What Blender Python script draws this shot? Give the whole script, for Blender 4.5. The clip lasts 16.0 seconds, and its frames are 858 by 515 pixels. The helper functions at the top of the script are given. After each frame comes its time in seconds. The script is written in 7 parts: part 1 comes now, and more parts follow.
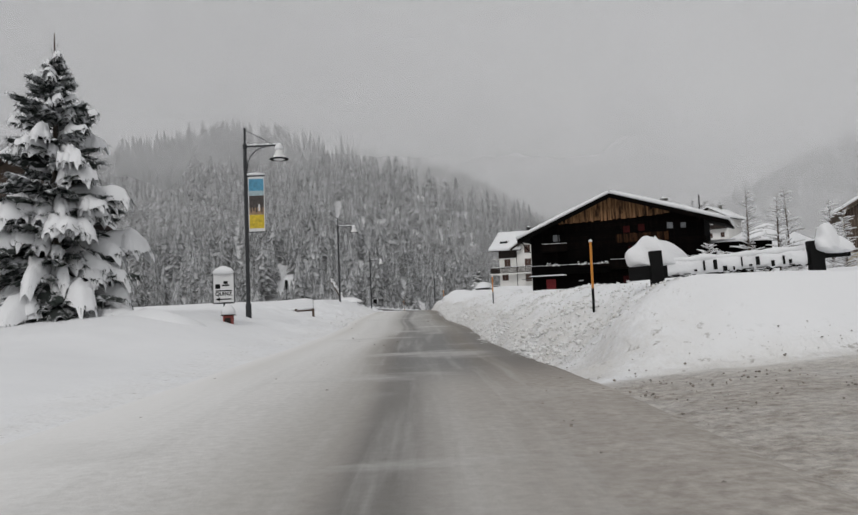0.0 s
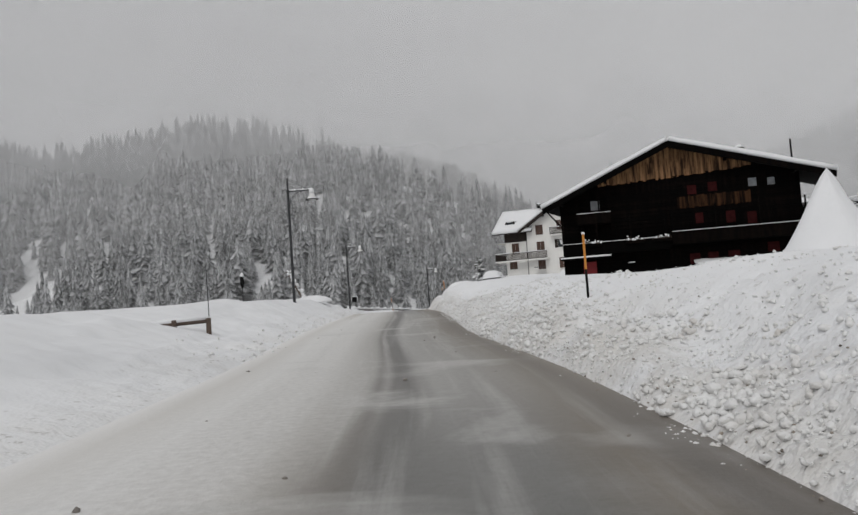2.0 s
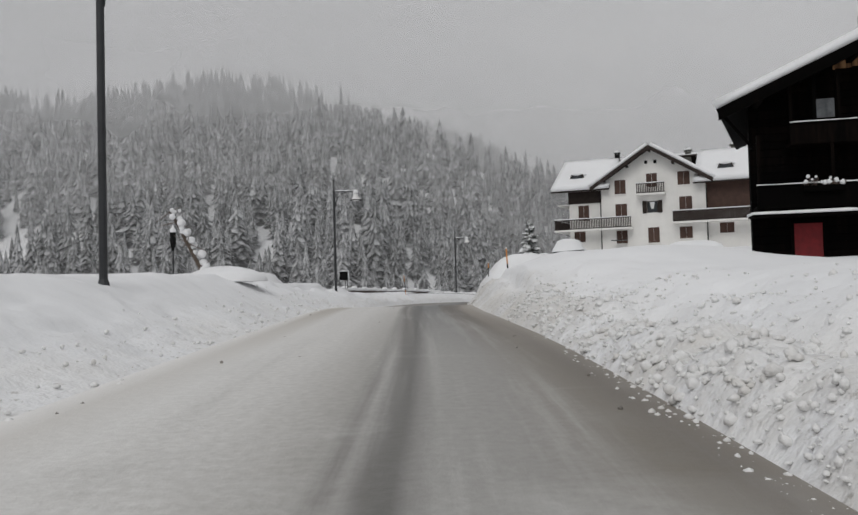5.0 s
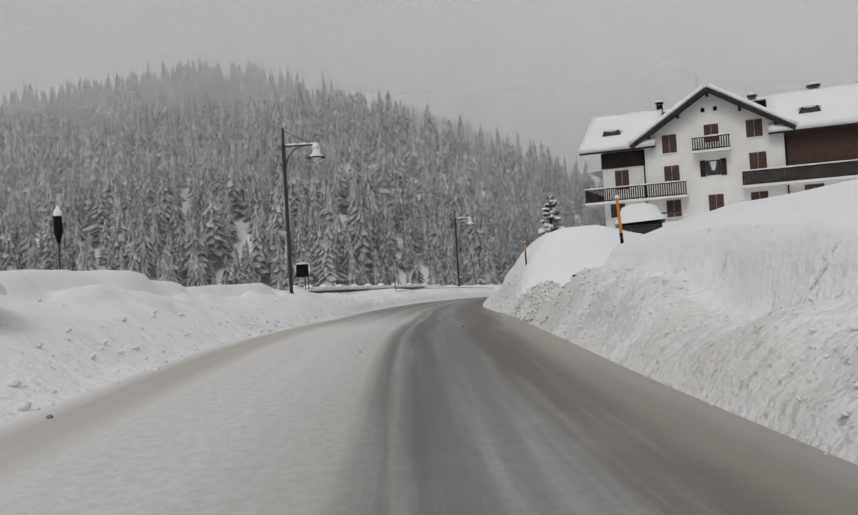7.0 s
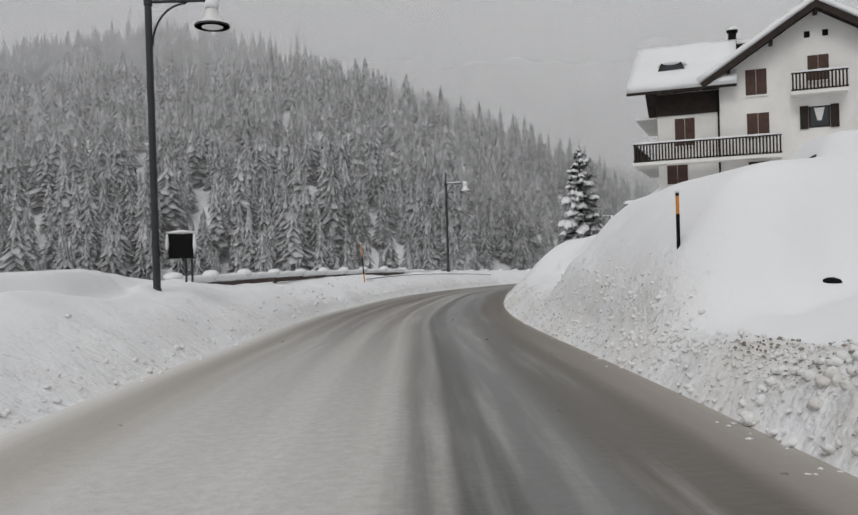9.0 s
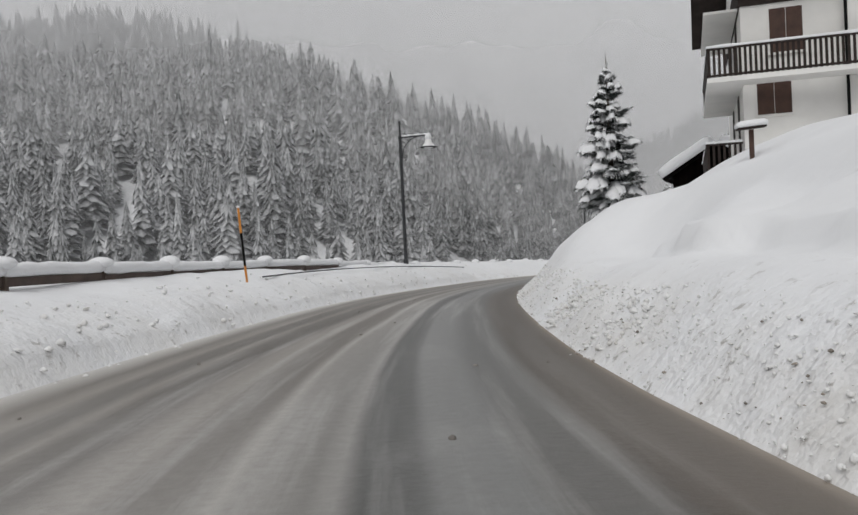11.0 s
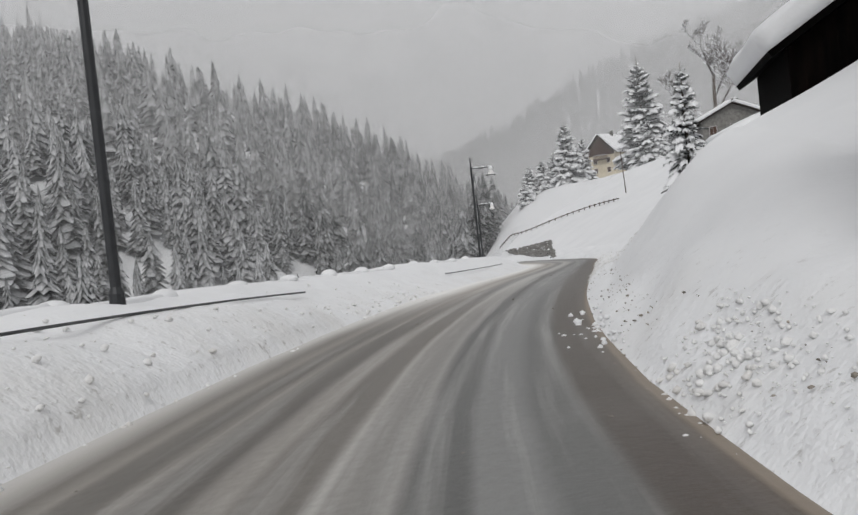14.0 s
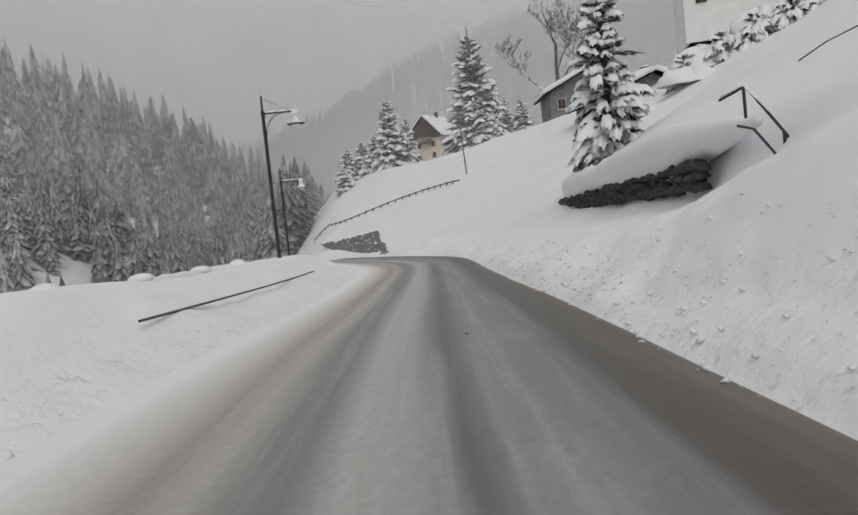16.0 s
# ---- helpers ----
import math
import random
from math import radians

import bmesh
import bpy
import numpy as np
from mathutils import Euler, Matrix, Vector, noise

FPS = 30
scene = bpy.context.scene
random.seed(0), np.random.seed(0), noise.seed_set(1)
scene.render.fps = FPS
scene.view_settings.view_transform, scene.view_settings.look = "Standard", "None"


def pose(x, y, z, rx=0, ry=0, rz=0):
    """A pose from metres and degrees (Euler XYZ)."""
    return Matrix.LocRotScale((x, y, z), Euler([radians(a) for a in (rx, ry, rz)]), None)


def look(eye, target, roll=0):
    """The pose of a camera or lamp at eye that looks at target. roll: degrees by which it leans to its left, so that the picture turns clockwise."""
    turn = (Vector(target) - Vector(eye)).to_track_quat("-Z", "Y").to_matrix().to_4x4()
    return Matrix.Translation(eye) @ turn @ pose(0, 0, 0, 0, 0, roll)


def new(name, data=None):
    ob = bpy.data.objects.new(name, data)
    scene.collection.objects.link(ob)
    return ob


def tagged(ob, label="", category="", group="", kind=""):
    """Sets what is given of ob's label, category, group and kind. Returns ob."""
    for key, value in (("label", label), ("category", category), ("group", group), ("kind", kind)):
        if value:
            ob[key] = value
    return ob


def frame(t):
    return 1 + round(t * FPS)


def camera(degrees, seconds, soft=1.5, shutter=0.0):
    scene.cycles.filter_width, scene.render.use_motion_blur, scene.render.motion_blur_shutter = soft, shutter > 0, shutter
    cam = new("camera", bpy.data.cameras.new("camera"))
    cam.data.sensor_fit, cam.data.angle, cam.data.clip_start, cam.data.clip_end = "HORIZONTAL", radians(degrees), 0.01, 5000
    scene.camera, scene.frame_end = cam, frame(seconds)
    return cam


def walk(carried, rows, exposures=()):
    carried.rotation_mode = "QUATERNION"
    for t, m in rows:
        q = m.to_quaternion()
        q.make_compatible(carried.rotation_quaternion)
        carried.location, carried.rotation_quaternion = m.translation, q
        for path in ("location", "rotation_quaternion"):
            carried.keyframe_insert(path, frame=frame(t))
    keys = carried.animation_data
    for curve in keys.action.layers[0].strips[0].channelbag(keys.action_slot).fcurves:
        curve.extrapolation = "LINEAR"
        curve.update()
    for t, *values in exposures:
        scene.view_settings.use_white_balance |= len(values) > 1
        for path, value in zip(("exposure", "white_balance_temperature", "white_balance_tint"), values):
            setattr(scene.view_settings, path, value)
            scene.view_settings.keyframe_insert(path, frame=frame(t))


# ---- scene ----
cam = camera(56.0, 16.0)
PATH = [
    (0, (-0.048, 0.331, 1.211), (-0.036, 2.327, 1.346), -2.2),
    (0.5, (-0.033, 6.11, 1.269), (-0.019, 8.107, 1.385), -4.2),
    (1, (-0.173, 12.071, 1.386), (-0.151, 14.067, 1.512), -4.0),
    (1.5, (-0.315, 17.928, 1.457), (-0.298, 19.923, 1.605), -2.7),
    (2, (-0.397, 23.37, 1.52), (-0.357, 25.366, 1.644), -4.1),
    (2.5, (-0.501, 28.922, 1.652), (-0.464, 30.917, 1.784), -4.4),
    (3, (-0.666, 34.816, 1.749), (-0.628, 36.812, 1.86), -4.2),
    (3.5, (-0.773, 40.371, 1.88), (-0.736, 42.369, 1.968), -2.6),
    (4, (-0.899, 45.745, 1.911), (-0.873, 47.743, 2.004), -2.4),
    (4.5, (-0.89, 50.456, 2.126), (-0.866, 52.452, 2.243), -2.8),
    (5, (-0.94, 55.267, 2.218), (-0.949, 57.266, 2.285), -1.5),
    (7.5, (-1.516, 76.574, 2.574), (-1.497, 78.573, 2.604), -4.1),
    (8, (-1.674, 80.833, 2.722), (-1.652, 82.833, 2.729), -4.6),
    (8.5, (-1.905, 85.192, 2.703), (-1.865, 87.192, 2.697), -2.6),
    (11, (-1.009, 106.403, 2.021), (-0.817, 108.394, 1.994), -2.7),
    (11.5, (-0.724, 110.707, 1.945), (-0.488, 112.693, 1.911), -3.3),
    (12, (-0.267, 115.109, 1.903), (0.002, 117.09, 1.85), -4.5),
    (12.5, (0.234, 119.249, 1.914), (0.574, 121.219, 1.85), -5.3),
    (13, (0.913, 123.462, 1.833), (1.31, 125.421, 1.76), -5.1),
    (13.5, (1.736, 127.69, 1.737), (2.207, 129.633, 1.673), -5.4),
    (14, (2.707, 131.919, 1.749), (3.274, 133.836, 1.699), -6.1),
    (14.5, (4.437, 137.259, 1.619), (5.107, 139.142, 1.552), -6.4),
    (15, (6.327, 142.173, 1.474), (7.11, 144.012, 1.39), -6.9),
    (15.5, (8.56, 147.348, 1.403), (9.45, 149.136, 1.295), -6.6),
    (16, (10.99, 152.338, 1.272), (11.969, 154.078, 1.156), -6.1),
]
walk(cam, [(t, look(eye, target, roll)) for t, eye, target, roll in PATH],
     exposures=[(0.0, -0.56), (5.0, -0.60), (8.0, -0.56), (11.0, -0.42), (13.5, -0.37), (15.0, -0.50), (16.0, -0.62)])

# ---------------- world, sun ----------------
world = bpy.data.worlds.new("overcast")
scene.world = world
world.use_nodes = True
wn, wl = world.node_tree.nodes, world.node_tree.links
wn.clear()
SUN_EL, SUN_AZ = radians(32), radians(200)
sky = wn.new("ShaderNodeTexSky")
sky.sky_type, sky.sun_disc = "NISHITA", False
sky.sun_elevation, sky.sun_rotation = SUN_EL, SUN_AZ
sky.air_density, sky.dust_density, sky.ozone_density = 2.0, 6.0, 1.0
grey = wn.new("ShaderNodeHueSaturation")
grey.inputs["Saturation"].default_value = 0.12
grey.inputs["Value"].default_value = 0.10
wl.new(sky.outputs[0], grey.inputs["Color"])
# the cloud deck: darker towards the horizon, with faint uneven patches
coord = wn.new("ShaderNodeTexCoord")
sep = wn.new("ShaderNodeSeparateXYZ")
wl.new(coord.outputs["Generated"], sep.inputs[0])
deck = wn.new("ShaderNodeValToRGB")
deck.color_ramp.elements[0].position, deck.color_ramp.elements[0].color = 0.0, (0.36, 0.362, 0.374, 1)
deck.color_ramp.elements[1].position, deck.color_ramp.elements[1].color = 0.7, (0.80, 0.804, 0.82, 1)
el = deck.color_ramp.elements.new(0.10)
el.color = (0.42, 0.422, 0.434, 1)
el = deck.color_ramp.elements.new(0.30)
el.color = (0.57, 0.573, 0.587, 1)
wl.new(sep.outputs["Z"], deck.inputs[0])
cloud = wn.new("ShaderNodeTexNoise")
cloud.inputs["Scale"].default_value, cloud.inputs["Detail"].default_value = 2.2, 4.0
wl.new(coord.outputs["Generated"], cloud.inputs["Vector"])
cr = wn.new("ShaderNodeMapRange")
cr.inputs["From Min"].default_value, cr.inputs["From Max"].default_value = 0.3, 0.7
cr.inputs["To Min"].default_value, cr.inputs["To Max"].default_value = 0.95, 1.05
wl.new(cloud.outputs["Fac"], cr.inputs["Value"])
mul = wn.new("ShaderNodeMix")
mul.data_type, mul.blend_type = "RGBA", "MULTIPLY"
mul.inputs["Factor"].default_value = 1.0
wl.new(deck.outputs[0], mul.inputs["A"])
# the deck is thinner over the valley mouth in the west
side = wn.new("ShaderNodeMapRange")
side.inputs["From Min"].default_value, side.inputs["From Max"].default_value = -0.15, 0.6
side.inputs["To Min"].default_value, side.inputs["To Max"].default_value = 1.17, 0.88
wl.new(sep.outputs["X"], side.inputs["Value"])
both = wn.new("ShaderNodeMath")
both.operation = "MULTIPLY"
wl.new(cr.outputs[0], both.inputs[0])
wl.new(side.outputs[0], both.inputs[1])
wl.new(both.outputs[0], mul.inputs["B"])
mixs = wn.new("ShaderNodeMix")
mixs.data_type = "RGBA"
mixs.inputs["Factor"].default_value = 0.88
wl.new(grey.outputs[0], mixs.inputs["A"])
wl.new(mul.outputs["Result"], mixs.inputs["B"])
back = wn.new("ShaderNodeBackground")
back.inputs["Strength"].default_value = 1.0
wl.new(mixs.outputs["Result"], back.inputs["Color"])
wout = wn.new("ShaderNodeOutputWorld")
wl.new(back.outputs[0], wout.inputs["Surface"])

sun_data = bpy.data.lights.new("sun", "SUN")
sun_data.energy, sun_data.angle, sun_data.color = 1.1, radians(25), (1.0, 0.985, 0.96)
sun = new("sun", sun_data)
sun.matrix_world = look((-60 * math.sin(SUN_AZ) * -1, 60 * math.cos(SUN_AZ), 60), (0, 0, 0))

# ---------------- materials ----------------
def material(name, rough=0.7, metal=0.0):
    m = bpy.data.materials.new(name)
    m.use_nodes = True
    n, l = m.node_tree.nodes, m.node_tree.links
    b = n["Principled BSDF"]
    b.inputs["Roughness"].default_value, b.inputs["Metallic"].default_value = rough, metal
    return m, n, l, b


def noise_node(n, l, scale, detail=4.0, rough=0.55, vec=None, distort=0.0):
    t = n.new("ShaderNodeTexNoise")
    t.inputs["Scale"].default_value, t.inputs["Detail"].default_value = scale, detail
    t.inputs["Roughness"].default_value, t.inputs["Distortion"].default_value = rough, distort
    if vec is not None:
        l.new(vec, t.inputs["Vector"])
    return t.outputs["Fac"]


def ramp(n, l, src, *stops):
    r = n.new("ShaderNodeValToRGB")
    e = r.color_ramp.elements
    while len(e) < len(stops):
        e.new(0.5)
    for k, (p, c) in enumerate(stops):
        e[k].position = p
        e[k].color = (*c, 1) if len(c) == 3 else (c[0], c[0], c[0], 1)
    l.new(src, r.inputs[0])
    return r.outputs["Color"]


def blend(n, l, fac, a, b, mode="MIX"):
    m = n.new("ShaderNodeMix")
    m.data_type, m.blend_type = "RGBA", mode
    for key, v in (("Factor", fac), ("A", a), ("B", b)):
        if isinstance(v, (int, float)):
            m.inputs[key].default_value = v
        elif isinstance(v, tuple):
            m.inputs[key].default_value = (*v, 1)
        else:
            l.new(v, m.inputs[key])
    return m.outputs["Result"]


def math_node(n, l, op, a, b=0.0, clamp=False):
    m = n.new("ShaderNodeMath")
    m.operation, m.use_clamp = op, clamp
    for k, v in ((0, a), (1, b)):
        if isinstance(v, (int, float)):
            m.inputs[k].default_value = v
        else:
            l.new(v, m.inputs[k])
    return m.outputs[0]


def bump(n, l, b, height, strength=0.4, dist=0.05):
    k = n.new("ShaderNodeBump")
    k.inputs["Strength"].default_value, k.inputs["Distance"].default_value = strength, dist
    l.new(height, k.inputs["Height"])
    l.new(k.outputs[0], b.inputs["Normal"])


def obj_coord(n, scale=None, l=None):
    c = n.new("ShaderNodeTexCoord").outputs["Object"]
    if scale:
        mp = n.new("ShaderNodeMapping")
        mp.inputs["Scale"].default_value = scale
        l.new(c, mp.inputs["Vector"])
        return mp.outputs[0]
    return c


def plain(name, col, rough=0.7, metal=0.0, var=0.15, scale=3.0, bmp=0.15):
    m, n, l, b = material(name, rough, metal)
    c = obj_coord(n)
    f = noise_node(n, l, scale, 5, 0.6, c)
    lo = tuple(v * (1 - var) for v in col)
    hi = tuple(min(1, v * (1 + var)) for v in col)
    l.new(ramp(n, l, f, (0.3, lo), (0.7, hi)), b.inputs["Base Color"])
    bump(n, l, b, noise_node(n, l, scale * 8, 4, 0.6, c), bmp, 0.02)
    return m


def snow_material(name, col=(0.83, 0.837, 0.85), big=0.35, dirt=0.0):
    m, n, l, b = material(name, 0.65)
    c = obj_coord(n)
    f = noise_node(n, l, 0.35, 5, 0.6, c)
    base = ramp(n, l, f, (0.3, tuple(v * 0.94 for v in col)), (0.7, col))
    if dirt:
        d = noise_node(n, l, 1.3, 6, 0.65, c)
        base = blend(n, l, ramp(n, l, d, (0.5, (0,)), (0.72, (dirt,))), base, (0.45, 0.40, 0.34))
    l.new(base, b.inputs["Base Color"])
    b.inputs["Subsurface Weight"].default_value = 0.0
    h = math_node(n, l, "ADD", noise_node(n, l, 3.0, 6, 0.6, c), math_node(n, l, "MULTIPLY", noise_node(n, l, 22.0, 3, 0.5, c), 0.25))
    bump(n, l, b, h, big, 0.12)
    return m


SNOW = snow_material("fresh_snow")


def ground_material():
    """Snow, with grit and slush thrown up where the plough has pushed it."""
    m, n, l, b = material("snow_cover", 0.65)
    c = obj_coord(n)
    at = n.new("ShaderNodeAttribute")
    at.attribute_name = "ploughed"
    base = ramp(n, l, noise_node(n, l, 0.3, 5, 0.6, c), (0.3, (0.78, 0.788, 0.803)), (0.7, (0.84, 0.846, 0.857)))
    d1 = noise_node(n, l, 0.9, 7, 0.7, c)
    d2 = noise_node(n, l, 7.0, 5, 0.7, c)
    dd = math_node(n, l, "ADD", math_node(n, l, "MULTIPLY", d1, 0.6), math_node(n, l, "MULTIPLY", d2, 0.4))
    dd = math_node(n, l, "ADD", dd, math_node(n, l, "MULTIPLY", math_node(n, l, "SUBTRACT", at.outputs["Fac"], 1.0), 0.35))
    f = ramp(n, l, dd, (0.38, (0,)), (0.62, (0.62,)))
    speck = noise_node(n, l, 4.5, 4, 0.75, c)
    base = blend(n, l, math_node(n, l, "MULTIPLY", f, math_node(n, l, "MINIMUM", math_node(n, l, "MULTIPLY", at.outputs["Fac"], 2.0), 1.0)), base, ramp(n, l, d2, (0.35, (0.20, 0.175, 0.15)), (0.65, (0.52, 0.49, 0.45))))
    mott = noise_node(n, l, 0.55, 4, 0.6, c)
    base = blend(n, l, math_node(n, l, "MULTIPLY", ramp(n, l, mott, (0.40, (0,)), (0.64, (0.68,))), math_node(n, l, "MULTIPLY", math_node(n, l, "SUBTRACT", at.outputs["Fac"], 0.15), 1.2, True)), base, (0.66, 0.635, 0.59))
    # churned brown slush where a side road joins
    churn = math_node(n, l, "MULTIPLY", math_node(n, l, "SUBTRACT", at.outputs["Fac"], 1.0, True), ramp(n, l, noise_node(n, l, 0.8, 5, 0.65, c), (0.36, (0.45,)), (0.58, (1.0,))))
    base = blend(n, l, churn, base, ramp(n, l, d2, (0.35, (0.24, 0.21, 0.18)), (0.66, (0.54, 0.505, 0.46))))
    # crumbs of earth and ice in the ploughed face
    sp = math_node(n, l, "MULTIPLY", ramp(n, l, speck, (0.60, (0,)), (0.68, (0.75,))), math_node(n, l, "MINIMUM", math_node(n, l, "MULTIPLY", at.outputs["Fac"], 1.6), 1.0))
    base = blend(n, l, sp, base, (0.30, 0.28, 0.255))
    l.new(base, b.inputs["Base Color"])
    h = math_node(n, l, "ADD", noise_node(n, l, 3.5, 3, 0.5, c), math_node(n, l, "MULTIPLY", noise_node(n, l, 16.0, 2, 0.5, c), 0.3))
    h = math_node(n, l, "MULTIPLY", h, math_node(n, l, "ADD", math_node(n, l, "MULTIPLY", at.outputs["Fac"], 1.6), 0.13))
    bump(n, l, b, h, 0.6, 0.12)
    return m


GROUND = ground_material()
SNOW_CHUNK = snow_material("ploughed_snow", (0.81, 0.81, 0.805), 0.5, 0.45)
METAL_DARK = plain("dark_painted_steel", (0.035, 0.037, 0.04), 0.45, 0.3)
LAMP_WHITE = plain("lamp_enamel", (0.75, 0.75, 0.74), 0.4)
BARK = plain("bark", (0.09, 0.07, 0.055), 0.9, scale=6, bmp=0.6)
TWIG = plain("bare_twig", (0.13, 0.10, 0.085), 0.9, scale=6)
PLASTER = plain("white_plaster", (0.78, 0.77, 0.745), 0.85, var=0.06, scale=0.8)
BROWN_WOOD = plain("brown_shutter_wood", (0.065, 0.032, 0.022), 0.7, var=0.25)
DARK_WOOD = plain("dark_stained_wood", (0.035, 0.027, 0.024), 0.75, var=0.3)
GREY_METAL = plain("grey_metal", (0.3, 0.3, 0.3), 0.5, 0.6)
RED_PAINT = plain("red_painted_wood", (0.17, 0.008, 0.011), 0.75, var=0.3)
# plain black things, also used where openings would be in deep shade
BLACK = plain("black_and_shade", (0.007, 0.007, 0.007), 0.85)
ORANGE = plain("orange_marker", (0.58, 0.22, 0.025), 0.5)
CONCRETE = plain("mossy_concrete", (0.10, 0.098, 0.085), 0.9, var=0.45, scale=5, bmp=0.7)
WALL_STONE = plain("dark_wall_stone", (0.055, 0.053, 0.05), 0.9, var=0.5, scale=3, bmp=0.6)
STONE = plain("grey_stone", (0.2, 0.195, 0.185), 0.9, var=0.35, scale=2.5, bmp=0.6)
CAR_PAINT = plain("dark_car_paint", (0.012, 0.013, 0.015), 0.4, var=0.1)
SIGN_WHITE = plain("sign_white", (0.72, 0.72, 0.72), 0.5, var=0.04)
CREAM = plain("cream_plaster", (0.62, 0.55, 0.42), 0.85, var=0.08, scale=0.8)
RAIL_BROWN = plain("weathered_rail_wood", (0.085, 0.06, 0.045), 0.8, var=0.3, scale=2)

m_, n_, l_, b_ = material("window_glass", 0.08)
b_.inputs["Base Color"].default_value = (0.03, 0.035, 0.04, 1)
GLASS = m_
for m_ in (BLACK, DARK_WOOD):
    m_.node_tree.nodes["Principled BSDF"].inputs["Specular IOR Level"].default_value = 0.15


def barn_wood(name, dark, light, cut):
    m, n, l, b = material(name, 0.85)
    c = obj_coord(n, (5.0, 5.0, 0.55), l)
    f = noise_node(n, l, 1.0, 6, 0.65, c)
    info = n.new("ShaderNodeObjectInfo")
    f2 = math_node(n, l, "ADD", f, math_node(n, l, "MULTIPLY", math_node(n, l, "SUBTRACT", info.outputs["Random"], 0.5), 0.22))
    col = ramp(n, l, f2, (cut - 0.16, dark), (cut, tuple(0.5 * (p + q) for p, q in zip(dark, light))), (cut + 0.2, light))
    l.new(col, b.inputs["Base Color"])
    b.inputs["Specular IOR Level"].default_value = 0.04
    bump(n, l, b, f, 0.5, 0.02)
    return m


# darker than soot-black wood: deep shade is put into this base colour
BARN_DARK = barn_wood("soot_and_shade_log", (0.0018, 0.0016, 0.0015), (0.008, 0.005, 0.004), 0.64)
# a darker brown than the gable boards
BARN_DIM = barn_wood("dark_brown_board", (0.006, 0.004, 0.003), (0.07, 0.033, 0.016), 0.56)
BARN_BOARD = barn_wood("weathered_larch_board", (0.03, 0.018, 0.012), (0.36, 0.20, 0.10), 0.50)


def foliage(name, green, snow_amount, scale, spread=0.16, snow=(0.78, 0.79, 0.81)):
    m, n, l, b = material(name, 0.8)
    c = obj_coord(n)
    geo = n.new("ShaderNodeNewGeometry")
    sepn = n.new("ShaderNodeSeparateXYZ")
    l.new(geo.outputs["Normal"], sepn.inputs[0])
    f = noise_node(n, l, scale, 3, 0.6, c)
    up = math_node(n, l, "ABSOLUTE", sepn.outputs["Z"])
    s = math_node(n, l, "ADD", f, math_node(n, l, "MULTIPLY", up, 0.35))
    rnd = math_node(n, l, "MULTIPLY", math_node(n, l, "SUBTRACT", geo.outputs["Random Per Island"], 0.5), 0.16)
    s = math_node(n, l, "ADD", s, rnd)
    fac = ramp(n, l, s, (snow_amount, (0,)), (snow_amount + spread, (1,)))
    g = ramp(n, l, geo.outputs["Random Per Island"], (0.0, tuple(v * 0.7 for v in green)), (1.0, tuple(v * 1.4 for v in green)))
    l.new(blend(n, l, fac, g, snow), b.inputs["Base Color"])
    return m



def frosted_forest(name="frosted_forest", less=0.0):
    """Needles with snow on the outer boughs, more on some trees than on others; gaps between tiers are coloured dark
    for shade.
    """
    m, n, l, b = material(name, 0.85)
    c = obj_coord(n)
    geo = n.new("ShaderNodeNewGeometry")
    at = n.new("ShaderNodeAttribute")
    at.attribute_name = "snow_and_gap_shade"
    f = noise_node(n, l, 1.5, 5, 0.75, c)
    g = noise_node(n, l, 0.05, 3, 0.5, c)
    s = math_node(n, l, "ADD", math_node(n, l, "MULTIPLY", at.outputs["Fac"], 0.40), math_node(n, l, "MULTIPLY", f, 0.85))
    s = math_node(n, l, "ADD", s, math_node(n, l, "MULTIPLY", math_node(n, l, "SUBTRACT", g, 0.5), 0.7))
    s = math_node(n, l, "ADD", s, math_node(n, l, "MULTIPLY", math_node(n, l, "SUBTRACT", geo.outputs["Random Per Island"], 0.5), 0.22))
    # less of the frost colour as x grows from 0 to 100
    east = n.new("ShaderNodeMapRange")
    east.inputs["From Min"].default_value, east.inputs["From Max"].default_value = 0.0, 100.0
    east.inputs["To Min"].default_value, east.inputs["To Max"].default_value = 0.0, 0.24
    px = n.new("ShaderNodeSeparateXYZ")
    l.new(c, px.inputs[0])
    l.new(px.outputs["X"], east.inputs["Value"])
    s = math_node(n, l, "SUBTRACT", s, east.outputs[0])
    fac = ramp(n, l, s, (0.36 + less, (0,)), (1.02 + less, (0.66,)))
    grn = ramp(n, l, geo.outputs["Random Per Island"], (0.0, (0.05, 0.055, 0.054)), (1.0, (0.11, 0.113, 0.11)))
    l.new(blend(n, l, fac, grn, (0.76, 0.77, 0.79)), b.inputs["Base Color"])
    return m


HILL_TREE = frosted_forest()
FAR_TREE = frosted_forest("sparsely_frosted_forest", 0.3)
NEEDLES = foliage("spruce_needles", (0.024, 0.031, 0.027), 0.74, 3.0)

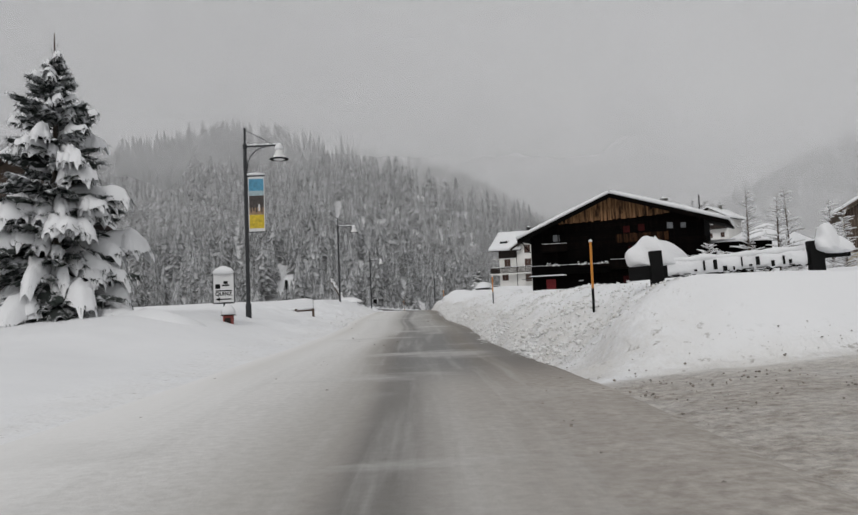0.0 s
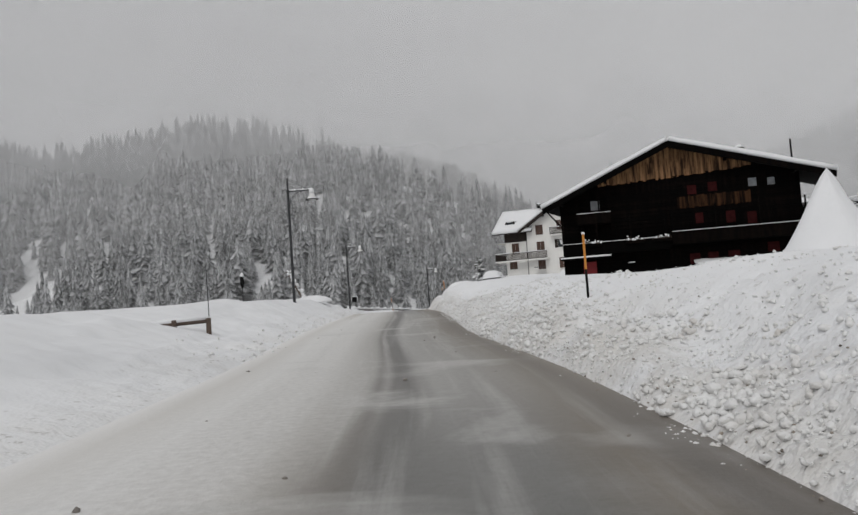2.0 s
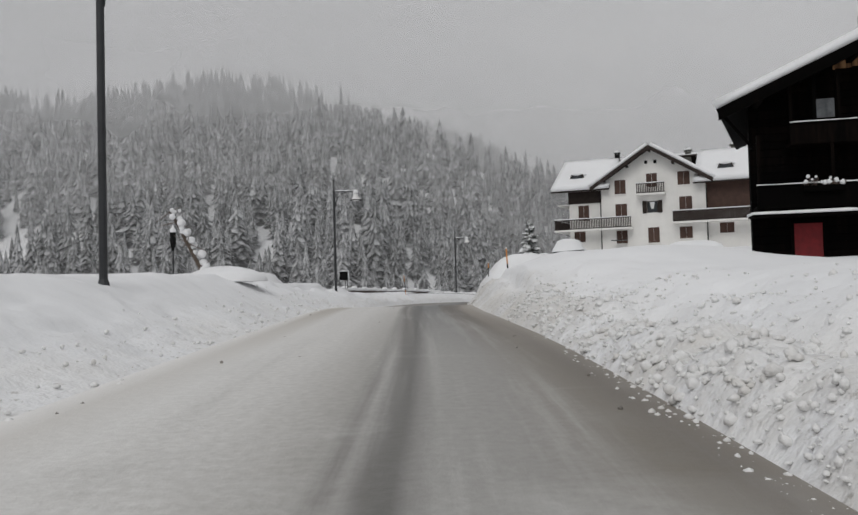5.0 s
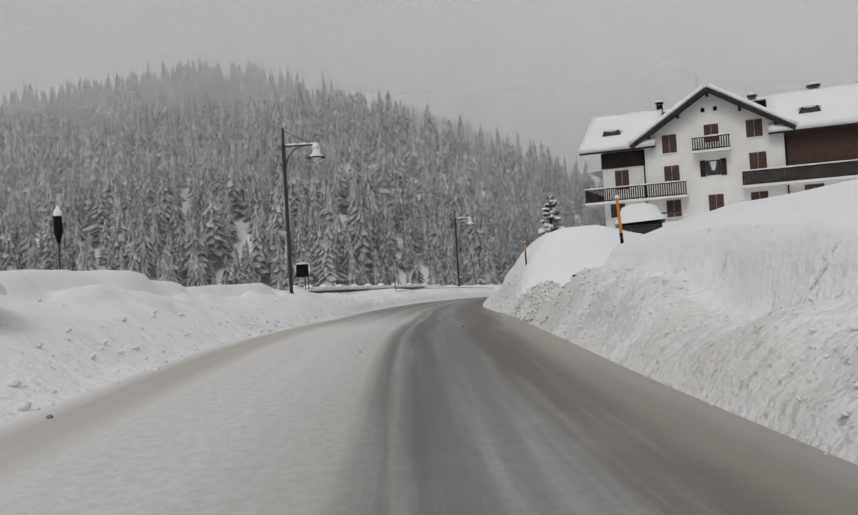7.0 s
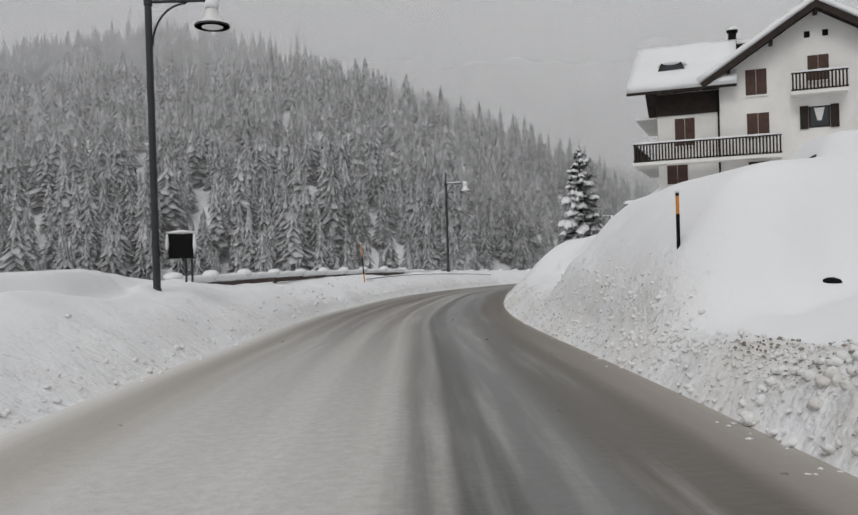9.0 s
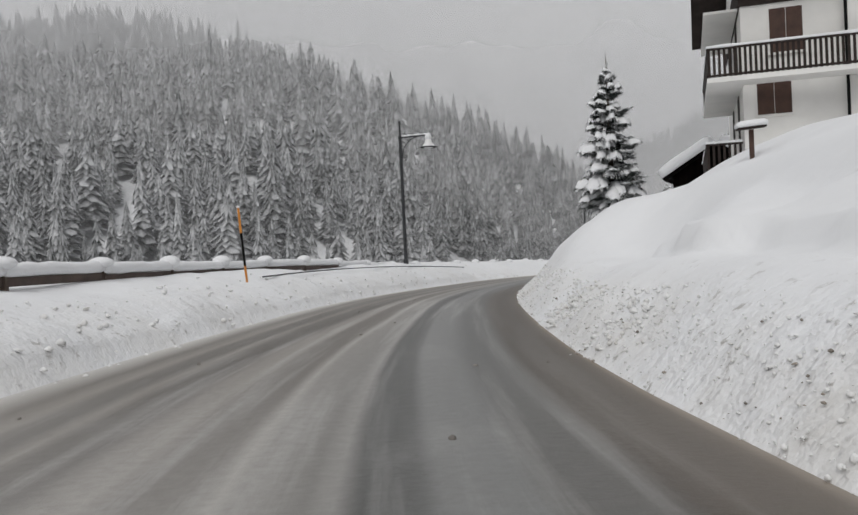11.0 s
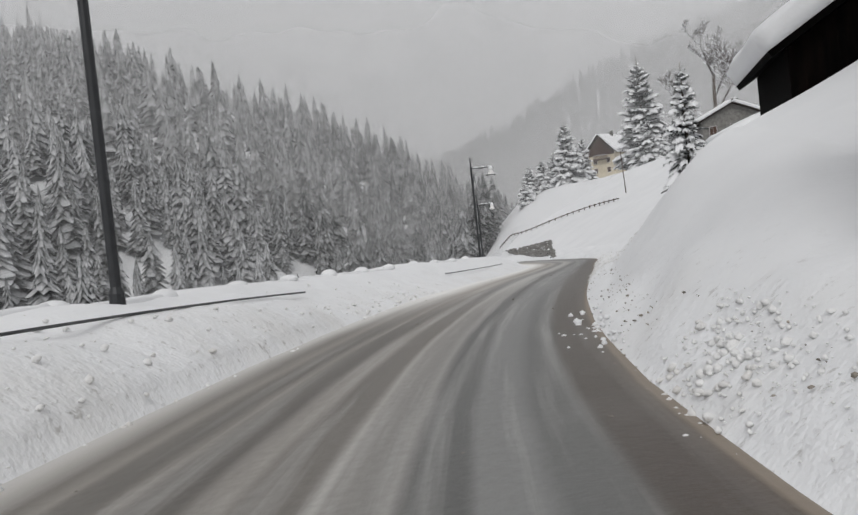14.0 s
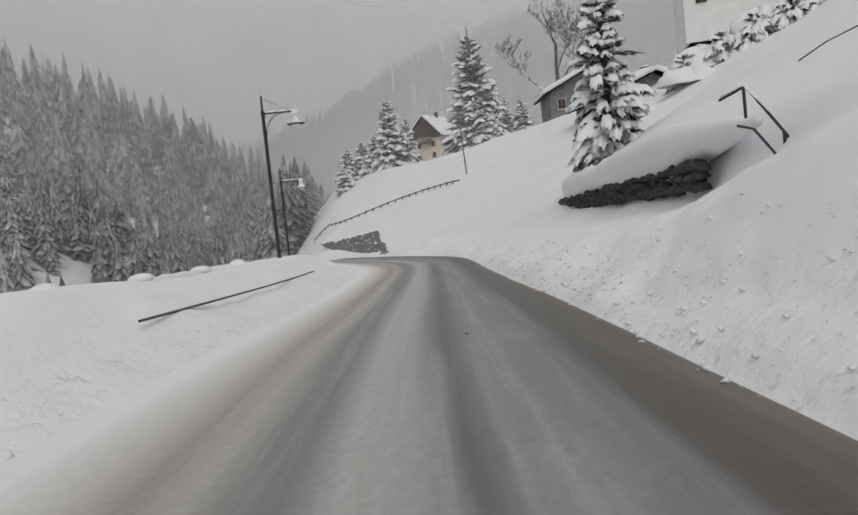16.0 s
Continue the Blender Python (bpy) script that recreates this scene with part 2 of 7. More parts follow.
# mist: low cloud and distance haze put into uneven see-through sheets
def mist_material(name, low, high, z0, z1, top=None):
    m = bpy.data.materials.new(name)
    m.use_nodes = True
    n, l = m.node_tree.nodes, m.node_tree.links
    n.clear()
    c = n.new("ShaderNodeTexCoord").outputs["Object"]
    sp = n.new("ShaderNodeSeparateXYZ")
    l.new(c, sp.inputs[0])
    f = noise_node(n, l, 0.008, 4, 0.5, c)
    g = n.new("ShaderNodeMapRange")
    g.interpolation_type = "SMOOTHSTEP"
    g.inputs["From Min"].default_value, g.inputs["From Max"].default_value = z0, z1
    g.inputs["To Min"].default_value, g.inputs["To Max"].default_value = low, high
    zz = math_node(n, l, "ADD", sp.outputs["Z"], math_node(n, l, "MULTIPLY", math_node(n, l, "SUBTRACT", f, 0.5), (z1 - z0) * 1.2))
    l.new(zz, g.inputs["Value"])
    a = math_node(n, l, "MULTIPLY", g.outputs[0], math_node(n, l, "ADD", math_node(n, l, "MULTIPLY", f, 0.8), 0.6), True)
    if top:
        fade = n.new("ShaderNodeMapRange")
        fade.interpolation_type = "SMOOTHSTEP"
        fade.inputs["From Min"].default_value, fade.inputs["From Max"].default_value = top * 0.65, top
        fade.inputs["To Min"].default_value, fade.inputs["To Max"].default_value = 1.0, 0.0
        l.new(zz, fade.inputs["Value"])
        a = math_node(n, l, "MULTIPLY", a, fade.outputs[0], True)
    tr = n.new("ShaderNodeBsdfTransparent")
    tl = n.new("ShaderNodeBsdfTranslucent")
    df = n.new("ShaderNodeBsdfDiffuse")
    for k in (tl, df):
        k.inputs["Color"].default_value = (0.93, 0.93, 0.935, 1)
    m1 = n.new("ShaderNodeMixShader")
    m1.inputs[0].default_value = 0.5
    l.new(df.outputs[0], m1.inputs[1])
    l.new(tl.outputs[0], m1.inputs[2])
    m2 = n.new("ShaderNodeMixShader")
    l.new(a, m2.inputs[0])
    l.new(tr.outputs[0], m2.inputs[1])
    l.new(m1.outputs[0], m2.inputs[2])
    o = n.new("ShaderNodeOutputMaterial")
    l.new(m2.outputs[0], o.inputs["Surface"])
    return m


def road_material():
    """Slush: wheel tracks along the road, by the metres from the right edge (u) and along the road (v)."""
    m, n, l, b = material("slushy_asphalt", 0.5)
    uv = n.new("ShaderNodeUVMap").outputs[0]
    sp = n.new("ShaderNodeSeparateXYZ")
    l.new(uv, sp.inputs[0])
    mp = n.new("ShaderNodeMapping")
    mp.inputs["Scale"].default_value = (1.0, 0.055, 1.0)
    l.new(uv, mp.inputs["Vector"])
    wob = noise_node(n, l, 0.55, 3, 0.5, mp.outputs[0])
    u = math_node(n, l, "ADD", sp.outputs["X"], math_node(n, l, "MULTIPLY", math_node(n, l, "SUBTRACT", wob, 0.5), 0.7))
    un = math_node(n, l, "DIVIDE", u, 6.2, True)
    def along(y0, y1):
        k = n.new("ShaderNodeMapRange")
        k.interpolation_type = "SMOOTHSTEP"
        k.inputs["From Min"].default_value, k.inputs["From Max"].default_value = y0, y1
        l.new(sp.outputs["Y"], k.inputs["Value"])
        return k.outputs[0]

    start = ramp(n, l, un, (0.0, (0.30, 0.27, 0.235)), (0.08, (0.34, 0.31, 0.28)), (0.20, (0.40, 0.375, 0.345)), (0.30, (0.46, 0.44, 0.415)), (0.37, (0.36, 0.345, 0.325)), (0.41, (0.20, 0.19, 0.175)), (0.46, (0.19, 0.18, 0.165)),
                 (0.50, (0.38, 0.36, 0.335)), (0.56, (0.52, 0.505, 0.48)), (0.66, (0.70, 0.69, 0.675)), (0.80, (0.78, 0.775, 0.765)), (1.0, (0.80, 0.795, 0.785)))
    wet = ramp(n, l, un, (0.0, (0.11, 0.092, 0.075)), (0.07, (0.10, 0.086, 0.072)), (0.13, (0.17, 0.145, 0.115)), (0.19, (0.16, 0.148, 0.13)), (0.23, (0.17, 0.168, 0.16)), (0.38, (0.18, 0.178, 0.17)), (0.43, (0.15, 0.145, 0.135)),
               (0.47, (0.20, 0.185, 0.165)), (0.52, (0.34, 0.32, 0.295)), (0.57, (0.54, 0.525, 0.50)), (0.64, (0.70, 0.69, 0.675)), (0.80, (0.77, 0.765, 0.755)), (0.93, (0.70, 0.69, 0.67)), (1.0, (0.78, 0.77, 0.76)))
    pale = ramp(n, l, un, (0.0, (0.24, 0.215, 0.185)), (0.05, (0.15, 0.13, 0.108)), (0.10, (0.21, 0.19, 0.16)), (0.16, (0.31, 0.295, 0.27)), (0.24, (0.36, 0.352, 0.335)), (0.34, (0.40, 0.395, 0.38)), (0.37, (0.30, 0.293, 0.28)), (0.39, (0.17, 0.165, 0.155)),
                (0.425, (0.19, 0.184, 0.172)), (0.445, (0.36, 0.35, 0.335)), (0.465, (0.25, 0.24, 0.225)), (0.49, (0.42, 0.41, 0.39)), (0.56, (0.55, 0.54, 0.52)), (0.64, (0.68, 0.672, 0.655)), (0.80, (0.74, 0.735, 0.72)), (0.92, (0.64, 0.625, 0.60)), (1.0, (0.76, 0.75, 0.735)))
    # slush spread over the right-hand lane at the side road
    oc = obj_coord(n)
    sl = ramp(n, l, noise_node(n, l, 7.0, 5, 0.7, oc), (0.35, (0.24, 0.21, 0.18)), (0.66, (0.54, 0.505, 0.46)))
    sl_f = math_node(n, l, "MULTIPLY", ramp(n, l, un, (0.02, (0.95,)), (0.34, (0.0,))), ramp(n, l, noise_node(n, l, 0.8, 5, 0.65, oc), (0.36, (0.45,)), (0.58, (1.0,))))
    start = blend(n, l, sl_f, start, sl)
    early = blend(n, l, along(11.0, 17.0), start, wet)
    early = blend(n, l, along(27.0, 35.0), early, pale)
    late = ramp(n, l, un, (0.0, (0.26, 0.215, 0.17)), (0.012, (0.085, 0.062, 0.042)), (0.045, (0.058, 0.041, 0.027)), (0.112, (0.064, 0.048, 0.034)), (0.138, (0.145, 0.143, 0.137)), (0.199, (0.15, 0.15, 0.146)), (0.231, (0.235, 0.236, 0.232)), (0.304, (0.255, 0.255, 0.25)), (0.322, (0.12, 0.119, 0.115)),
                (0.377, (0.105, 0.104, 0.10)), (0.398, (0.36, 0.35, 0.335)), (0.424, (0.27, 0.262, 0.247)), (0.477, (0.30, 0.288, 0.27)), (0.492, (0.42, 0.405, 0.38)), (0.513, (0.19, 0.175, 0.157)), (0.566, (0.165, 0.15, 0.133)), (0.587, (0.34, 0.322, 0.297)), (0.623, (0.28, 0.262, 0.24)),
                (0.649, (0.12, 0.108, 0.095)), (0.707, (0.13, 0.117, 0.102)), (0.733, (0.27, 0.25, 0.225)), (0.770, (0.13, 0.118, 0.104)), (0.822, (0.15, 0.137, 0.121)), (0.848, (0.28, 0.26, 0.235)), (0.895, (0.17, 0.155, 0.137)), (0.958, (0.42, 0.405, 0.38)), (1.0, (0.55, 0.535, 0.515)))
    part_ = n.new("ShaderNodeMapRange")
    part_.inputs["From Min"].default_value, part_.inputs["From Max"].default_value = 92.0, 116.0
    l.new(sp.outputs["Y"], part_.inputs["Value"])
    mid_ = ramp(n, l, un, (0.000, (0.40, 0.37, 0.335)), (0.083, (0.30, 0.27, 0.235)), (0.120, (0.098, 0.078, 0.058)), (0.195, (0.095, 0.078, 0.060)), (0.227, (0.185, 0.187, 0.182)), (0.323, (0.19, 0.192, 0.187)), (0.341, (0.105, 0.103, 0.098)),
                (0.387, (0.10, 0.098, 0.092)), (0.401, (0.22, 0.21, 0.198)), (0.413, (0.30, 0.287, 0.268)), (0.426, (0.17, 0.16, 0.148)), (0.445, (0.26, 0.25, 0.235)), (0.472, (0.58, 0.57, 0.55)), (0.616, (0.70, 0.69, 0.675)), (0.787, (0.69, 0.678, 0.66)), (0.861, (0.50, 0.472, 0.435)), (0.936, (0.46, 0.432, 0.395)), (1.000, (0.70, 0.685, 0.665)))
    part0 = n.new("ShaderNodeMapRange")
    part0.inputs["From Min"].default_value, part0.inputs["From Max"].default_value = 66.0, 82.0
    l.new(sp.outputs["Y"], part0.inputs["Value"])
    early = blend(n, l, part0.outputs[0], early, mid_)
    col = blend(n, l, part_.outputs[0], early, late)
    last = ramp(n, l, un, (0.000, (0.20, 0.16, 0.12)), (0.025, (0.07, 0.054, 0.041)), (0.123, (0.08, 0.067, 0.055)), (0.184, (0.24, 0.24, 0.235)), (0.295, (0.29, 0.29, 0.285)), (0.357, (0.13, 0.128, 0.12)),
                (0.418, (0.44, 0.435, 0.42)), (0.492, (0.50, 0.49, 0.47)), (0.553, (0.24, 0.24, 0.235)), (0.615, (0.27, 0.26, 0.245)), (0.676, (0.48, 0.46, 0.43)), (0.738, (0.36, 0.33, 0.30)), (0.812, (0.60, 0.58, 0.55)), (0.935, (0.82, 0.81, 0.79)))
    part2 = n.new("ShaderNodeMapRange")
    part2.inputs["From Min"].default_value, part2.inputs["From Max"].default_value = 146.0, 157.0
    l.new(sp.outputs["Y"], part2.inputs["Value"])
    col = blend(n, l, part2.outputs[0], col, last)
    # streaks of packed snow and patches across the lanes
    mp2 = n.new("ShaderNodeMapping")
    mp2.inputs["Scale"].default_value = (2.6, 0.10, 1.0)
    l.new(uv, mp2.inputs["Vector"])
    st = noise_node(n, l, 1.0, 6, 0.62, mp2.outputs[0])
    worn = ramp(n, l, un, (0.06, (0.35,)), (0.16, (1,)), (0.72, (1,)), (0.95, (0.15,)))
    col = blend(n, l, math_node(n, l, "MULTIPLY", worn, ramp(n, l, st, (0.50, (0,)), (0.72, (0.50,)))), col, (0.60, 0.595, 0.58))
    mp3 = n.new("ShaderNodeMapping")
    mp3.inputs["Scale"].default_value = (0.45, 0.28, 1.0)
    l.new(uv, mp3.inputs["Vector"])
    pt = noise_node(n, l, 1.0, 6, 0.6, mp3.outputs[0])
    col = blend(n, l, math_node(n, l, "MULTIPLY", worn, ramp(n, l, pt, (0.58, (0,)), (0.74, (0.30,)))), col, (0.50, 0.495, 0.485))
    # patches of packed snow left across the lane
    mp4 = n.new("ShaderNodeMapping")
    mp4.inputs["Scale"].default_value = (0.22, 0.42, 1.0)
    l.new(uv, mp4.inputs["Vector"])
    pq = noise_node(n, l, 1.0, 4, 0.55, mp4.outputs[0], 0.6)
    by_ = n.new("ShaderNodeMapRange")
    by_.inputs["From Min"].default_value, by_.inputs["From Max"].default_value = 55.0, 75.0
    by_.inputs["To Min"].default_value, by_.inputs["To Max"].default_value = 1.0, 0.0
    l.new(sp.outputs["Y"], by_.inputs["Value"])
    blend_y = by_.outputs[0]
    col = blend(n, l, math_node(n, l, "MULTIPLY", math_node(n, l, "MULTIPLY", worn, ramp(n, l, pq, (0.55, (0,)), (0.66, (0.6,)))), blend_y), col, (0.58, 0.575, 0.56))
    fine = noise_node(n, l, 9.0, 6, 0.7, uv)
    col = blend(n, l, math_node(n, l, "MULTIPLY", worn, 0.35), col, ramp(n, l, fine, (0.3, (0.35, 0.33, 0.31)), (0.7, (1.0, 1.0, 1.0))), "MULTIPLY")
    l.new(col, b.inputs["Base Color"])
    bw = n.new("ShaderNodeRGBToBW")
    l.new(col, bw.inputs[0])
    rr = n.new("ShaderNodeMapRange")
    rr.inputs["From Min"].default_value, rr.inputs["From Max"].default_value = 0.06, 0.4
    rr.inputs["To Min"].default_value, rr.inputs["To Max"].default_value = 0.42, 0.8
    l.new(bw.outputs[0], rr.inputs["Value"])
    l.new(rr.outputs[0], b.inputs["Roughness"])
    hh = math_node(n, l, "ADD", math_node(n, l, "MULTIPLY", bw.outputs[0], 1.2), math_node(n, l, "MULTIPLY", fine, 0.35))
    bump(n, l, b, hh, 0.5, 0.05)
    return m


ROAD = road_material()

# ---------------- mesh helpers ----------------
def mesh_from(name, verts, faces, mat, smooth=False):
    me = bpy.data.meshes.new(name)
    me.from_pydata(verts, [], faces)
    me.update()
    if mat:
        me.materials.append(mat)
    if smooth:
        me.polygons.foreach_set("use_smooth", [True] * len(me.polygons))
    return me


def tri_mesh(name, v, f, mat, smooth=False):
    """A mesh from numpy arrays of corners and triangles."""
    me = bpy.data.meshes.new(name)
    me.vertices.add(len(v))
    me.vertices.foreach_set("co", np.asarray(v, np.float32).ravel())
    me.loops.add(f.size)
    me.loops.foreach_set("vertex_index", np.asarray(f, np.int32).ravel())
    me.polygons.add(len(f))
    me.polygons.foreach_set("loop_start", np.arange(0, f.size, 3, dtype=np.int32))
    me.update(calc_edges=True)
    me.materials.append(mat)
    if smooth:
        me.polygons.foreach_set("use_smooth", np.ones(len(f), bool))
    return me


def thing(name, label, category, m, group=""):
    ob = new(name)
    ob.empty_display_size = 0.3
    ob.matrix_world = m
    return tagged(ob, label, category, group)


def part(name, bm, mat, parent, label="", smooth=False):
    me = bpy.data.meshes.new(name)
    bmesh.ops.recalc_face_normals(bm, faces=bm.faces)
    bm.to_mesh(me)
    bm.free()
    me.materials.append(mat)
    if smooth:
        me.polygons.foreach_set("use_smooth", [True] * len(me.polygons))
    ob = new(name, me)
    ob.parent = parent
    if label:
        tagged(ob, label)
    return ob


def solo(name, bm, mat, label, category, m=None, group="", kind="", smooth=False):
    me = bpy.data.meshes.new(name)
    bmesh.ops.recalc_face_normals(bm, faces=bm.faces)
    bm.to_mesh(me)
    bm.free()
    me.materials.append(mat)
    if smooth:
        me.polygons.foreach_set("use_smooth", [True] * len(me.polygons))
    ob = new(name, me)
    if m is not None:
        ob.matrix_world = m
    return tagged(ob, label, category, group, kind)


def box(bm, x0, y0, z0, x1, y1, z1, bev=0.0):
    c = bmesh.ops.create_cube(bm, size=1.0, matrix=Matrix.Translation(((x0 + x1) / 2, (y0 + y1) / 2, (z0 + z1) / 2)) @ Matrix.Diagonal((abs(x1 - x0), abs(y1 - y0), abs(z1 - z0), 1)))
    if bev:
        es = {e for v in c["verts"] for e in v.link_edges}
        bmesh.ops.bevel(bm, geom=list(es), offset=bev, segments=2, affect="EDGES", profile=0.6)
    return bm


def a_box(x0, y0, z0, x1, y1, z1, bev=0.0):
    return box(bmesh.new(), x0, y0, z0, x1, y1, z1, bev)


def tube(bm, pts, radii, sides=8, cap=True):
    """A tapered tube through points."""
    rings = []
    pts = [Vector(p) for p in pts]
    for k, p in enumerate(pts):
        d = (pts[min(k + 1, len(pts) - 1)] - pts[max(k - 1, 0)]).normalized()
        q = d.to_track_quat("Z", "Y")
        r = radii[k] if isinstance(radii, (list, tuple)) else radii
        rings.append([bm.verts.new(p + q @ Vector((r * math.cos(a * math.tau / sides), r * math.sin(a * math.tau / sides), 0))) for a in range(sides)])
    for a, b in zip(rings, rings[1:]):
        for k in range(sides):
            bm.faces.new((a[k], a[(k + 1) % sides], b[(k + 1) % sides], b[k]))
    if cap:
        bm.faces.new(rings[0][::-1])
        bm.faces.new(rings[-1])
    return bm


def lathe(bm, prof, sides=16, cx=0.0, cy=0.0):
    rings = [[bm.verts.new((cx + r * math.cos(a * math.tau / sides), cy + r * math.sin(a * math.tau / sides), z)) for a in range(sides)] for r, z in prof]
    for a, b in zip(rings, rings[1:]):
        for k in range(sides):
            bm.faces.new((a[k], a[(k + 1) % sides], b[(k + 1) % sides], b[k]))
    if prof[0][0] > 0.02:
        bm.faces.new(rings[0][::-1])
    if prof[-1][0] > 0.02:
        bm.faces.new(rings[-1])
    return bm


def poly_slab(bm, outline, d0, d1):
    """A prism of an outline in x, z, from depth d0 to d1 along y."""
    a = [bm.verts.new((x, d0, z)) for x, z in outline]
    b = [bm.verts.new((x, d1, z)) for x, z in outline]
    bm.faces.new(a)
    bm.faces.new(b[::-1])
    for k in range(len(a)):
        j = (k + 1) % len(a)
        bm.faces.new((a[k], b[k], b[j], a[j]))
    return bm


# ---------------- the lie of the land ----------------
def hash2(i, j, s):
    h = np.sin(i * 127.1 + j * 311.7 + s * 74.7) * 43758.5453
    return h - np.floor(h)


def vnoise(x, y, s=0):
    i, j = np.floor(x), np.floor(y)
    u, v = x - i, y - j
    u, v = u * u * (3 - 2 * u), v * v * (3 - 2 * v)
    a, b = hash2(i, j, s), hash2(i + 1, j, s)
    c, d = hash2(i, j + 1, s), hash2(i + 1, j + 1, s)
    return (a * (1 - u) + b * u) * (1 - v) + (c * (1 - u) + d * u) * v - 0.5


def fbm(x, y, octaves=4, s=0):
    t, a = 0, 1.0
    for k in range(octaves):
        t = t + a * vnoise(x * 2 ** k, y * 2 ** k, s + k * 3)
        a *= 0.5
    return t


def smooth(a, b, x):
    t = np.clip((x - a) / (b - a), 0, 1)
    return t * t * (3 - 2 * t)


ROAD_Z = ([-400, -40, 0, 12, 23, 35, 46, 55, 65, 76, 85, 95, 106, 115, 123, 132, 142, 152, 162, 172, 183, 210, 240, 300, 420, 900],
          [-1, -0.5, -0.06, 0.10, 0.26, 0.48, 0.68, 0.93, 1.15, 1.34, 1.43, 1.12, 0.76, 0.65, 0.57, 0.44, 0.21, 0.0, -0.33, -0.68, -1.05, -2.0, -3.0, -5, -9, -12])
EDGE_R = ([-400, -20, 14, 19, 24, 35, 47.5, 53, 62, 70, 79, 86, 92.5, 100, 112.7, 116.3, 128.5, 131, 138, 143, 148.6, 161.4, 172, 183, 188, 208, 222, 240, 300, 400, 900],
          [2.4, 2.4, 2.3, 1.75, 1.65, 1.75, 1.0, 1.05, 1.15, 1.0, 0.42, 0.40, 0.82, 1.15, 1.3, 1.55, 3.32, 3.95, 6.15, 8.4, 11.2, 18.3, 24.0, 30.2, 32.4, 38.5, 41.5, 44, 50, 60, 100])
EDGE_L = ([-400, -20, 26, 36, 50, 62, 78, 93, 101, 115, 119, 130.6, 133, 143.5, 148.8, 154, 162.6, 170.3, 183, 188, 208, 222, 240, 300, 400, 900],
          [-4.4, -4.4, -4.0, -3.9, -4.6, -4.7, -4.9, -5.3, -5.6, -4.8, -4.0, -1.6, -0.7, 3.2, 5.8, 8.3, 13.0, 18.0, 25.1, 27.3, 33.6, 36.5, 39, 45, 55, 95])


def smooth_interp(y, tab):
    out = 0
    for d, w in ((-6, .1), (-3, .2), (0, .4), (3, .2), (6, .1)):
        out = out + w * np.interp(np.asarray(y) + d, *tab)
    return out


def road_z(y):
    return smooth_interp(y, ROAD_Z)


def edge_r(y):
    return smooth_interp(y, EDGE_R)


def edge_l(y):
    return smooth_interp(y, EDGE_L)


HILL_FOOT = ([-600, -47, -23, 3.6, 80, 97, 124, 200, 300, 500], [205, 241, 245, 268, 352, 377, 424, 560, 740, 1000])
HILL_TOP = ([-600, -400, -250, -200, -160, -136, -100, -72, -40, -12, 12, 40, 60, 88, 112, 140, 180, 250, 320], [78, 92, 101, 104, 119, 128, 118, 103, 84, 70, 61, 54, 44, 27, 17, 10, 3, -10, -20])
FAR_RIDGE = ([-300, -180, -80, 0, 60, 120, 180, 250, 330, 420, 600, 900, 1500], [950, 950, 950, 950, 935, 930, 930, 930, 890, 840, 730, 560, 300],
             [140, 160, 178, 170, 142, 100, 75, 70, 98, 142, 208, 255, 290])


def near_hill(x, y):
    s = y - np.interp(x, *HILL_FOOT)
    c = np.interp(x, *HILL_TOP)
    g = -16 + np.where(s < 165, 0.46 * s, 75.9 + 0.38 * (s - 165))
    end = np.where(c + 16 < 75.9, (c + 16) / 0.46, 165 + (c - 59.9) / 0.38)
    return np.minimum(g, c) - 0.25 * np.maximum(0, s - end - 40) + 5 * fbm(x / 70, y / 70, 3, 5)


def far_hill(x, y):
    fy, fz = np.interp(x, FAR_RIDGE[0], FAR_RIDGE[1]), np.interp(x, FAR_RIDGE[0], FAR_RIDGE[2])
    return np.where(y < fy, fz - 0.5 * (fy - y), fz - 0.2 * (y - fy)) + 8 * fbm(x / 90, y / 90, 3, 9)


def hills(x, y):
    return np.maximum(near_hill(x, y), far_hill(x, y))


def heap_reach(y):
    """How far the plough's rough heap reaches up the smooth bank."""
    return np.interp(y, [70, 78, 86, 88, 91, 94, 98, 104], [4.0, 0.9, 0.9, 1.6, 2.1, 1.2, 0.7, 0.7])


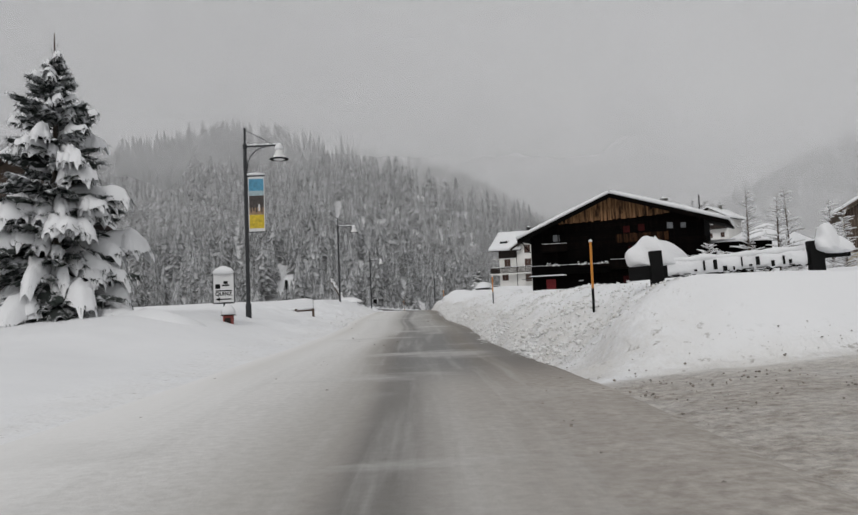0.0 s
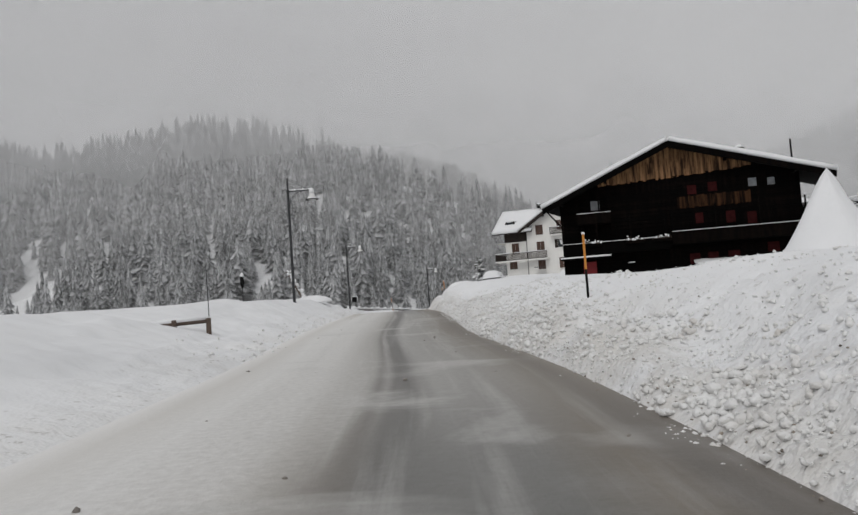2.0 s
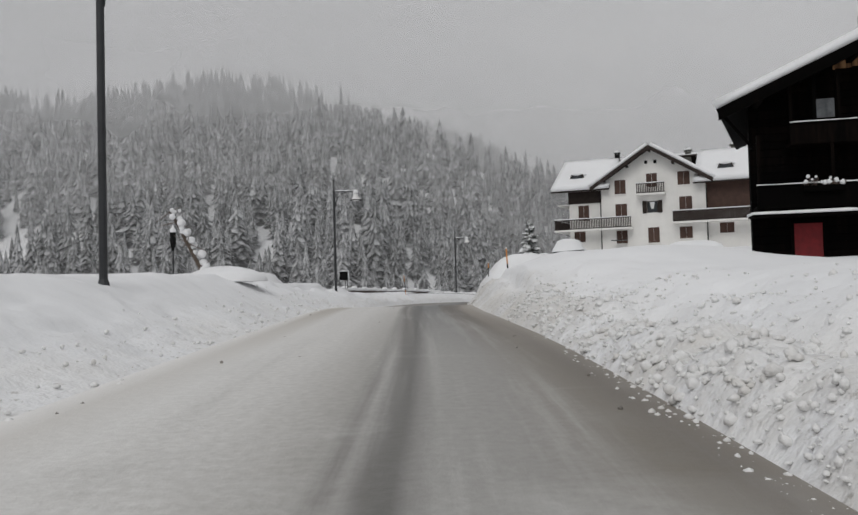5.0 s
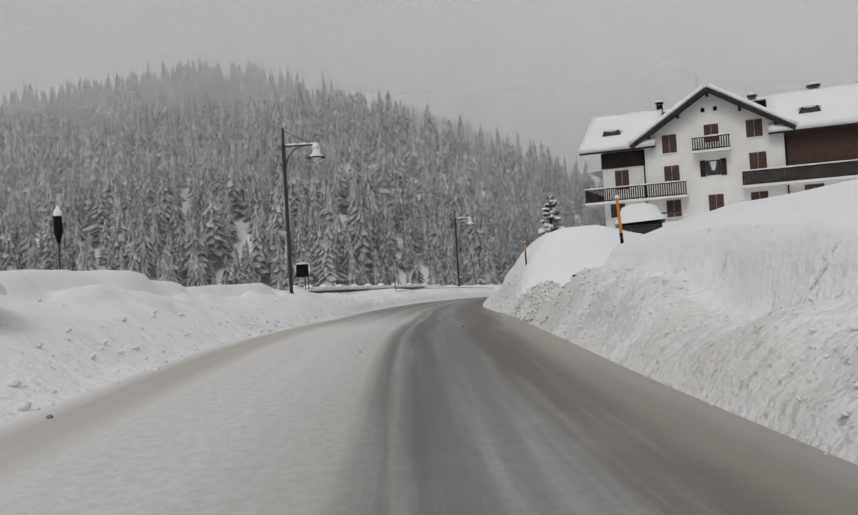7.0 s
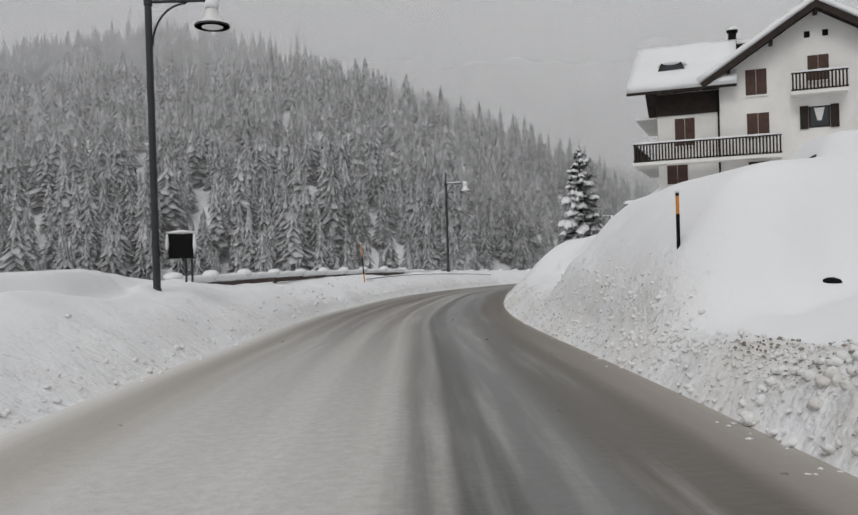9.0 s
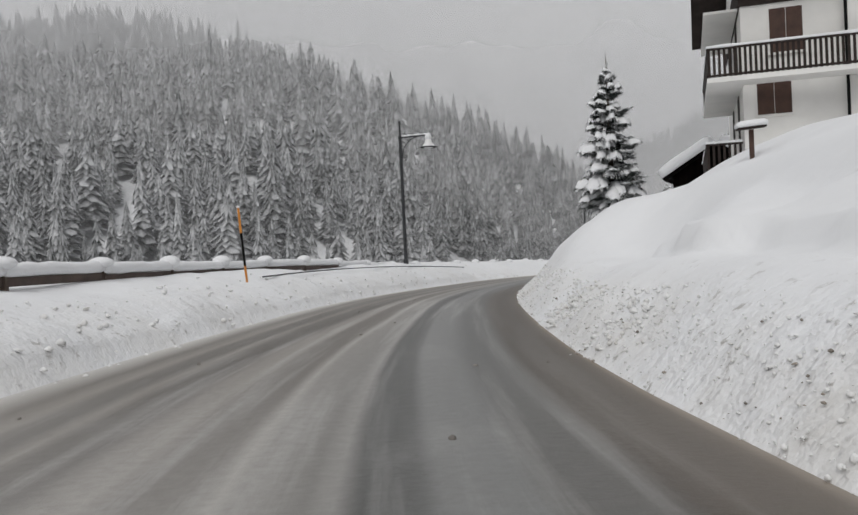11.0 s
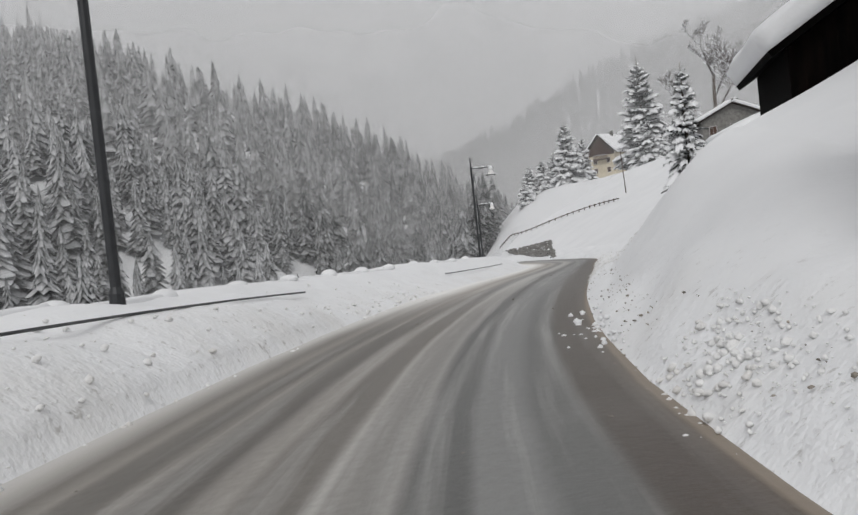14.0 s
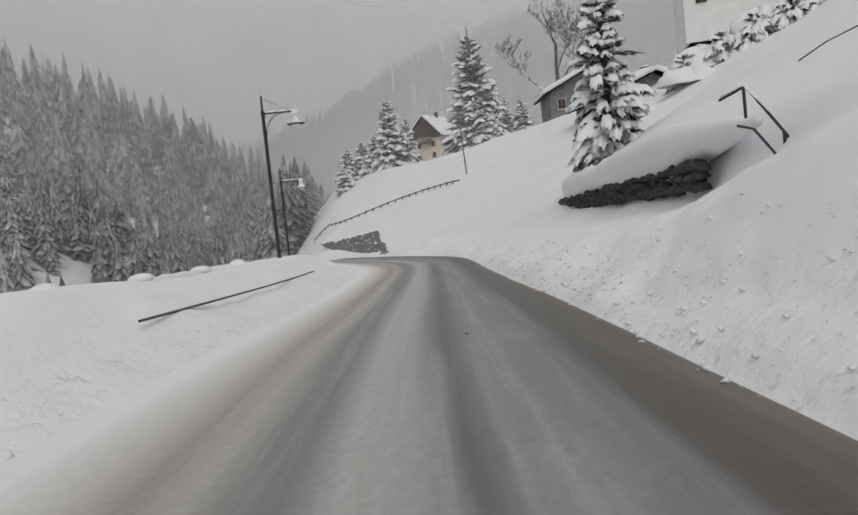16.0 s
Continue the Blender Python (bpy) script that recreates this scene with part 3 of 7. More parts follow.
def ground(x, y, fine=True):
    x, y = np.asarray(x, float), np.asarray(y, float)
    zr, xr, xl = road_z(y), edge_r(y), edge_l(y)
    lean = np.cos(np.arctan((edge_r(y + 2) - edge_r(y - 2)) / 4))
    dr, dl = (x - xr) * lean, (xl - x) * lean
    # to the right: a ploughed bank, a shelf, and from the bend on a hillside
    hb = np.interp(y, [-30, 12.0, 13.6, 18, 45, 70, 86, 93, 99, 106, 114, 120, 125, 127, 129.0, 130.2, 133, 137, 141, 145, 149, 152, 155, 158, 161, 164, 190], [0.1, 0.12, 1.5, 1.5, 1.3, 1.25, 1.15, 1.05, 1.42, 2.3, 2.9, 2.9, 2.6, 2.45, 2.12, 0.80, 0.7, 1.35, 2.3, 3.1, 3.0, 2.6, 2.25, 2.15, 1.5, 1.0, 0.9])
    wb = np.interp(y, [13, 18, 30, 60, 75, 90, 98, 106, 116, 124, 130, 142, 150, 160, 300], [2.3, 3.0, 3.4, 4.0, 5.0, 5.4, 4.8, 4.5, 4.2, 4.0, 2.6, 3.2, 3.4, 3.3, 3.4])
    shelf = np.interp(y, [-60, 11, 16, 40, 70, 85, 98, 107, 115, 126, 130, 135, 143, 152], [0.4, 0.6, 1.95, 2.0, 2.45, 2.8, 3.0, 3.75, 4.35, 4.8, 4.5, 3.9, 3.6, 3.4]) - zr
    t = np.clip(dr / wb, 0, 1)
    bank = hb * np.where(t < 1, np.sin(t * np.pi / 2) ** np.interp(y, [92, 100, 125, 130, 140, 156, 160], [1.25, 1.1, 1.1, 1.2, 0.85, 0.85, 1.2]), 1)
    bank = np.where(t < 1, bank * (1 - smooth(137, 142, y) * (1 - smooth(157, 162, y))) + hb * (3 * t * t - 2 * t ** 3) ** 0.8 * smooth(137, 142, y) * (1 - smooth(157, 162, y)), bank)
    # inside the bend: a low heap thrown up by the plough, and behind it the deep undisturbed snow
    two = smooth(97, 102, y) * (1 - smooth(122, 127, y))
    heap = 1.05 * np.sin(np.clip(dr / 1.9, 0, 1) * np.pi / 2) ** 0.9
    heap = heap + (hb - 1.05) * smooth(0, 1, (dr - 2.1) / (wb - 1.4))
    bank = bank * (1 - two) + heap * two
    # a slab of older snow lying on the ledge above the heap, with a ragged lip
    lip = 0.5 * fbm(y / 2.2, x * 0 + 5.0, 3, 93)
    bank = bank + 0.42 * smooth(0, 0.28, dr - 1.95 - lip) * (1 - smooth(0.8, 1.9, dr - 1.95 - lip)) * smooth(110.5, 112.5, y) * (1 - smooth(119, 121.5, y + 2 * lip))
    # the plough's own low ridge along the edge
    ridge = np.interp(y, [14, 18, 92, 100, 126, 131, 138, 144, 158, 175], [0, 0.5, 0.6, 0.45, 0.45, 0.4, 0.5, 0.45, 0.4, 0.35]) * (1 + 0.5 * fbm(y / 2.3, x * 0 + 3.0, 2, 81))
    bank = np.maximum(bank, ridge * np.sin(np.clip(dr / 1.9, 0, 1) * np.pi) ** 0.8)
    right = bank + np.maximum(shelf - hb, -0.3) * smooth(0, 1, (dr - wb) / np.interp(y, [0, 90, 103, 120, 130, 142], [9, 8, 5, 4.5, 5, 6]))
    right = right + 0.75 * np.exp(-((x - 8.5) / 1.5) ** 2 - ((y - 134.8) / 1.5) ** 2) + 0.5 * np.exp(-((x - 7.7) / 0.7) ** 2 - ((y - 131.7) / 0.8) ** 2)
    right = right + 0.38 * np.exp(-((x - 6.35) / 0.55) ** 2 - ((y - 132.5) / 0.7) ** 2) + 0.5 * np.exp(-((x - 6.8) / 0.55) ** 2 - ((y - 133.7) / 0.8) ** 2)
    right = right + 0.35 * np.exp(-((x - 1.6) / 0.9) ** 2 - ((y - 84.0) / 3.5) ** 2) * smooth(0, 0.6, dr)
    right = right - 0.85 * smooth(6.2, 7.0, x) * (1 - smooth(11.5, 13.5, x)) * smooth(93.5, 96.5, y) * (1 - smooth(99.9, 100.5, y))
    # a deep undisturbed block of snow cut off square by the drive to the shelter
    wob = 0.35 * fbm(x / 1.3, y / 1.3, 2, 61)
    block = 2.72 + 0.32 * np.clip(x - 1.8, 0, 1.3) - zr
    right = right + np.maximum(block - right, 0) * smooth(1.5, 1.85, x + 0.4 * wob) * (1 - smooth(86.0, 86.5, y + 0.6 * wob)) * smooth(73, 81, y) * (1 - smooth(7, 11, x))
    # beyond the drive the snow lies over parked cars in one high rounded mound
    front = np.interp(x, [3, 5.5, 6.6, 12], [99.15, 99.2, 99.8, 99.8]) + 0.8 * wob
    mound = np.interp(x, [3, 4.8, 6, 7.5, 9, 11], [3.78, 3.75, 3.42, 3.15, 3.45, 4.0]) - zr
    west = np.sin(np.clip((dr - 0.45) / 2.2, 0, 1) * np.pi / 2)
    right = right + np.maximum(mound - right, 0) * west * smooth(0, 2.0, y - front) * (1 - smooth(107, 112, y)) * (1 - smooth(13, 17, x))
    right = right - 0.16 * np.exp(-((x - 3.65) / 0.35) ** 2 - ((y - 99.45) / 0.4) ** 2) - 0.14 * np.exp(-((x - 3.0) / 0.35) ** 2 - ((y - 99.2) / 0.4) ** 2)
    right = right - 0.75 * np.exp(-((x - 16.3) / 2.2) ** 2 - ((y - 147.3) / 2.2) ** 2) * smooth(0, 3, dr)
    slope = smooth(129, 142, y) * (1 - smooth(330, 420, y))
    reach = np.interp(y, [130, 150, 158, 168, 180, 192, 205, 222, 255, 290], [7, 10, 12, 16, 30, 44, 40, 26, 23, 25])
    right = right * (1 - slope) + slope * (bank + np.interp(y, [132, 150, 165, 195, 222, 255, 290], [0.43, 0.46, 0.51, 0.50, 0.47, 0.50, 0.53]) * np.clip(dr - wb, 0, reach) - 0.62 * np.clip(dr - wb - reach - 3, 0, 45) * (1 - smooth(190, 215, y)))
    right = right - 0.9 * np.clip(x - 61, 0, 40) * smooth(150, 165, y) * (1 - smooth(188, 199, y))
    # the step held by the retaining wall
    wd = np.interp(y, [163, 184], [3.7, 5.3])
    right = right + np.interp(y, [158, 163, 180, 186], [0, 1.0, 1.2, 0]) * smooth(0, 0.8, dr - wd)
    right = right + (1 - slope) * 0.05 * np.clip(dr - 60, 0, 300)
    # to the left: a bank by the lamps, then down into the valley
    hl = np.interp(y, [-60, 12, 20, 25, 30, 45, 60, 98, 108, 113, 118, 135, 141, 150, 250], [0.25, 0.3, 0.6, 1.1, 1.3, 1.3, 1.35, 1.2, 1.45, 1.2, 1.03, 1.04, 1.2, 1.05, 0.9])
    wl_ = np.interp(y, [0, 30, 50, 60, 75, 100, 110, 200], [6.0, 4.6, 5.2, 4.2, 3.0, 2.6, 2.4, 2.3])
    t = np.clip(dl / wl_, 0, 1)
    left = hl * t ** np.interp(y, [100, 116, 146, 156], [1.15, 0.5, 0.55, 1.25]) * (1.15 - 0.15 * t)
    # fresh snow lying thick above the ploughed face, with a soft lip
    left = left + np.interp(y, [80, 90, 106, 112], [0, 0.36, 0.36, 0]) * smooth(0, 0.45, dl - 3.0 - 0.9 * fbm(y / 3.5, x * 0 + 9.0, 3, 91))
    left = left - np.interp(y, [80, 88, 106, 112], [0, 0.24, 0.24, 0]) * np.exp(-((dl - 2.85 - 0.9 * fbm(y / 3.5, x * 0 + 9.0, 3, 91)) / 0.2) ** 2)
    left = left - 0.22 * np.exp(-((x + 8.3) / 2.2) ** 2 - ((y - 47.8) / 1.6) ** 2)
    edge = np.interp(y, [0, 60, 95, 112, 130, 300], [26, 20, 11, 6.0, 4.6, 4.5])
    left = left - 0.62 * np.clip(dl - edge, 0, 26) - 0.08 * np.clip(dl - edge - 26, 0, 60)
    z = zr + np.where(dr > 0, right, np.where(dl > 0, left, 0))
    z = np.where(dl > 30, np.maximum(z, -22), z)
    # past the bend the hillside ends in a brow above the valley
    z = z - 0.6 * np.clip(33 + 0.5 * (y - 215) - x, 0, 40) * smooth(214, 226, y)
    if fine:
        near = np.exp(-np.maximum(dr, dl) / 60) * (1 - smooth(200, 250, y))
        out = np.maximum(dr, dl)
        face_r = smooth(0.0, 0.5, dr) * (1 - smooth(0.75, 1.25, dr / wb)) * smooth(10, 15, y)
        face_l = smooth(0.0, 0.5, dl) * (1 - smooth(0.8, 1.2, dl / wl_)) * smooth(20, 40, y)
        run = np.where(dr > 0, dr + 1.3 * right, dl + 1.3 * left)  # length up the face, so that lumps are not drawn out on steep snow
        calm = np.interp(y, [72, 78, 86, 88, 91, 98, 150, 160], [1.0, 0.3, 0.3, 1.0, 1.0, 0.2, 0.2, 0.7])
        face_r = face_r * (1 - 0.85 * smooth(0, 0.7, dr - heap_reach(y)) * smooth(76, 82, y) * (1 - smooth(103, 108, y)))
        lumps = fbm(run / 2.0, y / 2.0, 2, 31) * 0.42 + (0.22 - np.abs(fbm(run / 0.8, y / 0.8, 2, 21))) * 0.40 * calm
        z = z + near * ((face_r * np.interp(dr / wb, [0.3, 0.8], [1.0, 0.45]) * np.interp(y, [90, 98, 138, 146], [1.0, 0.8, 0.7, 0.25]) + 0.5 * face_r * smooth(154, 162, y) + 0.5 * face_l) * lumps)
        z = z + near * smooth(0.2, 4, out) * (0.34 * fbm(x / 6, y / 6, 2, 41) + np.interp(y, [90, 98], [0.05, 0.02]) * fbm(x / 1.6, y / 1.6, 2, 51))
    # beyond the near land
    return np.where((dl > 24) | (y > 240) | (dr > 90), np.maximum(np.where(y > 380, np.minimum(z, -10), z), hills(x, y)), z)


def plough_mask(x, y):
    lean = np.cos(np.arctan((edge_r(y + 2) - edge_r(y - 2)) / 4))
    dr, dl = (x - edge_r(y)) * lean, (edge_l(y) - x) * lean
    r = (1 - smooth(0.3, np.interp(y, [92, 100], [3.2, 2.0]), dr)) * (dr > -1) * smooth(9, 13, y) * np.interp(y, [20, 40, 60, 85, 104, 126, 138, 145, 153, 160], [1.0, 0.85, 0.8, 1.0, 0.72, 0.55, 0.4, 0.2, 0.2, 0.5]) * (1 - 0.8 * smooth(0, 0.6, dr - heap_reach(y)) * smooth(74, 80, y) * (1 - smooth(103, 108, y)))
    r = np.where((y < 14) & (dr > 0), np.maximum(r, 2.0 * (1 - smooth(2.5, 9, dr)) * (1 - smooth(11, 12.8, y))), r)
    k = (1 - smooth(0.2, 2.4, dl)) * (dl > -1) * np.interp(y, [10, 40, 100, 112, 200], [0.45, 0.5, 0.55, 0.5, 0.4])
    return np.clip(np.where(dr > dl, r, k), 0, 2) * (1 - smooth(180, 200, y))


def gz(x, y):
    return float(ground(x, y))


def steps(*runs):
    out = []
    for a, b, d in runs:
        out += list(np.arange(a, b, d))
    return np.array(out + [runs[-1][1]])


rows_y = steps((-300, -40, 20), (-40, -2, 2), (-2, 10, 0.5), (10, 150, 0.14), (150, 172, 0.2), (172, 240, 1.2), (240, 980, 10), (980, 1500, 40))
off_r = steps((0, 5.0, 0.125), (5.0, 8, 0.2), (8, 16, 0.4), (16, 60, 2), (60, 200, 7), (200, 900, 22), (900, 1700, 100))
off_l = steps((0, 3.5, 0.14), (3.5, 6.5, 0.2), (6.5, 12, 0.4), (12, 60, 2), (60, 200, 7), (200, 900, 22), (900, 1500, 100))
mid = np.linspace(0, 1, 8)[1:-1]
YY = rows_y[:, None]
XX = np.concatenate([(edge_l(rows_y)[:, None] - off_l[None, ::-1]), edge_l(rows_y)[:, None] * (1 - mid) + edge_r(rows_y)[:, None] * mid, edge_r(rows_y)[:, None] + off_r[None, :]], axis=1)
YY = np.broadcast_to(YY, XX.shape)
ZZ = ground(XX, YY)
nr, nc = XX.shape
idx = np.arange(nr * nc).reshape(nr, nc)
quads = np.stack([idx[:-1, :-1], idx[:-1, 1:], idx[1:, 1:], idx[1:, :-1]], -1).reshape(-1, 4)
tris = np.concatenate([quads[:, [0, 1, 2]], quads[:, [0, 2, 3]]])
ground_me = tri_mesh("ground", np.stack([XX, YY, ZZ], -1).reshape(-1, 3), tris, GROUND, True)
ground_me.attributes.new("ploughed", "FLOAT", "POINT").data.foreach_set("value", plough_mask(XX, YY).astype(np.float32).ravel())
ground_ob = new("ground", ground_me)
tagged(ground_ob, "deep fresh snow over verges, slopes and valley", "snow", kind="structure")

# the road: a sheet a little above the ground, with ruts
ry = steps((-60, 0, 2), (0, 215, 0.5), (215, 222, 1))
ru = np.linspace(-0.06, 1.06, 42)
RX = edge_r(ry)[:, None] * (1 - ru) + edge_l(ry)[:, None] * ru
RY = np.broadcast_to(ry[:, None], RX.shape)
edge_fade = np.clip(np.minimum(ru + 0.06, 1.06 - ru) / 0.06, 0, 1)
across = (edge_r(ry) - edge_l(ry))[:, None] * ru
RZ = road_z(ry)[:, None] + 0.035 + 0.02 * fbm(across / 0.6, RY / 9, 3, 71) - 0.09 * (1 - edge_fade)
nr2, nc2 = RX.shape
idx = np.arange(nr2 * nc2).reshape(nr2, nc2)
quads = np.stack([idx[:-1, :-1], idx[:-1, 1:], idx[1:, 1:], idx[1:, :-1]], -1).reshape(-1, 4)[:, ::-1]
tris = np.concatenate([quads[:, [0, 1, 2]], quads[:, [0, 2, 3]]])
road_me = tri_mesh("road", np.stack([RX, RY, RZ], -1).reshape(-1, 3), tris, ROAD, True)
uv_layer = road_me.uv_layers.new(name="UVMap")
uvs = np.stack([np.broadcast_to(ru * 6.2, RX.shape), RY], -1).reshape(-1, 2)[tris.ravel()]
uv_layer.data.foreach_set("uv", uvs.astype(np.float32).ravel())
tagged(new("road", road_me), "wet asphalt road with slush and packed snow tracks", "road", kind="structure")

# ---------------- forest on the far slopes ----------------
def tree_shape(tiers, pts, r0, seed):
    """Corners and triangles of a spruce 1 high: stacked ragged skirts."""
    rng = np.random.default_rng(seed)
    v, f, sn = [], [], []
    for k in range(tiers):
        z0 = 0.06 + 0.90 * k / tiers
        r = r0 * (1 - k / tiers) ** 0.85 * rng.uniform(0.8, 1.15) + 0.012
        top = min(1.0, z0 + 1.9 / tiers)
        c = len(v)
        ox, oy = rng.normal(0, r * 0.08, 2)
        v.append((ox, oy, top))
        # low at apex and notches, which puts the shade between tiers into the colour
        sn.append(0.25)
        a0 = rng.uniform(0, 7)
        for p in range(pts):
            rr = r * (rng.uniform(0.85, 1.15) if p % 2 == 0 else rng.uniform(0.52, 0.72))
            a = a0 + p * math.tau / pts
            sn.append(rng.uniform(0.75, 1.0) if p % 2 == 0 else rng.uniform(0.0, 0.25))
            v.append((ox + rr * math.cos(a), oy + rr * math.sin(a), z0 - (0.03 if p % 2 == 0 else -0.015) + rng.normal(0, 0.008)))
        for p in range(pts):
            f.append((c, c + 1 + p, c + 1 + (p + 1) % pts))
    return np.array(v), np.array(f), np.array(sn)


def forest(name, xs, ys, zs, hs, shapes, mat, label):
    vs, fs, at_, base = [], [], [], 0
    rng = np.random.default_rng(4)
    which = rng.integers(0, len(shapes), len(xs))
    turn = rng.uniform(0, 7, len(xs))
    fat = rng.uniform(0.75, 1.25, len(xs))
    for s, (v, f, load) in enumerate(shapes):
        k = np.where(which == s)[0]
        at_.append(np.tile(load, len(k)))
        c, sn = np.cos(turn[k])[:, None], np.sin(turn[k])[:, None]
        h, w = hs[k][:, None], (hs[k] * fat[k])[:, None]
        X = xs[k][:, None] + w * (v[:, 0] * c - v[:, 1] * sn)
        Y = ys[k][:, None] + w * (v[:, 0] * sn + v[:, 1] * c)
        Z = zs[k][:, None] + h * v[:, 2]
        vs.append(np.stack([X, Y, Z], -1).reshape(-1, 3))
        fs.append((f[None] + (np.arange(len(k)) * len(v))[:, None, None] + base).reshape(-1, 3))
        base += len(k) * len(v)
    me = tri_mesh(name, np.concatenate(vs), np.concatenate(fs), mat)
    me.attributes.new("snow_and_gap_shade", "FLOAT", "POINT").data.foreach_set("value", np.concatenate(at_).astype(np.float32))
    ob = new(name, me)
    return tagged(ob, label, "forest", kind="stuff")


rng = np.random.default_rng(11)
shapes = [tree_shape(12, 9, 0.165, k) for k in range(5)] + [tree_shape(10, 9, 0.2, 9 + k) for k in range(3)]
gx, gy = np.meshgrid(np.arange(-420, 330, 6.1), np.arange(170, 760, 6.1))
gx, gy = gx.ravel() + rng.uniform(-2.9, 2.9, gx.size), gy.ravel() + rng.uniform(-2.9, 2.9, gx.size)
gz_ = ground(gx, gy, False)
s_ = gy - np.interp(gx, *HILL_FOOT)
c_ = np.interp(gx, *HILL_TOP)
end_ = np.where(c_ + 16 < 75.9, (c_ + 16) / 0.46, 165 + (c_ - 59.9) / 0.38)
glade = fbm(gx / 26, gy / 60, 3, 77)
keep = (s_ < end_ + 14) & (s_ > np.interp(gx, [-40, 20, 60, 90], [0, -8, -50, -95])) & (np.abs(gx) < 430) & (np.where(gy > 222, 33 + 0.5 * (gy - 215), edge_l(gy)) - 9 > gx) & (glade < 0.56) & (np.abs(np.degrees(np.arctan2(gx, gy + 40))) < 46)
gx, gy, gz_, glade = gx[keep], gy[keep], gz_[keep], glade[keep]
hh_ = rng.normal(15.5, 3.2, len(gx)).clip(6, 23) * (1 - 0.4 * (glade > 0.42))
near_ = (np.hypot(gx - 11, gy - 152) < 190) | (gy - np.interp(gx, *HILL_FOOT) < 30)
forest("hillside_forest", gx[~near_], gy[~near_], gz_[~near_] - 0.5, hh_[~near_], shapes, HILL_TREE, "dense spruce forest dusted with snow on a steep hillside")
shapes_near = [tree_shape(19, 13, 0.18, 60 + k) for k in range(5)] + [tree_shape(17, 13, 0.22, 70 + k) for k in range(3)]
shapes_near = [(v, f, load * 1.3) for v, f, load in shapes_near]
forest("valley_forest", gx[near_], gy[near_], gz_[near_] - 0.5, hh_[near_], shapes_near, HILL_TREE, "snow-laden spruces along the foot of the hillside")

shapes2 = [tree_shape(4, 6, 0.2, 30 + k) for k in range(3)]
fx, fy_ = np.meshgrid(np.arange(-260, 1150, 5.8), np.arange(150, 1000, 5.8))
fx, fy_ = fx.ravel() + rng.uniform(-3, 3, fx.size), fy_.ravel() + rng.uniform(-3, 3, fx.size)
fz_ = ground(fx, fy_, False)
keep = (fy_ < np.interp(fx, FAR_RIDGE[0], FAR_RIDGE[1]) + 10) & (fz_ < far_hill(fx, fy_) + 0.5) & (fz_ > 6) & (np.hypot(fx - 60, fy_ - 200) > 210) & (np.abs(np.degrees(np.arctan2(fx, fy_ + 40)) - 10) < 40)
fx, fy_, fz_ = fx[keep], fy_[keep], fz_[keep]
forest("distant_forest", fx, fy_, fz_ - 0.5, rng.normal(17, 3.4, len(fx)).clip(8, 25), shapes2, FAR_TREE, "distant wooded mountainside fading into low cloud")

# curved sheets added across the valley to stand in for low cloud and haze
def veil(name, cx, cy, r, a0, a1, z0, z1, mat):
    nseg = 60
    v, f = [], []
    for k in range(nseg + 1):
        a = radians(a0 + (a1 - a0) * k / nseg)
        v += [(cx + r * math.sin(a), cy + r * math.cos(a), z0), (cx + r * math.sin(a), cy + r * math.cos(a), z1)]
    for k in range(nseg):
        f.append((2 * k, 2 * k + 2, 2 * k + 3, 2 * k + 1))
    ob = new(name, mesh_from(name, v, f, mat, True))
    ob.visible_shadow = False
    return tagged(ob, "see-through whitish sheet standing in for mist and haze over the valley", "mist", kind="stuff")


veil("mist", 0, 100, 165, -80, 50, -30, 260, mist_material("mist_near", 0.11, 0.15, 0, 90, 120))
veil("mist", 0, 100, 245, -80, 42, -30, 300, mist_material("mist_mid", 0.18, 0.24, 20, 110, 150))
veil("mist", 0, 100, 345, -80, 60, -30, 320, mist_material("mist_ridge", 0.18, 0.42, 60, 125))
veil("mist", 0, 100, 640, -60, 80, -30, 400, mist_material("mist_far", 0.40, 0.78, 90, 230))

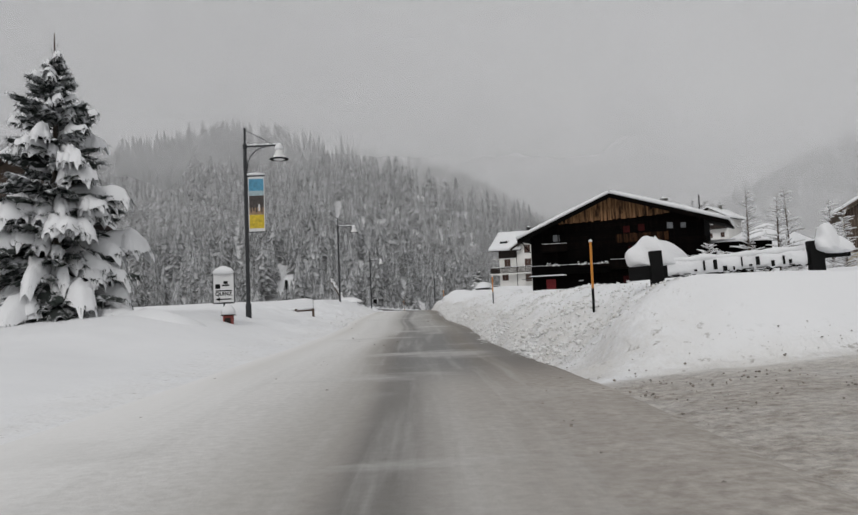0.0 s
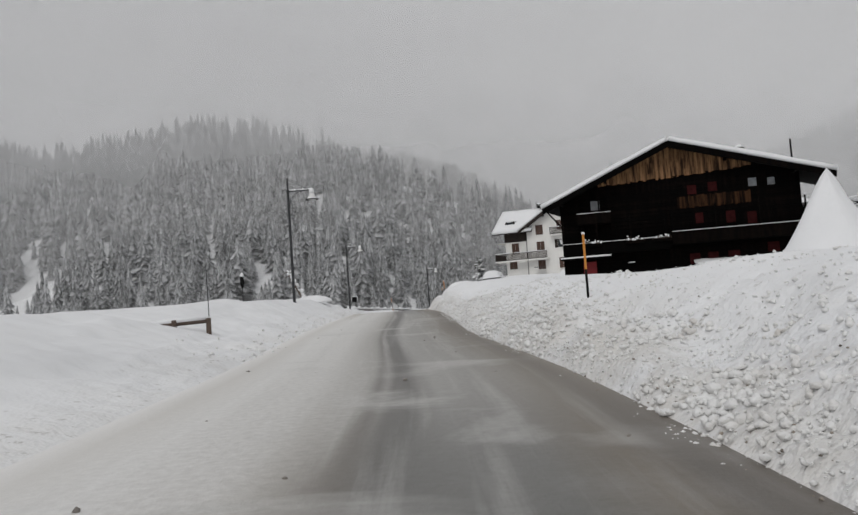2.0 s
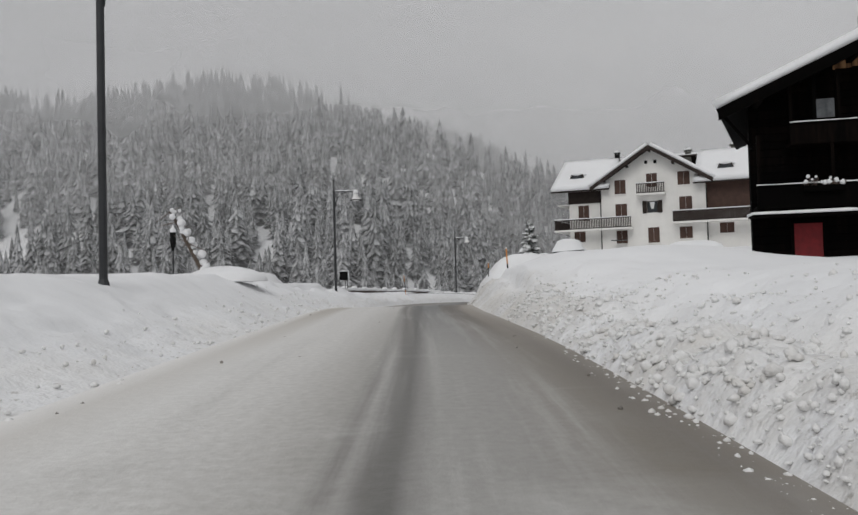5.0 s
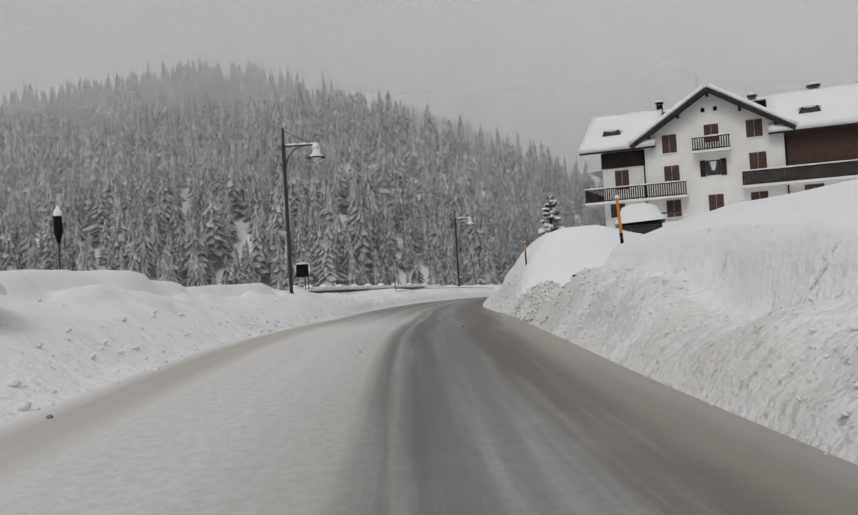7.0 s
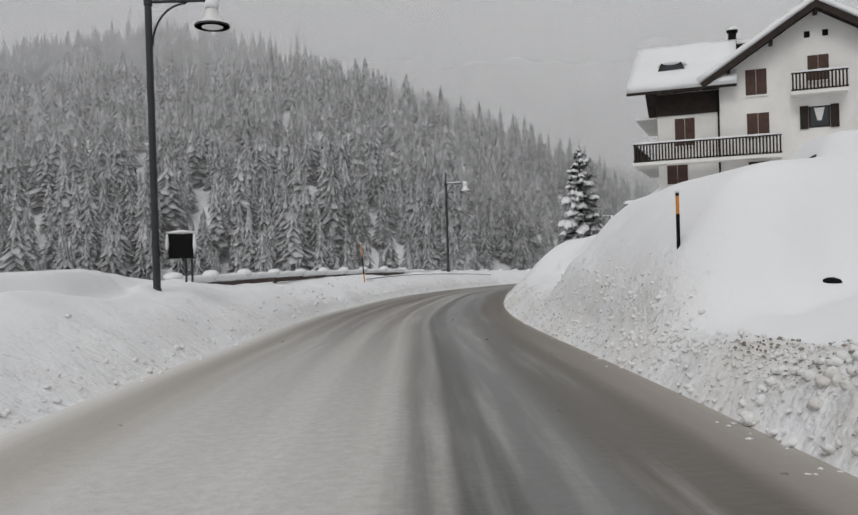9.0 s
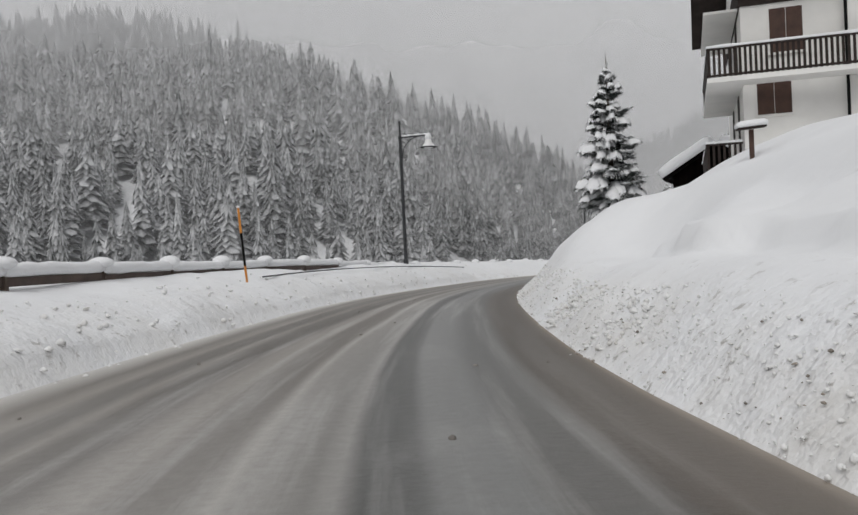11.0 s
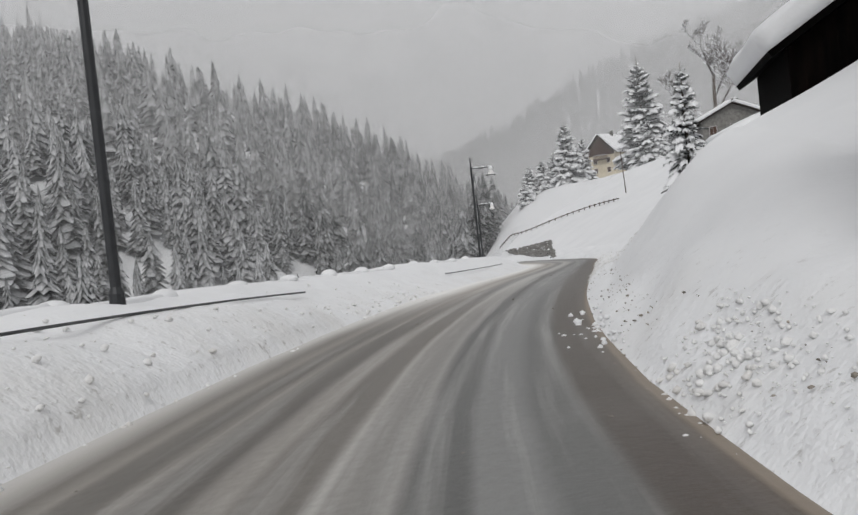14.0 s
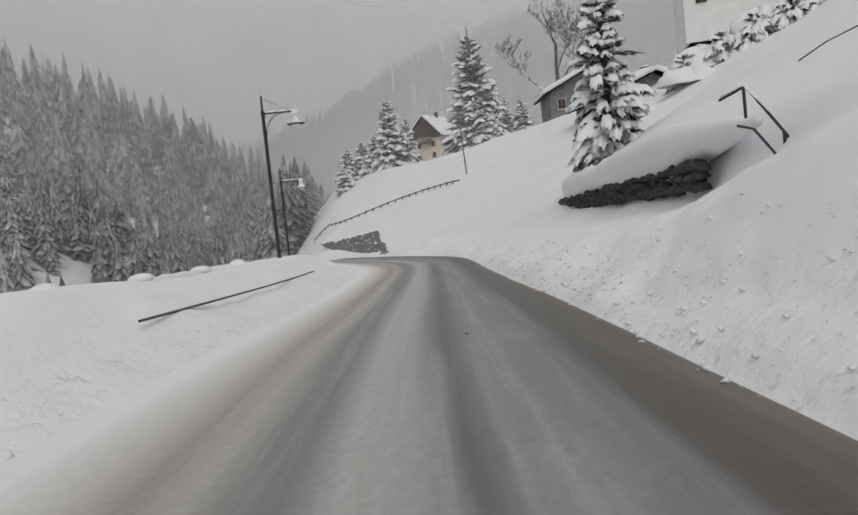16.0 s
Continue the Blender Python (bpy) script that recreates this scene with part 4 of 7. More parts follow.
# ---------------- trees ----------------
def bough_pad(rng, at, s0, s1, wide, thick, sv, sf, nv, nf, n=8, m=6, snow=True, fringe=1.0):
    """A bough from s0 to s1 along its spine: a narrow mat of twigs, clumps of snow that drape over it, and needles bristling from it."""
    ph = rng.uniform(0, 7, 5)
    b_s, b_n = len(sv), len(nv)
    clumps = rng.choice((1.0, 1.5, 2.0))
    lean = rng.normal(0, 0.10)

    def half(u):
        body = math.sin(math.pi * min(0.985, 0.12 + 0.80 * u ** 0.9)) ** 0.55
        return wide * body * (0.72 + 0.28 * abs(math.sin(math.pi * clumps * u + ph[0])) + 0.10 * math.sin(19 * u + ph[1]))

    for i in range(n + 1):
        u = i / n
        s = s0 + (s1 - s0) * u
        w = half(u)
        h = thick * (w / wide) * (0.8 + 0.35 * math.sin(6 * u + ph[2]))
        for j in range(m + 1):
            v = 2 * j / m - 1
            sag = -0.55 * v * v * w + lean * v * w
            if snow:
                round_ = max(0.0, 1 - v ** 4) ** 0.5
                lump = 1 + 0.22 * math.sin(5 * v + 9 * u + ph[3]) + 0.16 * math.sin(11 * v - 14 * u + ph[4])
                up = h * round_ * lump + (0.03 if abs(v) < 0.9 else -0.22 * h - 0.02 * math.sin(23 * u + ph[3]))
                tip = -0.9 * thick if i == n else 0.0
                sv.append(at(s0 + (s1 - s0) * (0.10 + 0.90 * u), v * w * (0.98 + 0.08 * math.sin(31 * u + 3 * v + ph[4])), sag + up + tip))
            nv.append(at(s0 + (s1 - s0) * 0.94 * u, v * w * 0.80, sag - 0.03))
    for i in range(n):
        for j in range(m):
            a = i * (m + 1) + j
            q = ((a, a + m + 1, a + m + 2), (a, a + m + 2, a + 1))
            if snow:
                sf += [tuple(b_s + k for k in t) for t in q]
            nf += [tuple(b_n + k for k in t) for t in q]
    # needle sprays: thin spikes from the rim and the underside, on a bare bough also from its top
    size = 0.10 + 0.32 * wide
    k = int((30 + 120 * (s1 - s0)) * fringe)
    us = rng.uniform(0.02, 1.03, k)
    vs = rng.uniform(-1.0, 1.0, k)
    vs = np.sign(vs) * np.abs(vs) ** (0.35 if snow else 0.8)
    es = size * rng.uniform(0.45, 1.25, k)
    out = rng.uniform(0.15, 0.9, k)
    drop = rng.uniform(0.10, 0.95, k) if snow else rng.uniform(-0.5, 0.8, k)
    fwd = rng.uniform(0.2, 1.0, k)
    thin = 0.010 + 0.035 * size
    if fringe < 0.2:
        thin *= 2.6
    e0 = at(0.0)
    e1 = at(1.0)
    span = max(0.2, math.hypot(e1[0] - e0[0], e1[1] - e0[1]))
    for u, v, e, o, d, f in zip(us.tolist(), vs.tolist(), es.tolist(), out.tolist(), drop.tolist(), fwd.tolist()):
        w = half(min(1.0, u))
        s = s0 + (s1 - s0) * u * 0.97
        sag = -0.55 * v * v * w + lean * v * w - 0.02
        c = len(nv)
        ds = thin / span
        nv.append(at(s - ds, v * w * 0.9, sag))
        nv.append(at(s + ds, v * w * 0.9 + thin * 0.5, sag))
        nv.append(at(s + 0.8 * e * f / span, v * w * 0.9 + math.copysign(e * o * 0.75, v), sag - e * d))
        nf.append((c, c + 1, c + 2))


def spruce(name, x, y, h, r, seed, tiers, label, snowy=0.85, z=None, leader=True, shed=0.10, puff=1.0, taper=0.72, fine=1.0, bare_side=None, spread=1.0, short=None):
    """A spruce of uneven whorls: drooping boughs with side branches, dark needles, and snow lying on them in thick pads.
    bare_side: an angle in degrees, towards which the boughs carry less snow; short: (angle, half angle, height, share) cuts back the lower boughs on one side."""
    rng = np.random.default_rng(seed)
    base = thing(name, label, "tree", Matrix.Translation((x, y, (gz(x, y) if z is None else z) - 0.15)))
    bm = bmesh.new()
    tube(bm, [(0, 0, 0), (0.02, 0, h * 0.5), (0, 0.02, h * (1.0 if leader else 0.9))], [0.020 * h, 0.012 * h, 0.0016 * h], 7)
    part("trunk", bm, BARK, base)
    nv, nf, sv, sf = [], [], [], []
    for k in range(tiers):
        q = (k + rng.uniform(-0.25, 0.25)) / tiers
        q = min(0.97, max(0.0, q))
        z0 = h * (shed + (0.92 - shed) * q ** 0.95)
        reach = (r * (1 - q) ** taper + 0.018 * h) * rng.uniform(0.85, 1.12)
        count = int(round(6 + 5 * (1 - q)))
        a0 = rng.uniform(0, 7)
        for m in range(count):
            a = a0 + m * math.tau / count + rng.normal(0, 0.22)
            L = reach * rng.choice((0.62, 0.85, 1.0, 1.0, 1.12)) * rng.uniform(0.92, 1.08)
            if short and z0 < short[2] and math.cos(a - radians(short[0])) > math.cos(radians(short[1])):
                L *= short[3]
            rise = rng.uniform(0.0, 0.22) + 0.55 * q
            droop = rng.uniform(0.25, 0.62) * (1 - 0.45 * q)
            ca, sa = math.cos(a), math.sin(a)
            zz = z0 + rng.normal(0, 0.016 * h)

            def at(s, side=0.0, lift=0.0):
                return (ca * L * s - sa * side, sa * L * s + ca * side, zz + L * (rise * s - droop * max(0.0, s) ** 1.8) + lift)

            load = snowy * (0.75 if q > 0.85 else 1.0)
            if bare_side is not None:
                load *= 1 - 0.6 * max(0.0, math.cos(a - radians(bare_side)))
            white = rng.uniform() < load
            deep = (0.05 + 0.085 * min(2.2, L)) * rng.uniform(0.6, 1.35) * puff
            wide = (0.125 * L + 0.07) * rng.uniform(0.7, 1.35) * spread
            bough_pad(rng, at, 0.12, 1.0, wide, deep, sv, sf, nv, nf, *((9, 6) if fine > 0.7 else (5, 4)), white, fine)
            if fine < 0.5 and L < 1.3:
                continue
            for sgn in (-1, 1):
                for start in ((0.25, 0.42, 0.60) if fine > 0.7 and L > 0.6 else (0.35, 0.6)):
                    b = sgn * rng.uniform(0.5, 0.85)
                    cb, sb = math.cos(b), math.sin(b)
                    M = L * (0.95 - start) * rng.uniform(0.55, 0.85)

                    def twig(s, side=0.0, lift=0.0, cb=cb, sb=sb, M=M, start=start):
                        along, out = start * L + M * s * cb - side * sb, M * s * sb + side * cb
                        return at(along / L, out, lift - 0.22 * M * s * s)

                    bough_pad(rng, twig, 0.15, 1.0, wide * 0.72, deep * 0.8, sv, sf, nv, nf, 4, 4, white and rng.uniform() < 0.45, 0.4 * fine)
    if leader:
        # the bare leading shoot with its last upright whorl
        for m in range(7):
            a = m * 2.4
            c = len(nv)
            zt = h * (0.90 + 0.008 * m)
            e = (0.045 - 0.003 * m) * h
            for k, (w0, p0) in enumerate(((0.016, 0.0), (0.011, 0.55))):
                p1 = p0 + (0.55 if k == 0 else 0.45)
                c = len(nv)
                f0, f1 = e * p0 * 0.8, e * p1 * 0.8
                g0, g1 = e * 1.1 * p0 ** 1.7, e * 1.1 * p1 ** 1.7
                nv += [(f0 * math.cos(a) - w0 * math.sin(a), f0 * math.sin(a) + w0 * math.cos(a), zt + g0), (f0 * math.cos(a) + w0 * math.sin(a), f0 * math.sin(a) - w0 * math.cos(a), zt + g0),
                       (f0 * math.cos(a), f0 * math.sin(a), zt + g0 + w0), (f1 * math.cos(a), f1 * math.sin(a), zt + g1)]
                nf += [(c, c + 1, c + 3), (c + 1, c + 2, c + 3), (c + 2, c, c + 3)]
    crown = new("crown", tri_mesh("crown", np.array(nv), np.array(nf), NEEDLES))
    crown.parent = base
    snow = new("snow", tri_mesh("snow", np.array(sv), np.array(sf), SNOW, True))
    snow.parent = base
    tagged(snow, "thick white pads of snow on the boughs", kind="stuff")
    return base


spruce("spruce", -12.0, 26.5, 10.75, 3.05, 1, 25, "tall snow-laden spruce with drooping boughs beside a side road", 0.66, z=0.3, shed=0.05, puff=1.6, taper=0.70, spread=1.1, bare_side=215)
spruce("spruce", 8.79, 135.78, 7.05, 1.28, 2, 22, "snow-laden spruce standing beside the outdoor stairs", 0.9, z=2.0, shed=0.09, puff=1.0, taper=0.66, bare_side=-35, short=(-75, 100, 1.6, 0.5))
spruce("spruce", 35.1, 178.4, 9.0, 2.0, 3, 18, "snow-laden spruce above a stone retaining wall", 0.9, shed=0.04, puff=0.9, taper=0.9, fine=0.6)
for k, (x, y, top, r) in enumerate([(89.9, 271.0, 33.3, 5.0), (87.3, 266.1, 20.8, 3.4), (80.6, 285.8, 23.4, 3.4), (75.0, 293.5, 15.2, 2.2), (71.1, 287.6, 11.2, 1.8), (77.7, 292.2, 16.3, 2.1),
                                    (83.0, 297.5, 18.0, 2.3), (88.9, 294.4, 21.1, 2.4), (101.6, 278.1, 21.8, 2.4), (104.0, 276.3, 21.4, 2.4)]):
    g = gz(x, y)
    ob = spruce("spruce", x, y, max(5.0, top - g), r * 1.15, 20 + k, 20 if k else 26, "frosted spruce on the snowy hillside", 0.75, fine=0.22 if k == 0 else 0.14, puff=0.7, spread=1.8)
    tagged(ob, group="spruces on the hillside")
spruce("spruce", -26.8, 69.4, 5.0, 2.0, 40, 12, "small rounded snow-covered spruce in a meadow", 0.95, z=1.7, fine=0.3)

FROST_TWIG = foliage("frosted_twig", (0.07, 0.055, 0.05), 0.62, 2.0)


def bare_tree(name, x, y, h, seed, label, levels=4, spread=0.5, z=None, upright=0.35, stout=1.0, twig=None):
    """A leafless tree: forking limbs with snow lying on them."""
    rnd = random.Random(seed)
    base = thing(name, label, "tree", Matrix.Translation((x, y, (gz(x, y) if z is None else z) - 0.15)))
    trunk, limbs = bmesh.new(), bmesh.new()

    def grow(bm, p, d, length, rad, level):
        pts, rads = [p], [rad]
        q = Vector(p)
        dd = Vector(d)
        n = 4 if level < 2 else 3
        for k in range(n):
            sway = 0.03 if level == 0 else 0.12
            dd = (dd + Vector((rnd.gauss(0, sway), rnd.gauss(0, sway), rnd.gauss(0.05, 0.08)))).normalized()
            q = q + dd * length / n
            pts.append(q.copy())
            rads.append(rad * (1 - 0.62 * (k + 1) / n))
        tube(bm, pts, rads, 5 if level < 2 else 3, level < 1)
        if level >= levels:
            return
        kids = rnd.randint(5, 7) if level == 0 else rnd.randint(3, 5)
        for k in range(kids):
            u = rnd.uniform(0.35 if level == 0 else 0.25, 1.0)
            i = min(n - 1, int(u * n))
            s = pts[i].lerp(pts[i + 1], u * n - i)
            a = rnd.uniform(0, math.tau)
            out = Vector((math.cos(a), math.sin(a), 0)) * (spread + 0.3 * rnd.random()) + Vector((0, 0, upright)) + dd * 0.6
            grow(limbs, s, out.normalized(), length * rnd.uniform(0.42, 0.62), max(rads[i] * 0.55, 0.045 * (stout - 1)), level + 1)

    grow(trunk, Vector((0, 0, 0)), Vector((0, 0, 1)), h * 0.62, 0.016 * h * stout ** 0.5, 0)
    part("trunk", trunk, BARK, base)
    part("crown", limbs, twig or FROST_TWIG, base, "bare frosted twigs")
    return base


bare_tree("bare_tree", 86.5, 243.5, 22.0, 14, "tall leafless tree with snow on its twigs on the hillside", 5, 0.75, stout=2.5, upright=0.45)


def young_tree(name, x, y, h, seed, label, wide=0.22, count=60, low=0.12, z=None):
    """A slim young tree: a straight stem, side branches all the way up, and snow lying along each of them."""
    rnd = random.Random(seed)
    base = thing(name, label, "tree", Matrix.Translation((x, y, (gz(x, y) if z is None else z) - 0.15)))
    part("trunk", tube(bmesh.new(), [(0, 0, 0), (0.02 * h * rnd.uniform(-1, 1), 0.0, 0.5 * h), (0, 0, h)], [0.011 * h + 0.02, 0.008 * h + 0.015, 0.012], 6), BARK, base)
    wood, snow = bmesh.new(), bmesh.new()
    for k in range(count):
        q = low + (0.95 - low) * (k + rnd.random()) / count
        a = rnd.uniform(0, math.tau)
        L = (wide * h * (1 - q) ** 0.6 + 0.12) * rnd.uniform(0.6, 1.2)
        rise = rnd.uniform(0.25, 0.75)
        d = Vector((math.cos(a), math.sin(a), 0))
        pts = [Vector((0, 0, q * h)), Vector((0, 0, q * h + 0.35 * rise * L)) + d * 0.5 * L, Vector((0, 0, q * h + 0.55 * rise * L)) + d * L]
        tube(wood, pts, [0.028, 0.020, 0.008], 3, False)
        if rnd.random() < 0.85:
            up = Vector((0, 0, 0.045))
            tube(snow, [p + up for p in pts], [0.035, rnd.uniform(0.045, 0.085), 0.035], 5)
        for t in range(3):
            f = rnd.uniform(0.3, 0.95)
            s0 = pts[0].lerp(pts[2], f)
            e = Vector((rnd.gauss(0, 1), rnd.gauss(0, 1), rnd.uniform(-0.2, 0.9))).normalized() * L * rnd.uniform(0.2, 0.4)
            tube(wood, [s0, s0 + e], [0.014, 0.006], 3, False)
            if rnd.random() < 0.7:
                tube(snow, [s0 + Vector((0, 0, 0.03)), s0 + e + Vector((0, 0, 0.03))], [0.04, 0.025], 4)
    ob = part("crown", wood, TWIG, base)
    tagged(ob, kind="stuff")
    tagged(part("snow", snow, SNOW, base, "snow lying along the branches", True), kind="stuff")
    return base


for k, (x, y, h) in enumerate([(26.2, 65.2, 8.0), (28.6, 65.0, 7.4), (30.1, 67.0, 8.3), (33.3, 66.0, 7.0), (35.2, 67.5, 6.6)]):
    tagged(young_tree("young_tree", x, y, h, 50 + k, "young leafless tree crusted with snow beside the barn", z=2.4), group="young trees beside the barn")
for k, (x, y, h) in enumerate([(23.4, 66.5, 3.9), (25.0, 68.0, 3.3), (27.2, 64.0, 2.9), (29.6, 64.2, 2.8), (31.8, 65.0, 3.3), (34.2, 65.6, 3.0)]):
    tagged(young_tree("snowy_shrub", x, y, h, 90 + k, "leafless shrub bowed under snow beside the barn", 0.62, 46, 0.05, z=2.3), category="shrub", group="shrubs beside the barn")
bare_tree("bare_tree", 22.3, 154.8, 5.0, 61, "small frosted leafless tree above the road bend", 4, 0.6)

# ---------------- street lamps ----------------
def street_lamp(x, y, tip, foot, banner=False, turn=0.0):
    h = tip - foot
    lamp = thing("street_lamp", "dark steel street lamp with snow-capped bell shade" + (" and colourful banner" if banner else ""), "street lamp", Matrix.Translation((x, y, foot)) @ pose(0, 0, 0, 0, 0, turn), "street lamps along the road")
    bm = bmesh.new()
    lathe(bm, [(0.12, 0), (0.12, 1.2), (0.085, 1.3), (0.078, h - 0.9), (0.10, h - 0.88), (0.10, h - 0.72), (0.05, h - 0.68), (0.045, h - 0.1), (0.06, h - 0.08), (0.06, h - 0.02), (0.02, h)], 12)
    part("pole", bm, METAL_DARK, lamp, smooth=False)
    za = h - 0.80
    bm = tube(bmesh.new(), [(0, 0, za), (1.55, 0, za + 0.02)], 0.045, 8)
    part("arm", bm, METAL_DARK, lamp)
    bm = tube(bmesh.new(), [(0.03, 0, h - 0.12), (1.2, 0, za + 0.05)], 0.014, 6)
    part("tie_rod", bm, METAL_DARK, lamp)
    pts = [(0.85 - 0.77 * math.sin(a), 0, za - 1.0 + 0.95 * math.cos(a)) for a in [k * math.pi / 16 for k in range(9)]]
    bm = tube(bmesh.new(), pts, 0.024, 6)
    part("brace", bm, METAL_DARK, lamp)
    cx = 1.42
    bm = lathe(bmesh.new(), [(0.05, za - 0.02), (0.07, za - 0.16), (0.13, za - 0.20), (0.17, za - 0.36), (0.30, za - 0.52), (0.38, za - 0.56), (0.36, za - 0.57), (0.28, za - 0.54), (0.02, za - 0.50)], 20, cx)
    part("shade", bm, LAMP_WHITE, lamp, "snow-white bell shade", True)
    bm = bmesh.new()
    lathe(bm, [(0.385, za - 0.60), (0.40, za - 0.585), (0.395, za - 0.555), (0.36, za - 0.56), (0.33, za - 0.60), (0.385, za - 0.60)], 20, cx)
    part("rim", bm, METAL_DARK, lamp)
    bm = lathe(bmesh.new(), [(0.25, za - 0.575), (0.24, za - 0.60), (0.12, za - 0.63), (0.01, za - 0.64)], 16, cx)
    part("lens", bm, SIGN_WHITE, lamp, "frosted lamp glass")
    bm = bmesh.new()
    for k in range(8):
        xx = 0.1 + k * 0.165
        bmesh.ops.create_icosphere(bm, subdivisions=1, radius=1.0, matrix=Matrix.Translation((xx, 0, za + 0.055)) @ Matrix.Diagonal((0.12, 0.05, 0.035 + 0.02 * (k % 3), 1)))
    lathe(bm, [(0.145, za - 0.20), (0.17, za - 0.10), (0.12, za + 0.06), (0.0, za + 0.12)], 12, cx)
    part("snow", bm, SNOW, lamp, "snow lying on the arm", True)
    if banner:
        z1 = za - 1.30
        part("banner_bracket", tube(bmesh.new(), [(0, 0, z1 + 0.05), (0.80, 0, z1 + 0.05)], 0.03, 6), METAL_DARK, lamp)
        part("banner_bracket", tube(bmesh.new(), [(0, 0, z1 - 2.30), (0.78, 0, z1 - 2.30)], 0.022, 6), METAL_DARK, lamp)
        sheet = part("banner", a_box(0.10, -0.012, z1 - 2.28, 0.77, 0.012, z1, 0.004), SIGN_WHITE, lamp, "white-edged printed banner")

        def field(name, x0, za_, x1, zb, mat):
            part(name, a_box(x0, -0.022, za_, x1, 0.022, zb), mat, sheet)

        b0 = z1 - 2.2
        field("print_field", 0.13, b0 + 1.62, 0.74, b0 + 2.12, BANNER_BLUE)
        field("print_field", 0.13, b0 + 1.42, 0.74, b0 + 1.615, BANNER_PALE)
        field("print_field", 0.13, b0 + 0.92, 0.74, b0 + 1.415, BANNER_DARK)
        field("print_field", 0.13, b0 + 0.62, 0.74, b0 + 0.915, BANNER_OCHRE)
        field("print_field", 0.13, b0 + 0.05, 0.74, b0 + 0.615, BANNER_YELLOW)
        for k in range(5):
            bm = a_box(0.18 + 0.11 * k, -0.027, b0 + 0.72 + 0.05 * (k % 2), 0.24 + 0.11 * k, 0.027, b0 + 1.05 + 0.1 * (k % 3))
            part("print_shape", bm, SIGN_WHITE if k == 3 else BANNER_DARK, sheet)
        part("snow", tube(bmesh.new(), [(0.02, 0, z1 + 0.11), (0.4, 0, z1 + 0.13), (0.8, 0, z1 + 0.10)], [0.05, 0.07, 0.04], 8), SNOW, lamp, "strip of snow", True)
    return lamp


BANNER_BLUE = plain("banner_sky_blue", (0.08, 0.28, 0.42), 0.6, var=0.35, scale=6)
BANNER_PALE = plain("banner_pale_blue", (0.32, 0.42, 0.45), 0.6, var=0.3, scale=6)
BANNER_DARK = plain("banner_dark_brown", (0.06, 0.05, 0.045), 0.6, var=0.5, scale=9)
BANNER_OCHRE = plain("banner_ochre", (0.30, 0.20, 0.12), 0.6, var=0.5, scale=9)
BANNER_YELLOW = plain("banner_yellow", (0.60, 0.44, 0.03), 0.6, var=0.35, scale=7)
street_lamp(-7.36, 33.68, 9.2, 0.6, True)
street_lamp(-7.6, 71.54, 9.87, 1.2)
street_lamp(-7.3, 107.93, 9.25, 0.7)
street_lamp(1.6, 145.05, 8.1, 0.2, turn=-25)
street_lamp(23.14, 187.77, 7.2, -2.2, turn=-22)
street_lamp(30.84, 208.04, 5.25, -3.0, turn=-20)

# ---------------- snow pieces ----------------
def chunk_shapes(seed, k=6):
    out = []
    rng_ = np.random.default_rng(seed)
    for _ in range(k):
        bm = bmesh.new()
        bmesh.ops.create_icosphere(bm, subdivisions=1, radius=1.0)
        v = np.array([p.co for p in bm.verts])
        f = np.array([[q.index for q in t.verts] for t in bm.faces])
        bm.free()
        d = rng_.normal(size=(7, 3))
        d /= np.linalg.norm(d, axis=1)[:, None]
        for nrm in d:
            s = v @ nrm
            v = v - np.outer(np.maximum(s - rng_.uniform(0.45, 0.8), 0), nrm)
        out.append((v, f))
    return out


def scatter(name, xs, ys, size, mat, label, sink=0.35, flat=0.75, soft=False):
    rng_ = np.random.default_rng(len(xs))
    zs = ground(xs, ys)
    which = rng_.integers(0, 6, len(xs))
    vs, fs, base = [], [], 0
    for s, (v, f) in enumerate(CHUNKS):
        k = np.where(which == s)[0]
        a = rng_.uniform(0, 7, len(k))[:, None]
        sx, sy, sz = (size[k] * rng_.uniform(0.7, 1.3, len(k)))[:, None], (size[k] * rng_.uniform(0.7, 1.3, len(k)))[:, None], (size[k] * flat * rng_.uniform(0.7, 1.2, len(k)))[:, None]
        X = xs[k][:, None] + sx * v[:, 0] * np.cos(a) - sy * v[:, 1] * np.sin(a)
        Y = ys[k][:, None] + sx * v[:, 0] * np.sin(a) + sy * v[:, 1] * np.cos(a)
        Z = zs[k][:, None] + sz * (v[:, 2] + 1 - 2 * sink) + 0.02
        vs.append(np.stack([X, Y, Z], -1).reshape(-1, 3))
        fs.append((f[None] + (np.arange(len(k)) * len(v))[:, None, None] + base).reshape(-1, 3))
        base += len(k) * len(v)
    ob = new(name, tri_mesh(name, np.concatenate(vs), np.concatenate(fs), mat, soft))
    return tagged(ob, label, "snow", kind="stuff")


